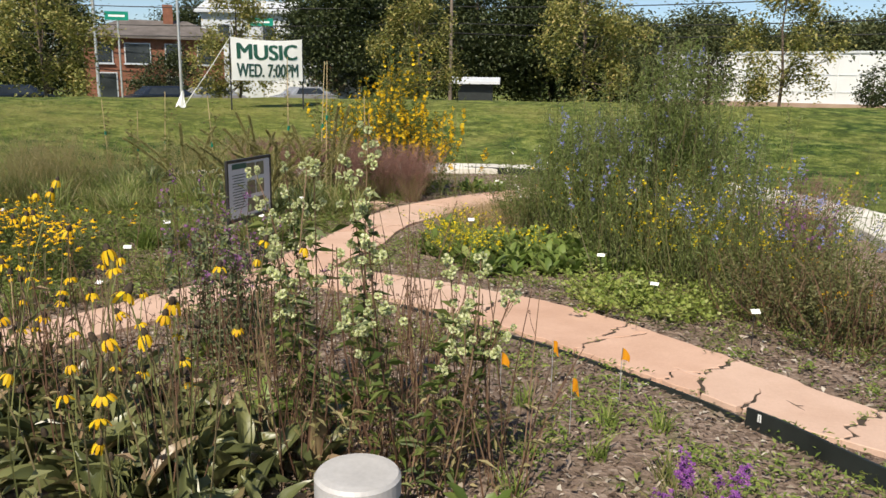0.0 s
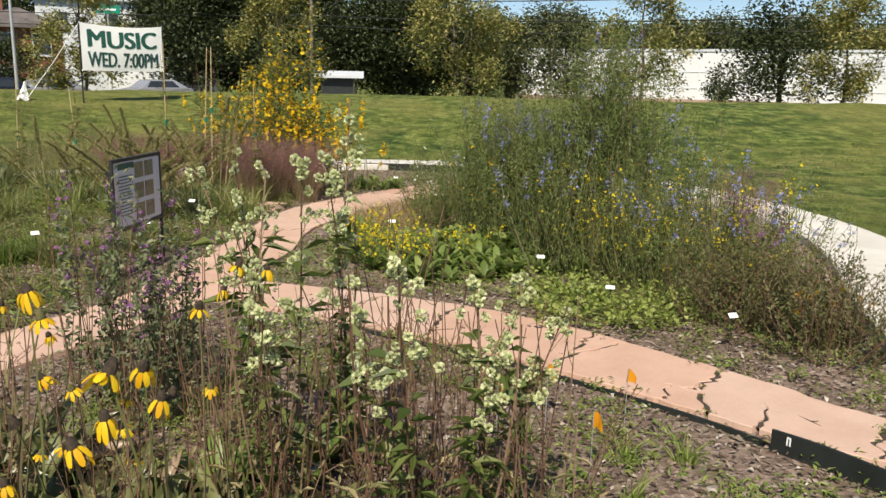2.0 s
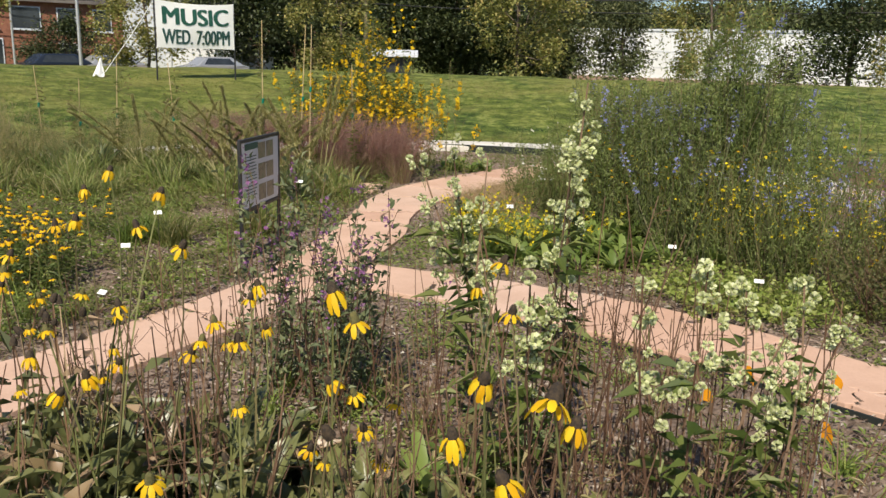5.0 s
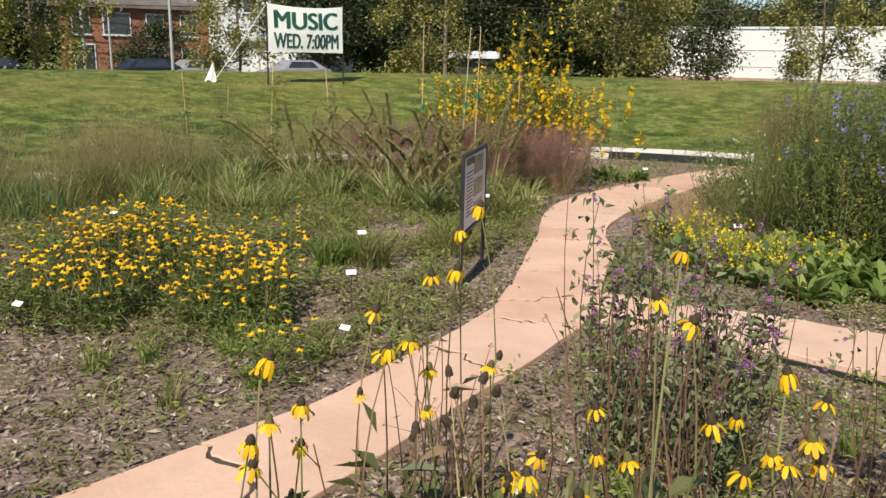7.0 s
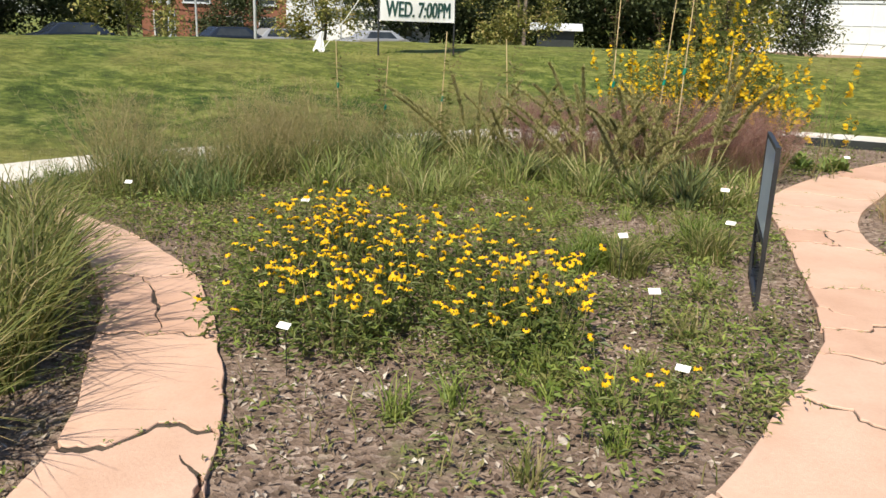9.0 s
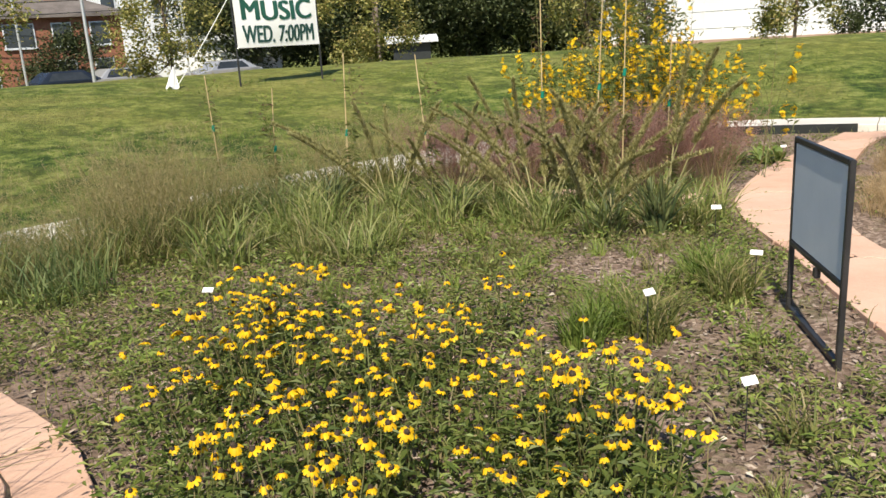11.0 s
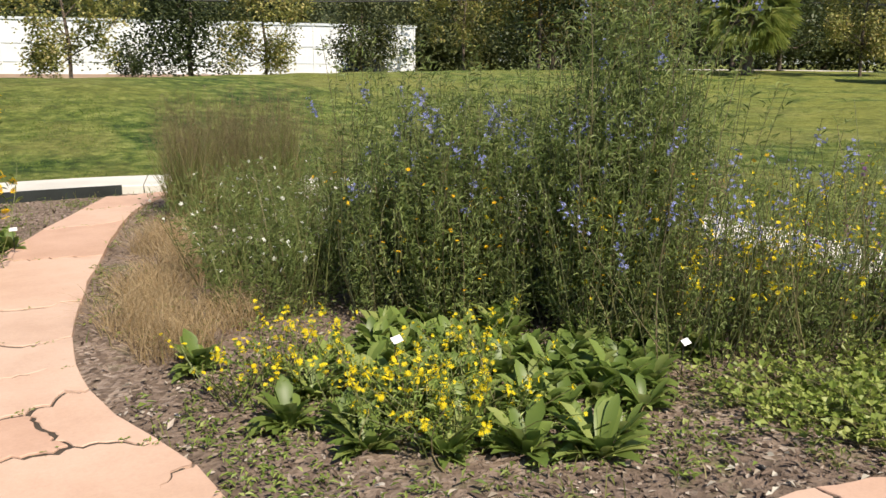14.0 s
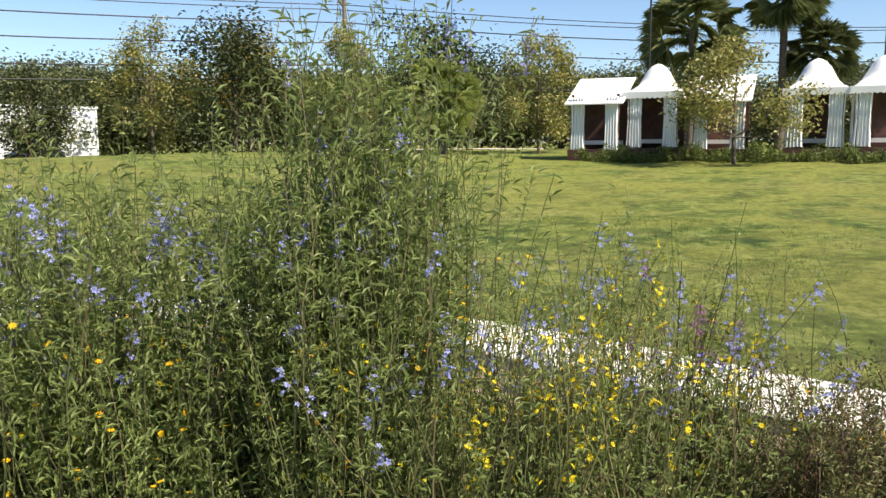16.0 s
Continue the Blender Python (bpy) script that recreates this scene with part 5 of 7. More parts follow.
# ---------------------------------------------------------------- trees
def tree(name, label, seed, hgt, crown_r, crown_h, n_leaf, leaf, mat, group, trunk_r=0.07, clumps=26, tight=0.3, second=None):
    """Tapered trunk, limbs that reach into the crown, and clumps of single leaves."""
    rng = np.random.default_rng(seed)
    root = thing(name, label, "tree", group=group)
    c0 = hgt - crown_h * 0.5
    g = Geo()
    tube_geo([(0, 0, -0.3), (0.02 * hgt, 0.01 * hgt, hgt * 0.3), (-0.01 * hgt, 0.015 * hgt, hgt * 0.6), (0, 0, hgt * 0.9)], [trunk_r * 1.25, trunk_r, trunk_r * 0.65, trunk_r * 0.2], 8, g)
    obj("trunk", g, BARK, root, smooth=True)
    d = unit(rng.normal(0, 1, (clumps, 3)))
    rad = rng.uniform(0.3, 1.0, clumps)[:, None] ** 0.6
    C = d * rad * [crown_r, crown_r, crown_h * 0.5] + [0, 0, c0]
    C[:, :2] *= np.clip(1.15 - 0.55 * (C[:, 2:3] - c0) / (crown_h * 0.5), 0.45, 1.3)
    for k in range(min(clumps, 11)):
        zb = max(hgt * 0.22, C[k, 2] - crown_h * 0.3)
        a = Vector((0, 0, min(zb, hgt * 0.75)))
        b = Vector(C[k])
        g = Geo()
        tube_geo([a, a.lerp(b, 0.5) + Vector((0, 0, -0.04 * hgt)), b], [trunk_r * 0.45, trunk_r * 0.25, trunk_r * 0.08], 5, g)
        obj("limb", g, BARK, root)
    w = rng.integers(0, clumps, n_leaf)
    P = C[w] + rng.normal(0, 1, (n_leaf, 3)) * [crown_r * tight, crown_r * tight, crown_h * tight * 0.42]
    D = np.stack([rng.normal(0, 1, n_leaf), rng.normal(0, 1, n_leaf), rng.uniform(-0.8, 0.6, n_leaf)], 1)
    g = Geo()
    leaves(g, P, D, leaf * rng.uniform(0.6, 1.3, n_leaf), leaf * 0.75, rng, 0, 0.2)
    obj("crown", g, mat, root)
    return root


L_YOUNG = leafy("sycamore_leaf", [(0.0, (0.16, 0.18, 0.05)), (0.5, (0.3, 0.3, 0.085)), (0.85, (0.44, 0.39, 0.14)), (1.0, (0.52, 0.4, 0.16))], 0.5, 0.35)
L_DARK = leafy("oak_leaf", [(0.0, (0.028, 0.042, 0.016)), (0.5, (0.058, 0.078, 0.027)), (1.0, (0.105, 0.122, 0.044))], 0.5, 0.25)
L_FAR = leafy("elm_leaf", [(0.0, (0.06, 0.078, 0.032)), (0.5, (0.11, 0.13, 0.052)), (1.0, (0.19, 0.195, 0.075))], 0.5, 0.3)
L_GOLD = leafy("golden_leaf", [(0.0, (0.14, 0.14, 0.03)), (0.5, (0.3, 0.24, 0.05)), (1.0, (0.42, 0.33, 0.07))], 0.5, 0.35)


def polar(ex, ey, bearing, d):
    a = radians(bearing)
    return ex + d * math.sin(a), ey + d * math.cos(a)


YT = [tree("young_tree", "young street tree with sparse yellow-green leaves", 300 + k, (6.2, 6.6, 5.8)[k], (2.0, 1.8, 1.9)[k], (5.5, 6.0, 5.2)[k], 6400, 0.15, L_YOUNG, "young trees along the lawn", 0.06, 34, 0.13) for k in range(3)]
scatter(YT, [polar(1.39, -0.14, -42.7, 36), polar(1.39, -0.14, -30.8, 42), polar(1.39, -0.14, -18.5, 42), polar(1.39, -0.14, -6.9, 33), polar(1.39, -0.14, 5.7, 34.5),
             polar(0.65, 0.42, 19.6, 40.6), polar(-1.5, 5.83, 40, 42), polar(-1.5, 5.83, 53, 41), polar(-1.5, 5.83, 66.5, 38)], 71, 0.92, 1.1)
scatter([tree("young_tree", "broad young tree with yellow-green leaves before the cabanas", 306, 4.3, 2.0, 3.7, 4600, 0.15, L_YOUNG, "young trees along the lawn", 0.06, 26, 0.17)], [polar(-1.5, 5.83, 79.6, 29.5)], 72, 0.99, 1.01)
BT = [tree("shade_tree", "large dark green shade tree", 310 + k, (10.0, 11.5)[k], (4.8, 5.2)[k], (9.6, 11.2)[k], 26000, 0.3, L_DARK, "shade trees", 0.28, 70, 0.18) for k in range(2)]
scatter(BT, [polar(1.39, -0.14, -23.5, 64), polar(1.39, -0.14, -14.5, 70), polar(1.39, -0.14, -10.0, 68), polar(1.39, -0.14, -8.3, 74), polar(1.39, -0.14, -49, 62), polar(1.39, -0.14, -33.5, 86), polar(1.39, -0.14, -42.5, 78), polar(1.39, -0.14, -26.5, 84), polar(1.39, -0.14, -19, 80), polar(1.39, -0.14, -54, 58), polar(1.39, -0.14, -59, 60)], 73, 0.85, 1.12)
MT = [tree("leafy_tree", "medium green tree in front of a white wall", 320 + k, (6.6, 5.6)[k], (2.4, 1.8)[k], (6.0, 4.8)[k], 5500, 0.22, (L_DARK, L_FAR)[k], "trees by the white wall", 0.12, 26, 0.26) for k in range(2)]
scatter(MT, [polar(0.65, 0.42, 16, 46.8), polar(-3.5, 3.7, 6, 60), polar(-1.5, 5.83, 45.2, 43), polar(-3.5, 3.7, 33.2, 57), polar(-1.5, 5.83, 58.5, 43), polar(-3.5, 3.7, 2, 62), polar(-1.5, 5.83, 61.5, 47)], 75, 0.9, 1.15)
YW = tree("dense_young_tree", "round dark green tree before a brick house", 326, 3.9, 2.0, 3.9, 6500, 0.17, L_DARK, "", 0.08, 34, 0.2)
YW.matrix_basis = on_ground(*polar(1.39, -0.14, -35.2, 55))
ST2 = tree("small_tree", "small thin tree by a white wall", 327, 2.9, 1.0, 2.4, 1500, 0.14, L_DARK, "", 0.05, 14, 0.2)
ST2.matrix_basis = on_ground(*polar(0.65, 0.42, 12.2, 45))
GT = tree("golden_tree", "tree turning golden yellow at the top", 330, 7.4, 2.3, 6.0, 6000, 0.22, L_GOLD, "", 0.15, 24, 0.25)
GT.matrix_basis = on_ground(*polar(-1.5, 5.83, 46.3, 49))
FT = [tree("distant_tree", "distant leafy tree on the skyline", 340 + k, (8.2, 9.2)[k], (5.2, 4.6)[k], (7.8, 8.8)[k], 15000, 0.4, L_FAR, "distant trees", 0.3, 60, 0.24) for k in range(2)]
scatter(FT, [polar(1.39, -0.14, b, 96 + 7 * (i % 3)) for i, b in enumerate((-5, -3, -1, 0.5, 2.2, 4, 6, 8, 9.8, 11.5, 13.5, 15.5, 17.2, 19, 21, 23.5, 26, 28, 30, 32))], 76, 0.92, 1.13)
scatter([copy_thing(FT[0], Matrix())], [polar(-1.5, 5.83, b, 76 + 6 * (i % 3)) for i, b in enumerate((34, 38, 42, 47, 51, 55.5, 60, 64, 68, 72, 76, 80, 84.5, 89, 93.5))], 77, 0.8, 1.05)


PALM = leafy("palm_leaf", [(0.0, (0.075, 0.1, 0.04)), (0.5, (0.14, 0.17, 0.065)), (1.0, (0.3, 0.3, 0.12))], 0.45, 0.35)
PALM_LIGHT = leafy("young_palm_leaf", [(0.0, (0.2, 0.26, 0.06)), (0.5, (0.32, 0.37, 0.1)), (1.0, (0.45, 0.46, 0.15))], 0.45, 0.4)


def palm(seed, hgt, crown, mat):
    rng = np.random.default_rng(seed)
    root = thing("fan_palm", "tall fan palm with a shaggy round crown", "palm", group="fan palms")
    g = Geo()
    tube_geo([(0, 0, -0.3), (0.1, 0, hgt * 0.5), (0, 0.05, hgt)], [0.26, 0.2, 0.19], 10, g)
    obj("trunk", g, BARK, root, smooth=True)
    for k in range(54):
        a, up = rng.uniform(0, 6.28), rng.uniform(-0.75, 1.3)
        d = np.array([math.cos(a) * math.cos(up), math.sin(a) * math.cos(up), math.sin(up)])
        hub = np.array([0, 0.05, hgt]) + d * crown * 0.5
        s = unit(np.cross(d, [0.01, 0.02, 1.0]))
        n = 34
        w = np.linspace(-1.5, 1.5, n)[:, None]
        r = rng.normal(0, 0.7)
        s = s * math.cos(r) + np.cross(d, s) * math.sin(r)
        D = d * np.cos(w) + s * np.sin(w)
        g = Geo()
        stems(g, np.array([[0, 0.05, hgt]]), hub[None], 0.03, 0.015, rng, 0.03, 3)
        leaves(g, np.repeat(hub[None], n, 0), D, crown * 0.46 * rng.uniform(0.75, 1.1, n), crown * 0.04, rng, 0, 0.32)
        obj("frond", g, mat, root)
    return root


young = palm(5, 2.6, 2.3, PALM_LIGHT)
young.matrix_basis = on_ground(*polar(-2.18, 5.22, 59.3, 38))
for b, d, z, cr, m in ((76.7, 45, 6.2, 3.1, PALM), (82.3, 46, 7.9, 2.4, PALM), (84.6, 47, 5.0, 2.3, L_FAR)):
    p = palm(int(b), z, cr, m)
    p.matrix_basis = on_ground(*polar(-1.5, 5.83, b, d))


# ---------------------------------------------------------------- buildings
BRICK = surface("red_brick", [(0.3, (0.2, 0.08, 0.045)), (0.7, (0.31, 0.13, 0.08))], 3, 0.9, 0, 14, 0.4, 0.02, 0.35)
SHINGLE = surface("roof_shingle", [(0.3, (0.11, 0.095, 0.085)), (0.7, (0.2, 0.175, 0.16))], 1.2, 0.9, 0, 9, 0.5, 0.03, 0.35)
SIDING = surface("pale_siding", [(0.3, (0.5, 0.53, 0.56)), (0.7, (0.62, 0.65, 0.68))], 0.6, 0.7, 0, 12, 0.2, 0.01)
WHITEWALL = surface("white_painted_metal", [(0.3, (0.6, 0.61, 0.62)), (0.7, (0.7, 0.71, 0.72))], 0.4, 0.6, 0, 8, 0.15, 0.01, 0.06)
GLASS = surface("dark_window", [(0.3, (0.02, 0.025, 0.03)), (0.7, (0.05, 0.06, 0.07))], 0.8, 0.08, 0.0, 10, 0.0, 0.001)
ASPHALT = surface("asphalt", [(0.3, (0.05, 0.05, 0.05)), (0.7, (0.085, 0.083, 0.08))], 0.5, 0.9, 0, 40, 0.4, 0.01)
EARTH = surface("bare_earth", [(0.3, (0.3, 0.2, 0.15)), (0.7, (0.42, 0.31, 0.24))], 0.8, 0.95, 0, 20, 0.4, 0.02)
WOODGREY = surface("weathered_pole", [(0.3, (0.14, 0.11, 0.085)), (0.7, (0.26, 0.21, 0.17))], 2, 0.9, 0, 30, 0.4, 0.01)
STEEL = surface("galvanised_steel", [(0.3, (0.5, 0.51, 0.52)), (0.7, (0.62, 0.63, 0.64))], 2, 0.45, 0.6, 40, 0.1, 0.004)
CLOTH = surface("white_canvas", [(0.3, (0.78, 0.78, 0.77)), (0.7, (0.87, 0.87, 0.86))], 1.2, 0.8, 0, 20, 0.2, 0.01, 0.06)
DARKWOOD = surface("dark_timber", [(0.3, (0.05, 0.022, 0.016)), (0.7, (0.12, 0.05, 0.035))], 3, 0.7, 0, 30, 0.3, 0.01)


def gable_roof(w, d, z, rise, over, hip=0.0):
    x, y = w / 2 + over, d / 2 + over
    h = w / 2 * (1 - hip)
    t = 0.18
    v = [(-x, -y, z), (x, -y, z), (x, y, z), (-x, y, z), (-h - (over if not hip else 0), 0, z + rise), (h + (over if not hip else 0), 0, z + rise)]
    v += [(a, b, c - t) for a, b, c in v]
    f4 = [(0, 1, 5, 4), (2, 3, 4, 5), (7, 6, 10, 11), (9, 8, 11, 10), (1, 0, 6, 7), (3, 2, 8, 9)]
    f3 = [(1, 2, 5), (3, 0, 4), (8, 7, 11), (6, 9, 10)]
    g = Geo().add(v, f4)
    g.f += [list(q) for q in f3] + [[2, 1, 7, 8], [0, 3, 9, 6]]
    g.m += [0] * 6
    return g


def house(name, label, at, rz, w, d, h, rise, wall_mat, roof_mat, wins, hip=0.0, chimney=None):
    root = thing(name, label, "house", (at[0], at[1], gz(*at)))
    root.rotation_euler = (0, 0, rz)
    g = Geo()
    box_geo((w, d, h + 1.0), (0, 0, h / 2 - 0.5), g)
    if not hip:
        g.add([(-w / 2, -d / 2, h), (-w / 2, d / 2, h), (-w / 2, 0, h + rise), (w / 2, -d / 2, h), (w / 2, d / 2, h), (w / 2, 0, h + rise)], [(0, 2, 1), (3, 4, 5)])
    obj("wall", g, wall_mat, root)
    roof = obj("roof", gable_roof(w, d, h, rise, 0.5, hip), roof_mat, root)
    if chimney is not None:
        obj("chimney", box_geo((0.7, 0.7, rise + 1.2), (chimney, -0.6, h + rise * 0.5 + 0.5)), BRICK, roof)
    for x, z, ww, hh in wins:
        win = obj("window", box_geo((ww + 0.16, 0.1, hh + 0.16), (x, -d / 2 - 0.03, z)), SIDING, root)
        obj("pane", box_geo((ww, 0.04, hh), (x, -d / 2 - 0.085, z)), GLASS, win)
        obj("sill", box_geo((ww + 0.3, 0.18, 0.08), (x, -d / 2 - 0.08, z - hh / 2 - 0.1)), SIDING, win)
    return root


house("brick_house", "two-storey red brick house with brown hipped roof", polar(1.39, -0.14, -36, 66), radians(36), 9.4, 8, 4.75, 1.35, BRICK, SHINGLE,
      [(-3.4, 3.55, 1.0, 1.3), (-1.2, 3.55, 1.6, 1.3), (1.2, 3.55, 1.0, 1.3), (3.4, 3.55, 1.0, 1.3), (-3.3, 1.1, 1.2, 2.1), (1.2, 1.2, 1.0, 1.5), (3.4, 1.2, 1.0, 1.5)], 0.5, 1.0)
house("grey_house", "tall pale grey siding house with low gable roof", polar(1.39, -0.14, -29.6, 82), radians(20), 8.0, 9, 7.9, 1.3, SIDING, SIDING, [(-2.0, 6.0, 1.0, 1.4), (2.0, 6.0, 1.0, 1.4), (2.0, 3.0, 1.0, 1.4)])
house("white_garage", "low white garage with flat pitched roof", polar(1.39, -0.14, -25.6, 66), radians(22), 7.5, 6, 2.9, 0.5, WHITEWALL, SIDING, [(2.0, 1.6, 0.9, 1.1)])
house("small_shed", "small dark shed under a pale roof", polar(1.39, -0.14, -14.4, 58), radians(12), 2.4, 2.0, 2.0, 0.3, EDGING, SIDING, [])


def warehouse():
    a, b = Vector((-1.0, 79.2, 0)), Vector((41.5, 63.8, 0))
    d = b - a
    L = d.length
    z = gz(20, 71)
    root = thing("white_warehouse", "long low white metal warehouse wall with panel joints", "building", (a.x, a.y, z))
    root.rotation_euler = (0, 0, math.atan2(d.y, d.x))
    obj("wall", box_geo((L, 14, 5.3), (L / 2, 7, 2.0)), WHITEWALL, root)
    obj("parapet", box_geo((L + 0.2, 14.2, 0.2), (L / 2, 7, 4.74)), SIDING, root)
    n = 30
    me = box_geo((0.09, 0.08, 4.4), (0, -0.03, 2.2)).mesh("rib", WHITEWALL)
    for k in range(n + 1):
        obj("rib", me, None, root).location = (0.1 + (L - 0.2) * k / n, 0, 0.2)
    for k, zz in enumerate((1.5, 2.9)):
        obj("seam", box_geo((L, 0.05, 0.05), (L / 2, -0.02, zz)), SIDING, root)
    obj("footing", box_geo((L + 0.6, 0.5, 1.3), (L / 2, -0.2, -0.1)), EARTH, root, "pinkish earth-stained footing")


warehouse()


def road():
    line = spline([(-75, 12), (-48, 30), (-30, 46), (-12, 57), (10, 62), (34, 54), (60, 34)], 2.0)
    d = np.gradient(line, axis=0)
    d /= np.linalg.norm(d, axis=1)[:, None]
    n = np.stack([-d[:, 1], d[:, 0]], 1)
    root = thing("road", "grey asphalt street beyond the lawn with pale kerbs", "road", kind="structure")
    for nm, lo, hi, up, mat in (("carriageway", -3.4, 3.4, 0.03, ASPHALT), ("kerb", -3.65, -3.42, 0.14, CONCRETE), ("kerb", 3.42, 3.65, 0.14, CONCRETE), ("verge", -6.0, -3.67, 0.06, EARTH)):
        A, B = line + n * lo, line + n * hi
        za, zb = height(A[:, 0], A[:, 1]) + up, height(B[:, 0], B[:, 1]) + up
        v = []
        for p, q, s, t in zip(A, B, za, zb):
            v += [(*p, s - 0.5), (*p, s), (*q, t), (*q, t - 0.5)]
        g = Geo().add(v, np.concatenate([grid_faces(1, len(line), 4)])[:, ::-1])
        obj(nm, g, mat, root)


road()


# ---------------------------------------------------------------- parked cars
def car(seed, paint, at, rz, label):
    root = thing("parked_car", label, "car", (at[0], at[1], gz(*at) + 0.03), group="parked cars")
    root.rotation_euler = (0, 0, rz)
    prof = [(-2.15, 0.32), (-2.2, 0.75), (-1.35, 0.92), (-0.75, 1.4), (0.95, 1.43), (1.75, 0.95), (2.15, 0.85), (2.2, 0.32)]
    v, f = [], []
    for s, inset in ((-0.86, 0), (0.86, 0)):
        v += [(x, s * (0.82 if z > 1.2 else 1.0), z) for x, z in prof]
    n = len(prof)
    for k in range(n):
        k2 = (k + 1) % n
        f.append((k, k2, n + k2, n + k))
    g = Geo().add(v, f)
    g.f += [list(range(n - 1, -1, -1)), list(range(n, 2 * n))]
    g.m += [0, 0]
    body = obj("body", g, paint, root)
    mod = body.modifiers.new("round", "BEVEL")
    mod.width, mod.segments = 0.06, 2
    for s in (-1, 1):
        g = Geo().add([(-0.95, s * 0.875, 0.95), (1.2, s * 0.875, 0.95), (0.8, s * 0.765, 1.33), (-0.65, s * 0.765, 1.33)], [(0, 1, 2, 3) if s < 0 else (3, 2, 1, 0)])
        obj("side_window", g, GLASS, root)
    obj("windscreen", Geo().add([(1.68, -0.72, 1.0), (1.68, 0.72, 1.0), (1.06, 0.6, 1.39), (1.06, -0.6, 1.39)], [(0, 1, 2, 3)]), GLASS, root)
    for x in (-1.35, 1.35):
        for s in (-0.78, 0.78):
            w = obj("wheel", tube_geo([(x, s - 0.1, 0.32), (x, s + 0.1, 0.32)], 0.32, 18), BLACK_METAL, root)
            obj("rim", tube_geo([(x, s - 0.115, 0.32), (x, s + 0.115, 0.32)], 0.19, 14), STEEL, w)
    for s in (-0.6, 0.6):
        obj("headlight", box_geo((0.08, 0.3, 0.13), (2.2, s, 0.7)), GLASS, root)


P_DARK = surface("dark_blue_paint", [(0.3, (0.02, 0.028, 0.045)), (0.7, (0.03, 0.04, 0.06))], 1, 0.2, 0.3, 20, 0.02, 0.001, 0.03)
P_SILVER = surface("silver_paint", [(0.3, (0.45, 0.46, 0.47)), (0.7, (0.52, 0.53, 0.54))], 1, 0.25, 0.5, 20, 0.02, 0.001, 0.03)
for b, d, p, lab in ((-35.9, 52, P_DARK, "dark blue parked hatchback by the kerb"), (-26.4, 56, P_SILVER, "silver parked estate car by the kerb"), (-32.8, 53, P_SILVER, "pale silver parked car half hidden by lawn"), (-44.8, 50, P_DARK, "dark parked car under street trees"), (27.6, 61.8, P_DARK, "dark blue car parked by the white warehouse")):
    x, y = polar(1.39, -0.14, b, d)
    car(1, p, (x, y), radians(40 - b * 0.4), lab)


# ---------------------------------------------------------------- poles, street signs and wires
def utility_pole(at, h, arm, name="utility_pole", mat=None, r=0.15, label="weathered wooden utility pole with cross arm"):
    root = thing(name, label, "pole", (at[0], at[1], gz(*at)))
    obj("shaft", tube_geo([(0, 0, -0.5), (0, 0, h)], [r, r * 0.75], 10), mat or WOODGREY, root, smooth=True)
    if arm:
        obj("cross_arm", box_geo((2.2, 0.12, 0.14), (0, 0.16, h - 0.5), rz=arm), WOODGREY, root)
        for s in (-0.95, -0.4, 0.4, 0.95):
            obj("insulator", tube_geo([(s * math.cos(arm), 0.16 + s * math.sin(arm), h - 0.43), (s * math.cos(arm), 0.16 + s * math.sin(arm), h - 0.28)], 0.05, 8), GLASS, root)
    return root


POLES = [(-62, 30), polar(1.39, -0.14, -16.2, 62), polar(-1.5, 5.83, 52.9, 46), (64, -6)]
for p in POLES:
    utility_pole(p, 8.6, 0.5)
g_w = surface("wire_rubber", [(0.3, (0.012, 0.012, 0.012)), (0.7, (0.025, 0.025, 0.025))], 3, 0.6)
for a, b in zip(POLES[:-1], POLES[1:]):
    root = thing("overhead_cables", "sagging black overhead utility cables", "cables", kind="structure")
    for z, off in ((8.1, -0.8), (8.1, 0.8), (7.3, 0.1), (6.2, 0.1), (5.0, 0.1), (4.3, 0.1)):
        pts = []
        for k in range(17):
            u = k / 16
            pts.append((a[0] + (b[0] - a[0]) * u + off * 0.4, a[1] + (b[1] - a[1]) * u + off, 0.95 + z - 0.9 * 4 * u * (1 - u)))
        obj("cable", tube_geo(pts, 0.024 if z > 8 else 0.032, 5), g_w, root)


def lamp_post(at, h):
    root = utility_pole(at, h, 0, "street_lamp", STEEL, 0.09, "tall grey metal street lamp post")
    obj("arm", tube_geo([(0, 0, h - 0.1), (0.7, 0, h + 0.25), (1.6, 0, h + 0.3)], 0.045, 8), STEEL, root)
    obj("lamp_head", box_geo((0.6, 0.24, 0.12), (1.8, 0, h + 0.28)), STEEL, root)
    obj("base", tube_geo([(0, 0, -0.2), (0, 0, 0.45)], [0.28, 0.2], 10), CONCRETE, root)


lamp_post(polar(1.39, -0.14, -39.6, 46), 8.5)
lamp_post(polar(1.39, -0.14, -34.5, 47), 6.6)
GREEN_SIGN = surface("sign_green", [(0.3, (0.0, 0.2, 0.14)), (0.7, (0.0, 0.26, 0.18))], 3, 0.4)


def street_sign(at, z, w, rz):
    root = thing("street_name_sign", "green street name sign on a slim pole", "sign", (at[0], at[1], gz(*at)))
    zz = z - gz(*at)
    obj("pole", tube_geo([(0, 0, -0.3), (0, 0, zz)], 0.05, 8), STEEL, root)
    p = obj("plate", box_geo((w, 0.03, 0.42), (0, -0.07, zz - 0.1), rz=rz), GREEN_SIGN, root)
    obj("lettering", box_geo((w * 0.7, 0.036, 0.1), (0, -0.07, zz - 0.1), rz=rz), WHITE_VINYL, p)


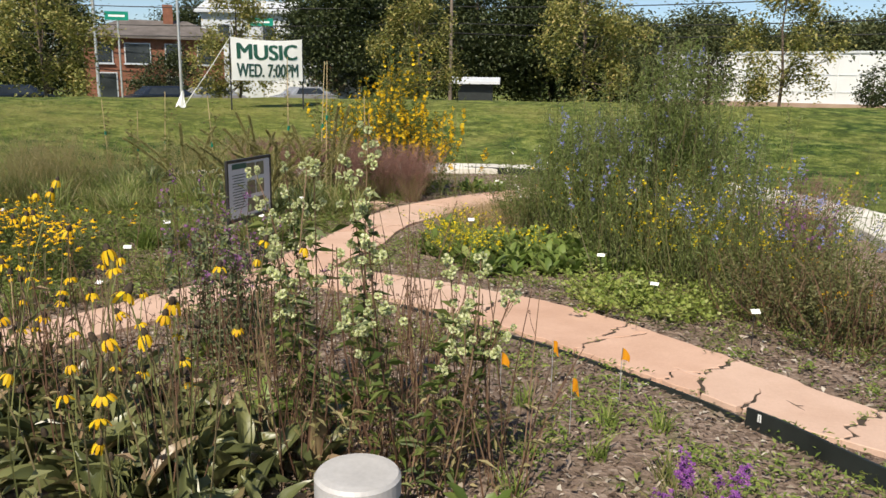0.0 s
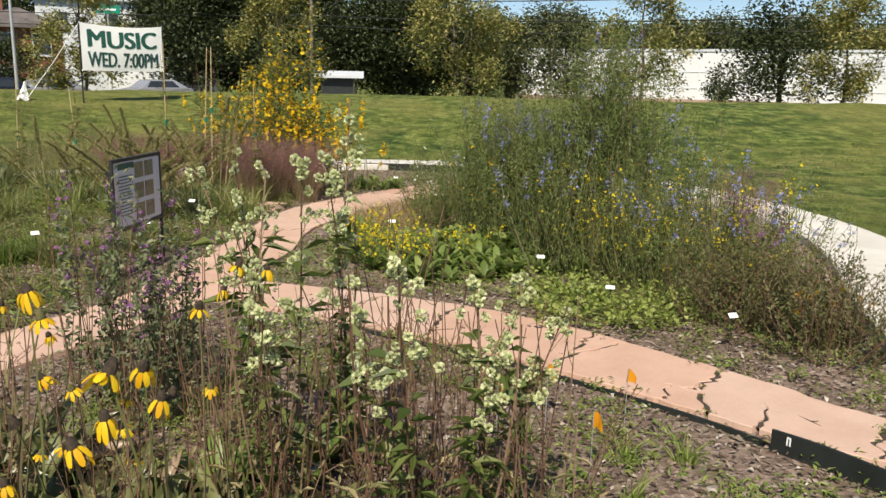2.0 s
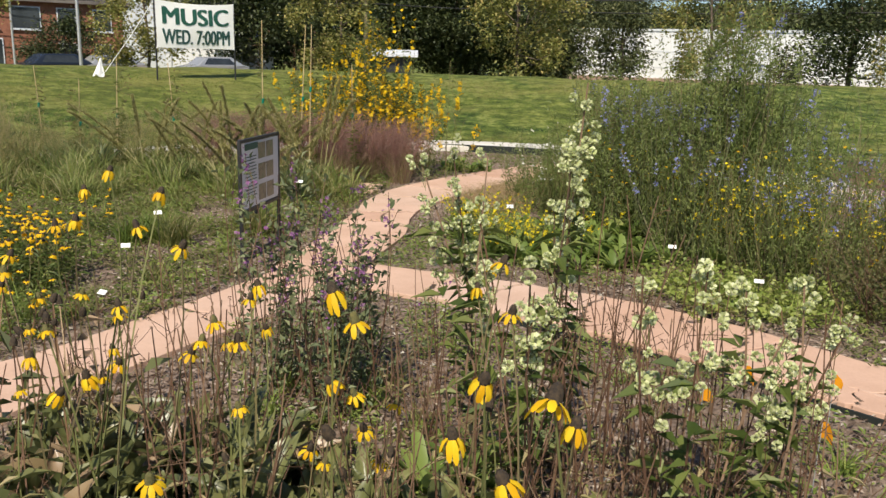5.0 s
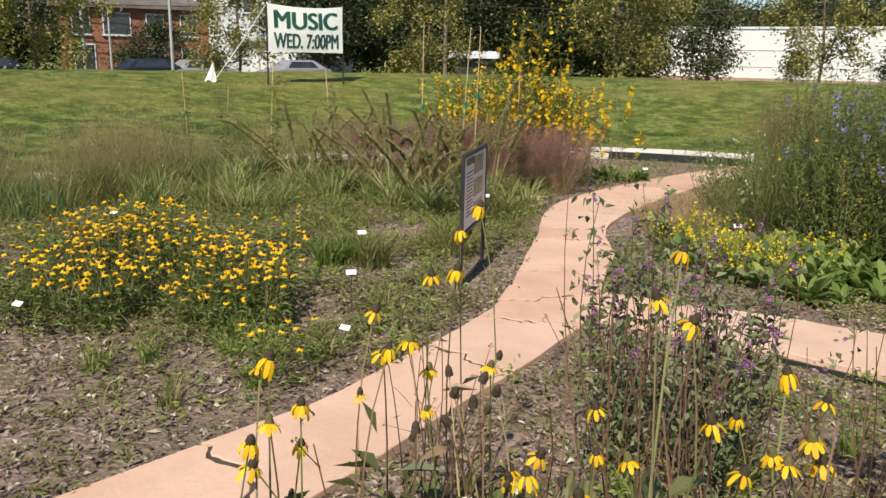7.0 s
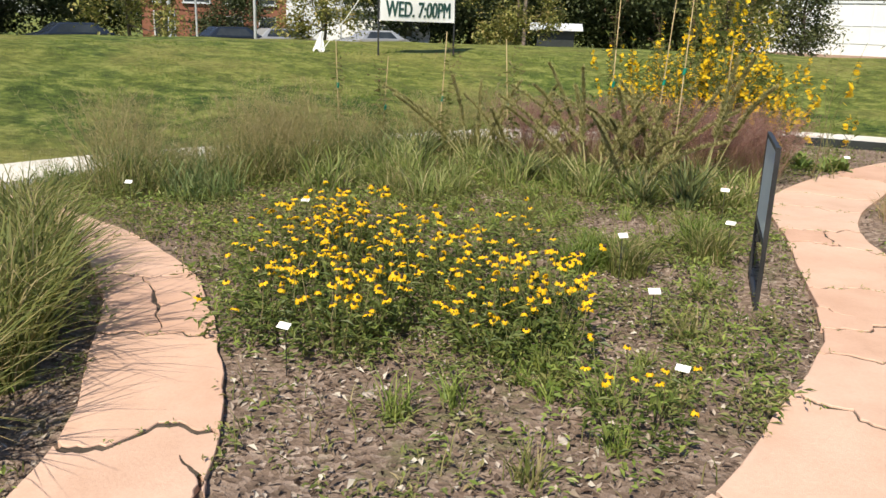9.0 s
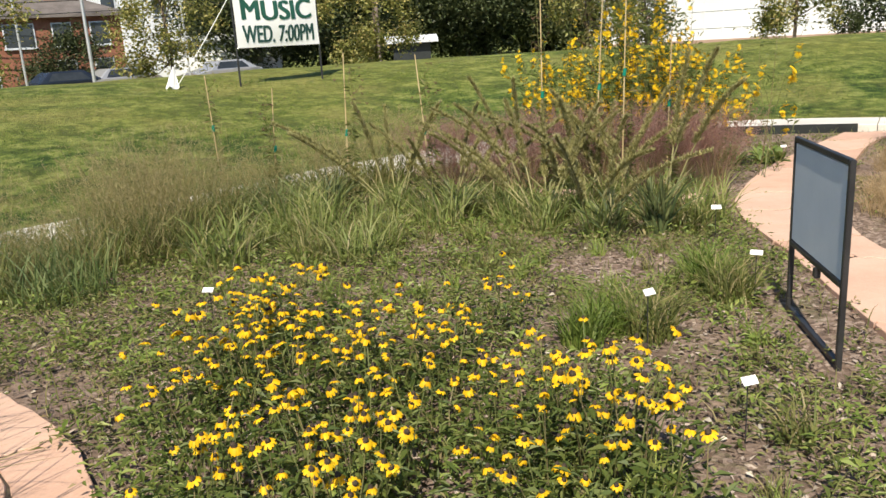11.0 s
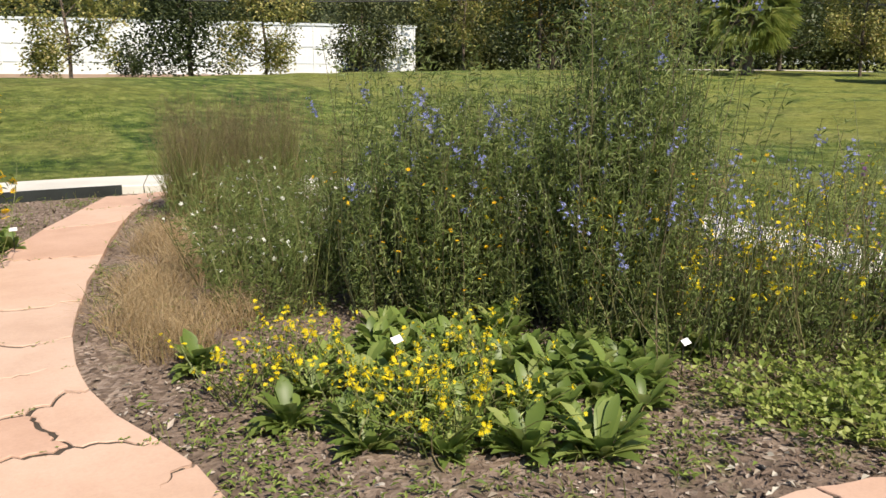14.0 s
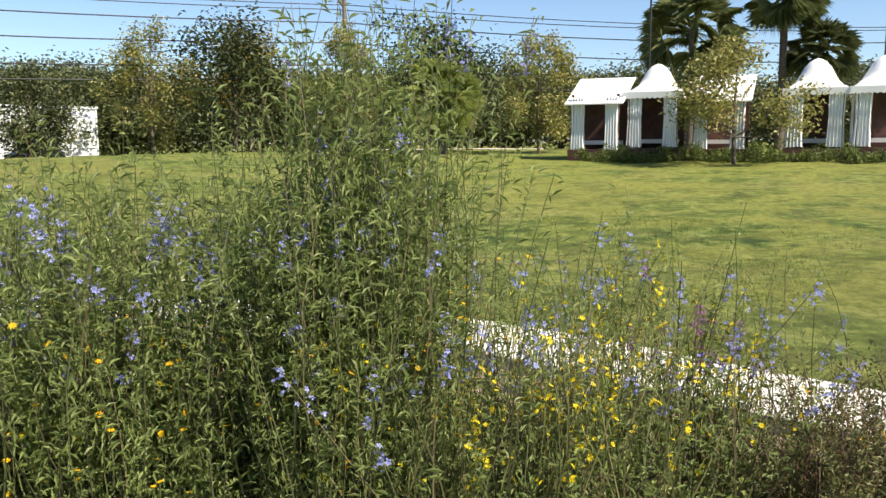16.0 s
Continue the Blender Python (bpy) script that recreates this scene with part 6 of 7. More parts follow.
street_sign(polar(1.39, -0.14, -38.2, 44), 4.7, 1.1, 0.5)
street_sign(polar(1.39, -0.14, -29.1, 48), 4.9, 1.3, 0.4)
utility_pole(polar(-1.5, 5.83, 73.9, 40), 9, 0, "slim_pole", BLACK_METAL, 0.06, "slim dark metal pole behind the cabanas")
utility_pole(polar(-1.5, 5.83, 88.3, 41), 9.5, 0, "wooden_pole", WOODGREY, 0.2, "thick brown wooden pole behind the cabanas")


# ---------------------------------------------------------------- cabanas
def curtain(geo, x0, x1, y, z0, z1, folds, seed, depth=0.05):
    r = np.random.default_rng(seed)
    n = folds * 4
    ph = r.uniform(0, 6)
    v = []
    for side in (0.0, 0.012):
        for k in range(n + 1):
            u = k / n
            for z, sp in ((z0, 1.0), ((z0 + z1) / 2, 0.86), (z1, 0.95)):
                x = (x0 + x1) / 2 + (x1 - x0) * (u - 0.5) * sp
                v.append((x, y + side + depth * math.sin(ph + u * folds * 6.283), z))
    f = grid_faces(2, n + 1, 3)
    return geo.add(v, f)


def cabana(at, kind, seed):
    root = thing("garden_cabana", "white canvas cabana with pleated curtains and %s roof" % kind, "cabana", (at[0], at[1], gz(*at) - 0.05), group="white cabanas")
    root.rotation_euler = (0, 0, radians(-84))
    W, H = 1.75, 2.55
    for x in (-W / 2, W / 2):
        for y in (-W / 2, W / 2):
            obj("post", box_geo((0.1, 0.1, H + 0.3), (x, y, H / 2 - 0.15)), DARKWOOD, root)
    obj("base", box_geo((W + 0.3, W + 0.3, 0.8), (0, 0, 0.05)), DARKWOOD, root, "dark red brick plinth")
    obj("back_screen", box_geo((W - 0.1, 0.05, H - 0.3), (0, W / 2 - 0.02, H / 2 + 0.1)), DARKWOOD, root)
    obj("bench", box_geo((W - 0.2, 0.6, 0.16), (0, 0.4, 0.72)), CLOTH, root)
    g = Geo()
    if kind == "domed":
        prof = ((0.0, 1.0), (0.1, 0.84), (0.27, 0.67), (0.5, 0.53), (0.72, 0.41), (0.88, 0.27), (0.97, 0.12), (1.0, 0.02))
        rings, n = len(prof) - 1, 32
        v = []
        for i, (u, rr) in enumerate(prof):
            rad = (W / 2 + 0.2) * rr
            for k in range(n):
                a = 2 * math.pi * (k + 0.5) / n
                q = 1 + (1.0 / max(abs(math.cos(a)), abs(math.sin(a))) - 1) * max(0.0, 1 - 2.2 * u)
                v.append((rad * q * math.cos(a), rad * q * math.sin(a), H + 1.12 * u))
        f = [(i * n + k, i * n + (k + 1) % n, (i + 1) * n + (k + 1) % n, (i + 1) * n + k) for i in range(rings) for k in range(n)]
        g.add(v, f)
        obj("roof", g, CLOTH, root, smooth=True)
        g = Geo()
        hw = W / 2 + 0.24
        for k in range(4):
            c, s = math.cos(k * math.pi / 2), math.sin(k * math.pi / 2)
            vv = []
            for j in range(25):
                x = -hw + 2 * hw * j / 24
                dz = 0.2 + 0.05 * (j % 2)
                for z in (H + 0.02, H - dz):
                    vv.append((x * c - hw * -s * -1, x * s - hw * c, z))
            g.add(vv, grid_faces(1, 25, 2))
        obj("valance", g, CLOTH, root)
    else:
        x, y = W / 2 + 0.25, W / 2 + 0.3
        v = [(-x, -y, H - 0.35), (x, -y, H - 0.35), (x, y, H + 0.75), (-x, y, H + 0.75)]
        v += [(a, b, c - 0.05) for a, b, c in v]
        g.add(v, [(0, 1, 2, 3), (7, 6, 5, 4), (1, 0, 4, 5), (2, 1, 5, 6), (3, 2, 6, 7), (0, 3, 7, 4)])
        obj("roof", g, CLOTH, root)
    for x0, x1 in ((-W / 2 - 0.08, -W / 2 + 0.5), (W / 2 - 0.5, W / 2 + 0.08)):
        obj("curtain", curtain(Geo(), x0, x1, -W / 2 - 0.08, 0.15 if kind != "domed" else 0.5, H - 0.1, 5, seed + int(x1 * 10)), CLOTH, root)
    g = curtain(Geo(), -0.3, 0.35, 0, 0.3, H - 0.1, 5, seed)
    sc = obj("curtain", g, CLOTH, root)
    sc.matrix_basis = Matrix.Translation((-W / 2 - 0.08, 0, 0)) @ Matrix.Rotation(radians(90), 4, "Z")


for b, k in ((70.7, "sloping"), (74.5, "domed"), (78.7, "sloping"), (84.4, "domed"), (88.2, "domed")):
    cabana(polar(-1.5, 5.83, b, 32.5), k, int(b * 3))


def low_shrub(seed, width, hgt):
    rng = np.random.default_rng(seed)
    n = 900
    root = thing("low_shrub", "ragged low green shrub at the foot of the cabanas", "shrub", group="low shrubs by the cabanas")
    base = disc(rng, 14, width * 0.4)
    tops = base * 1.6 + np.stack([rng.normal(0, 0.1, 14), rng.normal(0, 0.1, 14), hgt * rng.uniform(0.5, 1.0, 14)], 1)
    obj("stem", stems(Geo(), base, tops, 0.008, 0.003, rng), G_STEM, root)
    w = rng.integers(0, 14, n)
    P = base[w] + (tops - base)[w] * rng.uniform(0.15, 1.0, n)[:, None] + rng.normal(0, 0.1, (n, 3)) * [1, 1, 0.5]
    P[:, 2] = np.abs(P[:, 2])
    obj("foliage", leaves(Geo(), P, rng.normal(0, 1, (n, 3)), rng.uniform(0.06, 0.14, n), 0.05, rng), G_MID, root)
    return root


scatter([low_shrub(91 + k, 1.1, (0.55, 0.75, 0.4)[k]) for k in range(3)], [polar(-1.5, 5.83, 70.5 + 1.55 * k, 31 + 0.3 * math.sin(5 * k)) for k in range(13)], 92)


# ---------------------------------------------------------------- bottle-brush stalks and staked stems
G_BRUSH = leafy("brush_spine", [(0.0, (0.24, 0.23, 0.08)), (0.5, (0.38, 0.36, 0.14)), (1.0, (0.54, 0.49, 0.25))], 0.65, 0.4)


def brush_stalks(seed, n, hgt, lean):
    rng = np.random.default_rng(seed)
    root = thing("brush_stalk_plant", "leaning olive-brown bottlebrush flower stalks above grassy leaves", "plant", group="bottlebrush stalks")
    for k in range(n):
        a = rng.uniform(0, 6.28)
        b = disc(rng, 1, 0.08)[0]
        tip = b + np.array([math.cos(a) * lean * rng.uniform(0.2, 1.2), math.sin(a) * lean * rng.uniform(0.2, 1.2), hgt * rng.uniform(0.7, 1.1)])
        mid = b * 0.5 + tip * 0.5 + np.array([rng.normal(0, 0.1), rng.normal(0, 0.1), hgt * rng.uniform(0.1, 0.3)])
        curve = lambda s: b * (1 - s) ** 2 + mid * (2 * s * (1 - s)) + tip * s ** 2
        g = Geo()
        tube_geo([curve(s) for s in np.linspace(0, 1, 7)], np.linspace(0.006, 0.003, 7), 5, g)
        m = 760
        u = rng.uniform(rng.uniform(0.3, 0.5), 1.0, m)
        P = curve(u[:, None])
        D = np.stack([rng.normal(0, 1, m), rng.normal(0, 1, m), rng.uniform(0.3, 1.6, m)], 1)
        leaves(g, P, D, rng.uniform(0.03, 0.058, m) * (1.25 - 0.6 * u), 0.008, rng, 0, -0.2)
        obj("stalk", g, G_BRUSH, root)
    g = Geo()
    blades(g, disc(rng, 90, 0.12), rng.uniform(0, 6.28, 90), 0.4 * rng.uniform(0.5, 1, 90), 0.4 * rng.uniform(0.2, 1, 90), 0.013, rng, 1.8)
    obj("grass_mass", g, G_TUFT, root)
    return root


BR = [brush_stalks(400 + k, (6, 6, 5)[k], (0.95, 0.85, 1.15)[k], (1.05, 0.9, 0.75)[k]) for k in range(3)]
scatter(BR, [(-3.7, 9.55), (-3.35, 9.75), (-4.1, 9.65), (-4.75, 9.85), (-5.3, 9.7), (-3.0, 9.45), (-3.55, 8.85), (-3.95, 9.05)], 401, 1.0, 1.25)


def staked_stem(at, h, seed):
    rng = np.random.default_rng(seed)
    root = thing("plant_stake", "bamboo stake tied with green tape to a seeded stem", "stake", (at[0], at[1], 0.0), group="bamboo stakes")
    tx, ty = rng.normal(0, 0.05), rng.normal(0, 0.05)
    obj("cane", tube_geo([(0, 0, -0.1), (tx * 0.5, ty * 0.5, h * 0.5), (tx, ty, h)], [0.0065, 0.006, 0.005], 7), BAMBOO, root)
    z = h * rng.uniform(0.5, 0.62)
    obj("tie", tube_geo([(tx * 0.55, ty * 0.55, z - 0.03), (tx * 0.6 + 0.008, ty * 0.6, z + 0.03)], 0.016, 8), TAPE, root, "green plastic plant tie")
    g = Geo()
    b = np.array([0.03, 0.02, 0])
    t = np.array([tx + rng.normal(0, 0.08), ty + rng.normal(0, 0.08), h * 0.93])
    stems(g, b[None], t[None], 0.005, 0.002, rng, 0.04, 5)
    n = 150
    u = rng.beta(1.1, 2.0, n)
    leaves(g, b + (t - b) * u[:, None], np.stack([rng.normal(0, 1, n), rng.normal(0, 1, n), rng.uniform(-0.2, 0.9, n)], 1), rng.uniform(0.05, 0.13, n), 0.014, rng)
    obj("vine", g, G_GRASS, root)
    m = 18
    u = rng.uniform(0.62, 1.02, m)
    P = b + (t - b) * u[:, None] + rng.normal(0, 0.07, (m, 3))
    g = Geo()
    stems(g, b + (t - b) * (u[:, None] - 0.05), P, 0.001, 0.0008, rng, 0.01, 2)
    stamp(g, *puff(0.018, 12, 5), P, rng)
    obj("seed_mass", g, G_REDSTEM, root)


for i, (x, y, h) in enumerate(((-7.24, 10.41, 1.35), (-5.75, 9.71, 1.5), (-3.52, 10.16, 1.95), (-3.29, 9.88, 1.95), (-4.98, 9.86, 1.45), (-6.65, 10.3, 1.2), (-3.98, 10.13, 2.0), (-2.85, 10.3, 1.5))):
    staked_stem((x, y), h, 420 + i)


# ---------------------------------------------------------------- plant tags, flags, cap, edging, rope
def tag(x, y, z, rz, seed):
    rng = random.Random(seed)
    root = thing("plant_tag", "small white plastic plant tag on a wire stake", "plant tag", (x, y, 0), group="plant tags")
    root.rotation_euler = (0, 0, rz)
    wire = tube_geo([(0, 0.012, -0.08), (0, 0.012, z - 0.008)], 0.0025, 6)
    obj("wire", wire, BLACK_METAL, root)
    bm = box_bm((0.066, 0.036, 0.004), (0, 0, z), Euler((radians(rng.uniform(30, 50)), 0, rng.uniform(-0.2, 0.2))).to_matrix(), 0.001)
    pl = part("plate", bm, TAG, root)
    return root


for i, (x, y, z) in enumerate(((1.93, 5.37, 0.24), (1.25, 6.16, 0.18), (-3.43, 6.51, 0.31), (-4.71, 4.45, 0.24), (-2.77, 7.19, 0.31), (-0.62, 7.6, 0.34), (-3.17, 5.58, 0.26), (-2.99, 4.99, 0.1), (-5.9, 6.94, 0.22), (-2.8, 8.18, 0.36), (0.75, 7.0, 0.2), (-1.35, 12.0, 0.2), (-7.6, 7.0, 0.2))):
    tag(x, y, z, random.Random(i).uniform(-0.4, 0.5), i)


def flag(x, y, seed):
    rng = random.Random(seed)
    root = thing("marker_flag", "small orange vinyl marker flag on a wire", "flag", (x, y, 0), group="orange marker flags")
    root.rotation_euler = (0, 0, rng.uniform(-0.6, 0.6))
    obj("wire", tube_geo([(0, 0, -0.06), (0, 0, 0.3)], 0.002, 6), STEEL, root)
    v = []
    for i in range(5):
        u = i / 4
        for j in range(4):
            w = j / 3
            v.append((0.062 * u * (1 - 0.3 * u), 0.014 * math.sin(5 * u + w), 0.3 - 0.075 * w * (1 - 0.5 * u) - 0.05 * u * u))
    f = grid_faces(1, 5, 4)
    obj("vinyl", Geo().add(v, f), ORANGE, root, smooth=True)


for i, (x, y) in enumerate(((0.54, 3.83), (0.77, 4.13), (1.15, 4.12), (0.95, 3.58))):
    flag(x, y, i)


def pipe_cap():
    root = thing("pipe_cap", "grey plastic standpipe cap standing in the bed", "pipe", (0.33, 2.36, 0))
    grey = surface("grey_plastic", [(0.3, (0.42, 0.41, 0.4)), (0.7, (0.52, 0.51, 0.5))], 5, 0.5, 0, 50, 0.1, 0.002, 0.15)
    obj("pipe", tube_geo([(0, 0, -0.1), (0, 0, 0.25)], 0.145, 36), grey, root, smooth=False)
    g = Geo()
    tube_geo([(0, 0, 0.21), (0, 0, 0.225), (0, 0, 0.29), (0, 0, 0.303), (0, 0, 0.306)], [0.152, 0.16, 0.16, 0.15, 0.12], 40, g)
    obj("lid", g, grey, root)


pipe_cap()


def strip(name, label, line, hgt, thick, mat, taper=None):
    root = thing(name, label, "edging", kind="structure")
    p = spline(line, 0.08)
    d = np.gradient(p[:, :2], axis=0)
    d /= np.linalg.norm(d, axis=1)[:, None]
    n = np.stack([-d[:, 1], d[:, 0]], 1) * thick / 2
    v = []
    for k, q in enumerate(p):
        for s, z in ((-1, -0.08), (-1, q[2]), (1, q[2]), (1, -0.08)):
            v.append((q[0] + s * n[k, 0], q[1] + s * n[k, 1], z))
    g = Geo().add(v, grid_faces(1, len(p), 4))
    m = len(p) - 1
    g.f += [[3, 2, 1, 0], [m * 4, m * 4 + 1, m * 4 + 2, m * 4 + 3]]
    g.m += [0, 0]
    obj("strip", g, mat, root)
    return root


strip("edging", "black edging strip standing out of the mulch", [(1.80, 3.99, 0.1), (1.98, 3.83, 0.105), (2.2, 3.6, 0.1), (2.4, 3.4, 0.1), (2.7, 3.1, 0.09)], 0.12, 0.014, EDGING)
strip("edging", "thin black edging along the flagstones", [(-0.6, 5.46, 0.02), (0.31, 5.02, 0.022), (0.74, 4.79, 0.022), (1.46, 4.31, 0.022), (1.79, 4.03, 0.022)], 0.03, 0.012, EDGING)
strip("edging", "black edging below the concrete walk", [(-2.6, 14.66, 0.11), (-1.6, 14.67, 0.12), (-0.6, 14.6, 0.12), (0.28, 14.45, 0.12)], 0.12, 0.02, EDGING)


def twig():
    root = thing("twig", "thin dark twig lying on a flagstone", "twig", (2.02, 4.38, 0.02))
    obj("stem", tube_geo([(0, 0, 0), (0.05, -0.09, 0.006), (0.11, -0.18, 0.001)], [0.004, 0.0035, 0.002], 6), BARK, root)
    obj("side_shoot", tube_geo([(0.05, -0.09, 0.006), (0.085, -0.1, 0.012)], [0.0025, 0.0015], 5), BARK, root)


twig()
clip = thing("edging_clip", "small white plastic clip on the black edging", "clip", (1.86, 3.93, 0))
for dx in (-0.0065, 0.0065):
    part("prong", box_bm((0.007, 0.006, 0.034), (dx, -0.009, 0.068), bevel=0.0015), TAG, clip)
part("bar", box_bm((0.02, 0.006, 0.007), (0, -0.009, 0.0885), bevel=0.0015), TAG, clip)
clip.rotation_euler = (0, 0, -0.72)


def rope_and_rag():
    z = gz(-11.8, 19.1)
    root = thing("guy_rope", "pale guy rope with a white rag tied low", "rope", (-11.8, 19.1, z))
    top = Vector((-10.45 + 11.8, 19.4 - 19.1, 2.79 - z))
    obj("rope", tube_geo([(0, 0, 0.02), top * 0.5 + Vector((0, 0, -0.03)), top], 0.009, 6), CLOTH, root)
    obj("peg", tube_geo([(-0.05, 0, -0.2), (0.03, 0, 0.12)], 0.018, 7), STEEL, root)
    rng = np.random.default_rng(9)
    v = []
    for i in range(9):
        u = i / 8
        for j in range(17):
            w = 2 * math.pi * j / 16
            r = 0.025 + 0.11 * u ** 1.2 * (1 + 0.35 * math.sin(5 * w + 2 * u)) + rng.normal(0, 0.008)
            v.append((r * math.cos(w) - 0.1 * u, 0.8 * r * math.sin(w), 0.46 - 0.44 * u + 0.06 * u * math.sin(3 * w)))
    obj("rag", Geo().add(v, grid_faces(1, 9, 17)), CLOTH, root, "crumpled white rag", smooth=True)


rope_and_rag()


# ---------------------------------------------------------------- loose cover: chips, weeds, lawn blades
def in_poly(poly, x, y):
    px, py = poly[:, 0], poly[:, 1]
    qx, qy = np.roll(px, -1), np.roll(py, -1)
    x, y = np.asarray(x)[:, None], np.asarray(y)[:, None]
    with np.errstate(divide="ignore", invalid="ignore"):
        hit = ((py > y) != (qy > y)) & (x < (qx - px) * (y - py) / (qy - py) + px)
    return hit.sum(1) % 2 == 1


def free_spots(rng, n, x0, x1, y0, y1, keep=None):
    """Random spots on the beds, off the stones and the walk."""
    x, y = rng.uniform(x0, x1, n), rng.uniform(y0, y1, n)
    ok = inside_garden(x, y) & (walk_distance(x, y) > WALK_HALF + 0.03)
    for poly in PATH_POLYS:
        ok &= ~in_poly(poly, x, y)
    ok &= ~((np.abs(x + 2.61) < 0.09) & (y > 6.15) & (y < 7.25))
    if keep is not None:
        ok &= keep(x, y)
    x, y = x[ok], y[ok]
    return np.stack([x, y, np.full(len(x), -0.006)], 1)


def patchy(scale, cut, seed):
    def f(x, y):
        return np.array([noise.noise(Vector((a * scale, b * scale, seed))) for a, b in zip(x, y)]) > cut
    return f


def stuff(name, label, category, geo, mat):
    return tagged(obj(name, geo, mat), label, category, kind="stuff")


rng = np.random.default_rng(500)
P = free_spots(rng, 42000, -8.8, 3.2, 1.6, 14.6)
P = np.concatenate([P, free_spots(rng, 20000, -6.0, 2.6, 2.2, 8.5)])
n = len(P)
g = Geo()
D = np.stack([rng.normal(0, 1, n), rng.normal(0, 1, n), rng.normal(0, 0.25, n)], 1)
leaves(g, P + np.stack([np.zeros(n), np.zeros(n), rng.uniform(0.001, 0.009, n)], 1), D, rng.gamma(3.0, 0.0085, n) + 0.01, rng.uniform(0.008, 0.026, n), rng, 0, 0.02)
stuff("wood_chips", "scattered bark and wood chip mulch", "mulch", g, CHIP)


LITTER = leafy("dead_leaf", [(0.0, (0.09, 0.06, 0.045)), (0.4, (0.2, 0.15, 0.11)), (0.75, (0.34, 0.29, 0.23)), (1.0, (0.56, 0.52, 0.45))], 0.8, 0.1, 0.2)
P = free_spots(rng, 5200, -8.5, 3.0, 1.8, 14.4)
P = np.concatenate([P, free_spots(rng, 3600, -5.5, 2.6, 2.2, 6.5)])
n = len(P)
g = Geo()
leaves(g, P + np.stack([np.zeros(n), np.zeros(n), rng.uniform(0.006, 0.02, n)], 1), np.stack([rng.normal(0, 1, n), rng.normal(0, 1, n), rng.normal(0.1, 0.3, n)], 1), rng.uniform(0.025, 0.06, n), rng.uniform(0.012, 0.03, n), rng, 0, 0.3)
stuff("leaf_litter", "dry curled dead leaves lying on mulch", "leaf litter", g, LITTER)


def weed_patch(geo, P, rng, per, rad, lo, hi, L, W):
    n = len(P) * per
    Q = np.repeat(P, per, 0) + np.column_stack([rng.normal(0, rad, (n, 2)), rng.uniform(lo, hi, n)])
    D = np.stack([rng.normal(0, 1, n), rng.normal(0, 1, n), rng.uniform(0, 1.1, n)], 1)
    return leaves(geo, Q, D, L * rng.uniform(0.5, 1.3, n), W * rng.uniform(0.6, 1.2, n), rng)


G_WEED = leafy("weed_leaf", [(0.0, (0.12, 0.16, 0.04)), (0.5, (0.21, 0.25, 0.07)), (0.8, (0.27, 0.26, 0.1)), (1.0, (0.36, 0.29, 0.16))], 0.6, 0.35)
lush = lambda x, y: ((x < -2.4) & (y > 6.3 + 1.9 * smooth((x + 4.6) / 0.9) + 0.25 * np.sin(3 * x))) | ((x < -2.5) & (y > 4.6) & (x > -6.5) & (np.sin(4 * x) + np.sin(5 * y + x) > -0.3))
g = Geo()
weed_patch(g, free_spots(rng, 6500, -8.8, 3.0, 2.4, 14.5, patchy(1.1, 0.08, 3.3)), rng, 9, 0.035, 0.0, 0.05, 0.045, 0.014)
weed_patch(g, free_spots(rng, 5200, -8.8, -2.2, 4.0, 12.0, lush), rng, 11, 0.05, 0.0, 0.1, 0.055, 0.014)
stuff("small_weeds", "low weedy seedlings spreading over the mulch", "weeds", g, G_WEED)
g = Geo()
weed_patch(g, free_spots(rng, 2600, -8.8, 3.0, 2.4, 14.5, patchy(1.3, 0.05, 9.1)), rng, 8, 0.04, 0.0, 0.06, 0.05, 0.018)
weed_patch(g, free_spots(rng, 1800, -8.8, -2.2, 4.0, 12.0, lush), rng, 9, 0.05, 0.02, 0.12, 0.06, 0.02)
weed_patch(g, free_spots(rng, 3600, -1.7, 3.0, 3.0, 8.0, patchy(1.7, -0.02, 7.7)), rng, 8, 0.04, 0.0, 0.05, 0.042, 0.014)
C = np.array([(p[0], p[1], 0.022) for p in CRACKS])
C = C[rng.random(len(C)) < 0.2]
weed_patch(g, C, rng, 9, 0.02, -0.01, 0.012, 0.024, 0.008)
stuff("light_weeds", "patches of light green weeds over mulch", "weeds", g, G_LIGHT)
g = Geo()
P = free_spots(rng, 9000, -8.8, -2.2, 3.8, 13.0, lush)
P = np.concatenate([P, free_spots(rng, 9000, -8.8, 3.0, 2.2, 14.4, patchy(0.9, 0.02, 5.5))])
n = len(P)
blades(g, P, rng.uniform(0, 6.28, n), rng.uniform(0.03, 0.14, n), rng.uniform(0.02, 0.12, n), 0.006, rng, 1.7, 3)
stuff("short_grass", "thin short grass growing through the mulch", "grass", g, G_GRASS)

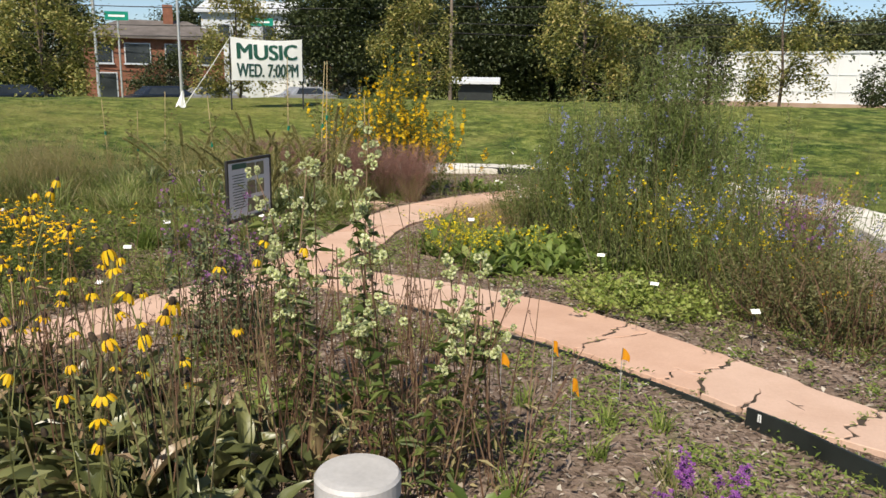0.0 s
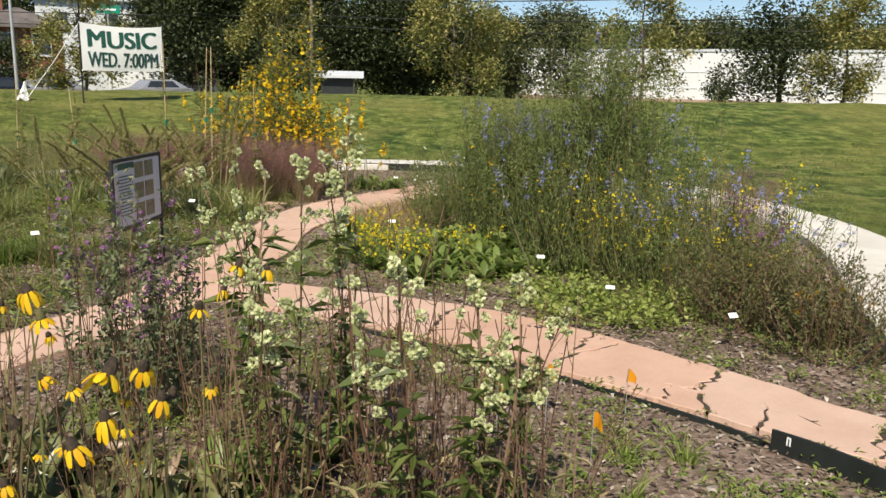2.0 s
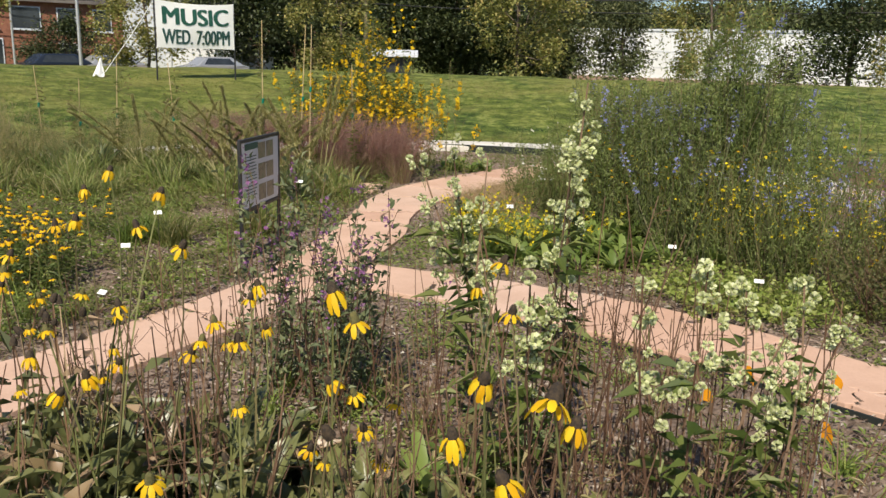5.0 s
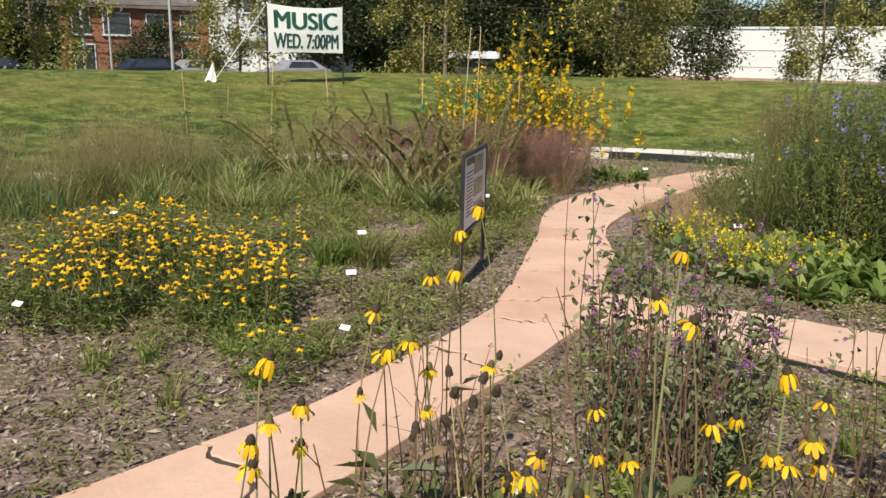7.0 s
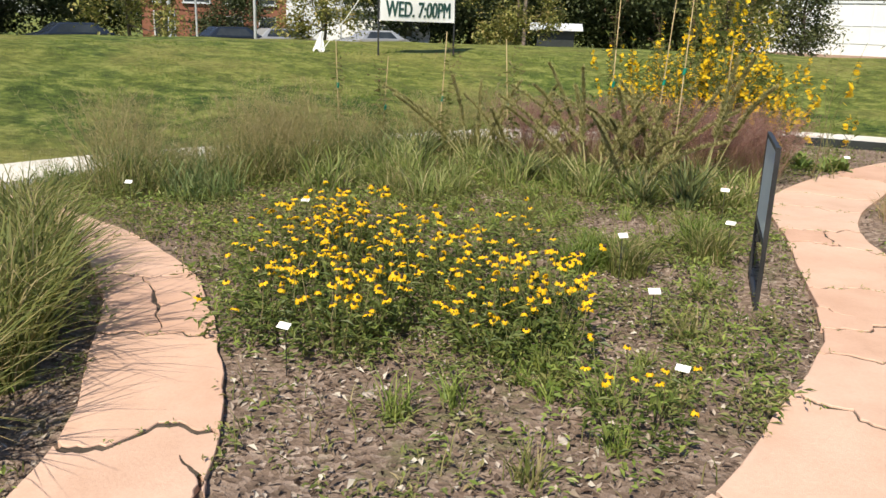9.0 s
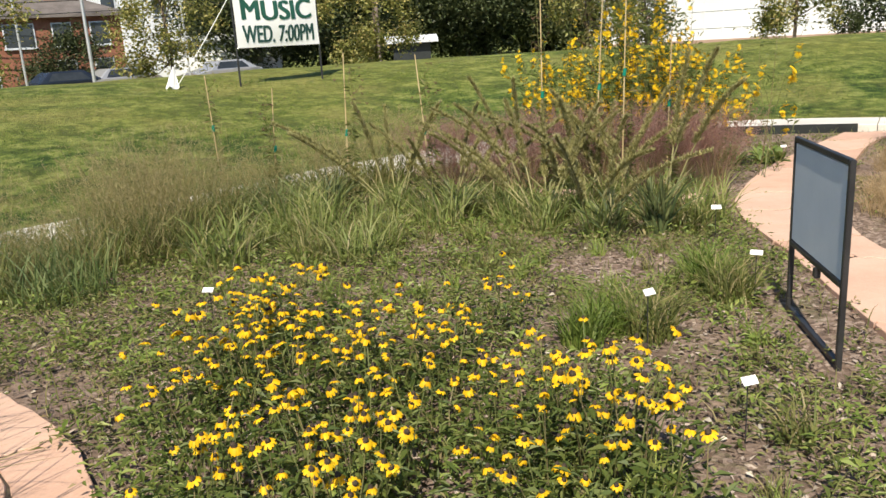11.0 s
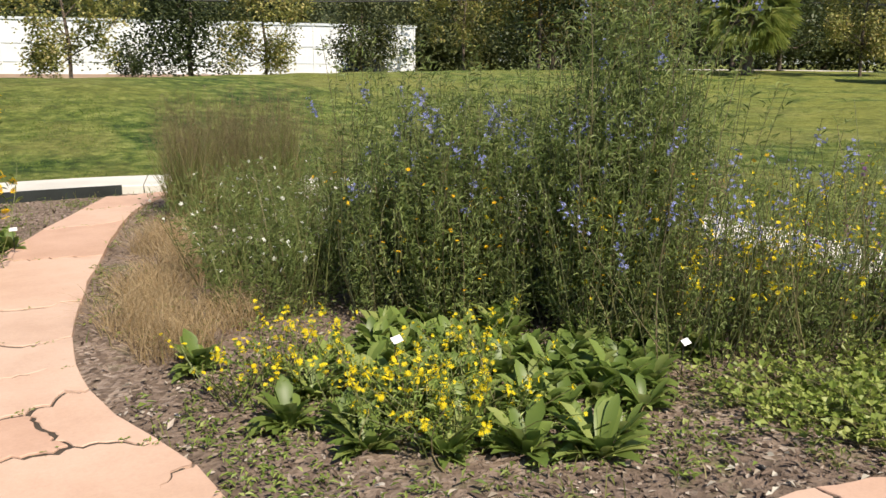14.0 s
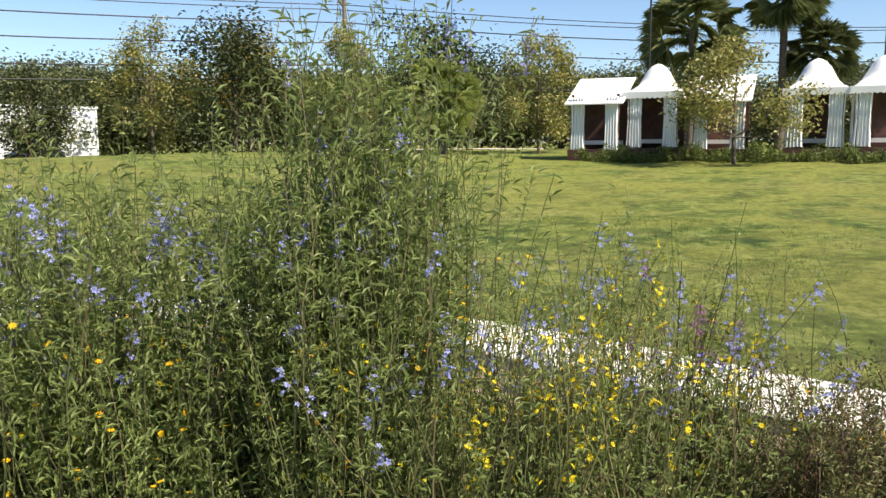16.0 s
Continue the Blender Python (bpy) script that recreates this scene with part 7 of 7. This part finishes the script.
n = 110000
a, q = rng.uniform(radians(-75), radians(100), n), 6.2 + 9.5 * rng.uniform(0, 1, n) ** 1.2
x, y = -2.2 + q * np.sin(a), 8.2 + q * np.cos(a)
ok = np.concatenate([~inside_garden(x[i:i + 10000], y[i:i + 10000]) & (walk_distance(x[i:i + 10000], y[i:i + 10000]) > WALK_HALF + 0.02) for i in range(0, n, 10000)])
x, y = x[ok], y[ok]
tuftiness = np.array([noise.noise(Vector((u * 1.4, w * 1.4, 1.7))) for u, w in zip(x, y)])
keep = rng.uniform(-0.55, 0.45, len(x)) < tuftiness
x, y, tuftiness = x[keep], y[keep], tuftiness[keep]
z = np.concatenate([height(x[i:i + 10000], y[i:i + 10000]) for i in range(0, len(x), 10000)])
n = len(x)
far_w = np.clip(np.hypot(x + 2, y - 3) / 9, 0.8, 2.4)
g = Geo()
blades(g, np.stack([x, y, z - 0.01], 1), rng.uniform(0, 6.28, n), (0.03 + 0.03 * np.clip(tuftiness, 0, 1)) * rng.uniform(0.6, 1.4, n), rng.uniform(0.02, 0.06, n), 0.007 * far_w, rng, 1.6, 2)
stuff("lawn_grass", "mown lawn grass with slightly uneven tufts", "grass", g, G_LAWNBLADE)


PEBBLE = surface("pebble", [(0.3, (0.26, 0.23, 0.2)), (0.7, (0.42, 0.38, 0.33))], 30, 0.9, 0, 90, 0.3, 0.003)


def stone_mesh(seed):
    r = np.random.default_rng(seed)
    bm = bmesh.new()
    bmesh.ops.create_icosphere(bm, subdivisions=2, radius=0.5)
    for v in bm.verts:
        v.co *= 1 + 0.28 * noise.noise(v.co * 2.2 + Vector((seed, 0, 0)))
        v.co.z *= 0.55
    me = bpy.data.meshes.new("stone")
    bm.to_mesh(me)
    bm.free()
    me.materials.append(PEBBLE)
    return me


ST = [stone_mesh(k) for k in range(3)]
for i, p in enumerate(np.concatenate([[(1.0, 2.95, 0), (1.95, 3.25, 0), (2.45, 4.9, 0), (0.35, 3.9, 0)], free_spots(rng, 60, -5, 2.5, 2.6, 8.5)[:26]])):
    o = tagged(new("stone", ST[i % 3]), "small pale limestone pebble lying on mulch", "stone", "pale pebbles")
    o.matrix_basis = Matrix.Translation((p[0], p[1], -0.01)) @ Matrix.Rotation(i * 1.3, 4, "Z") @ Matrix.Scale(rng.uniform(0.025, 0.06), 4)
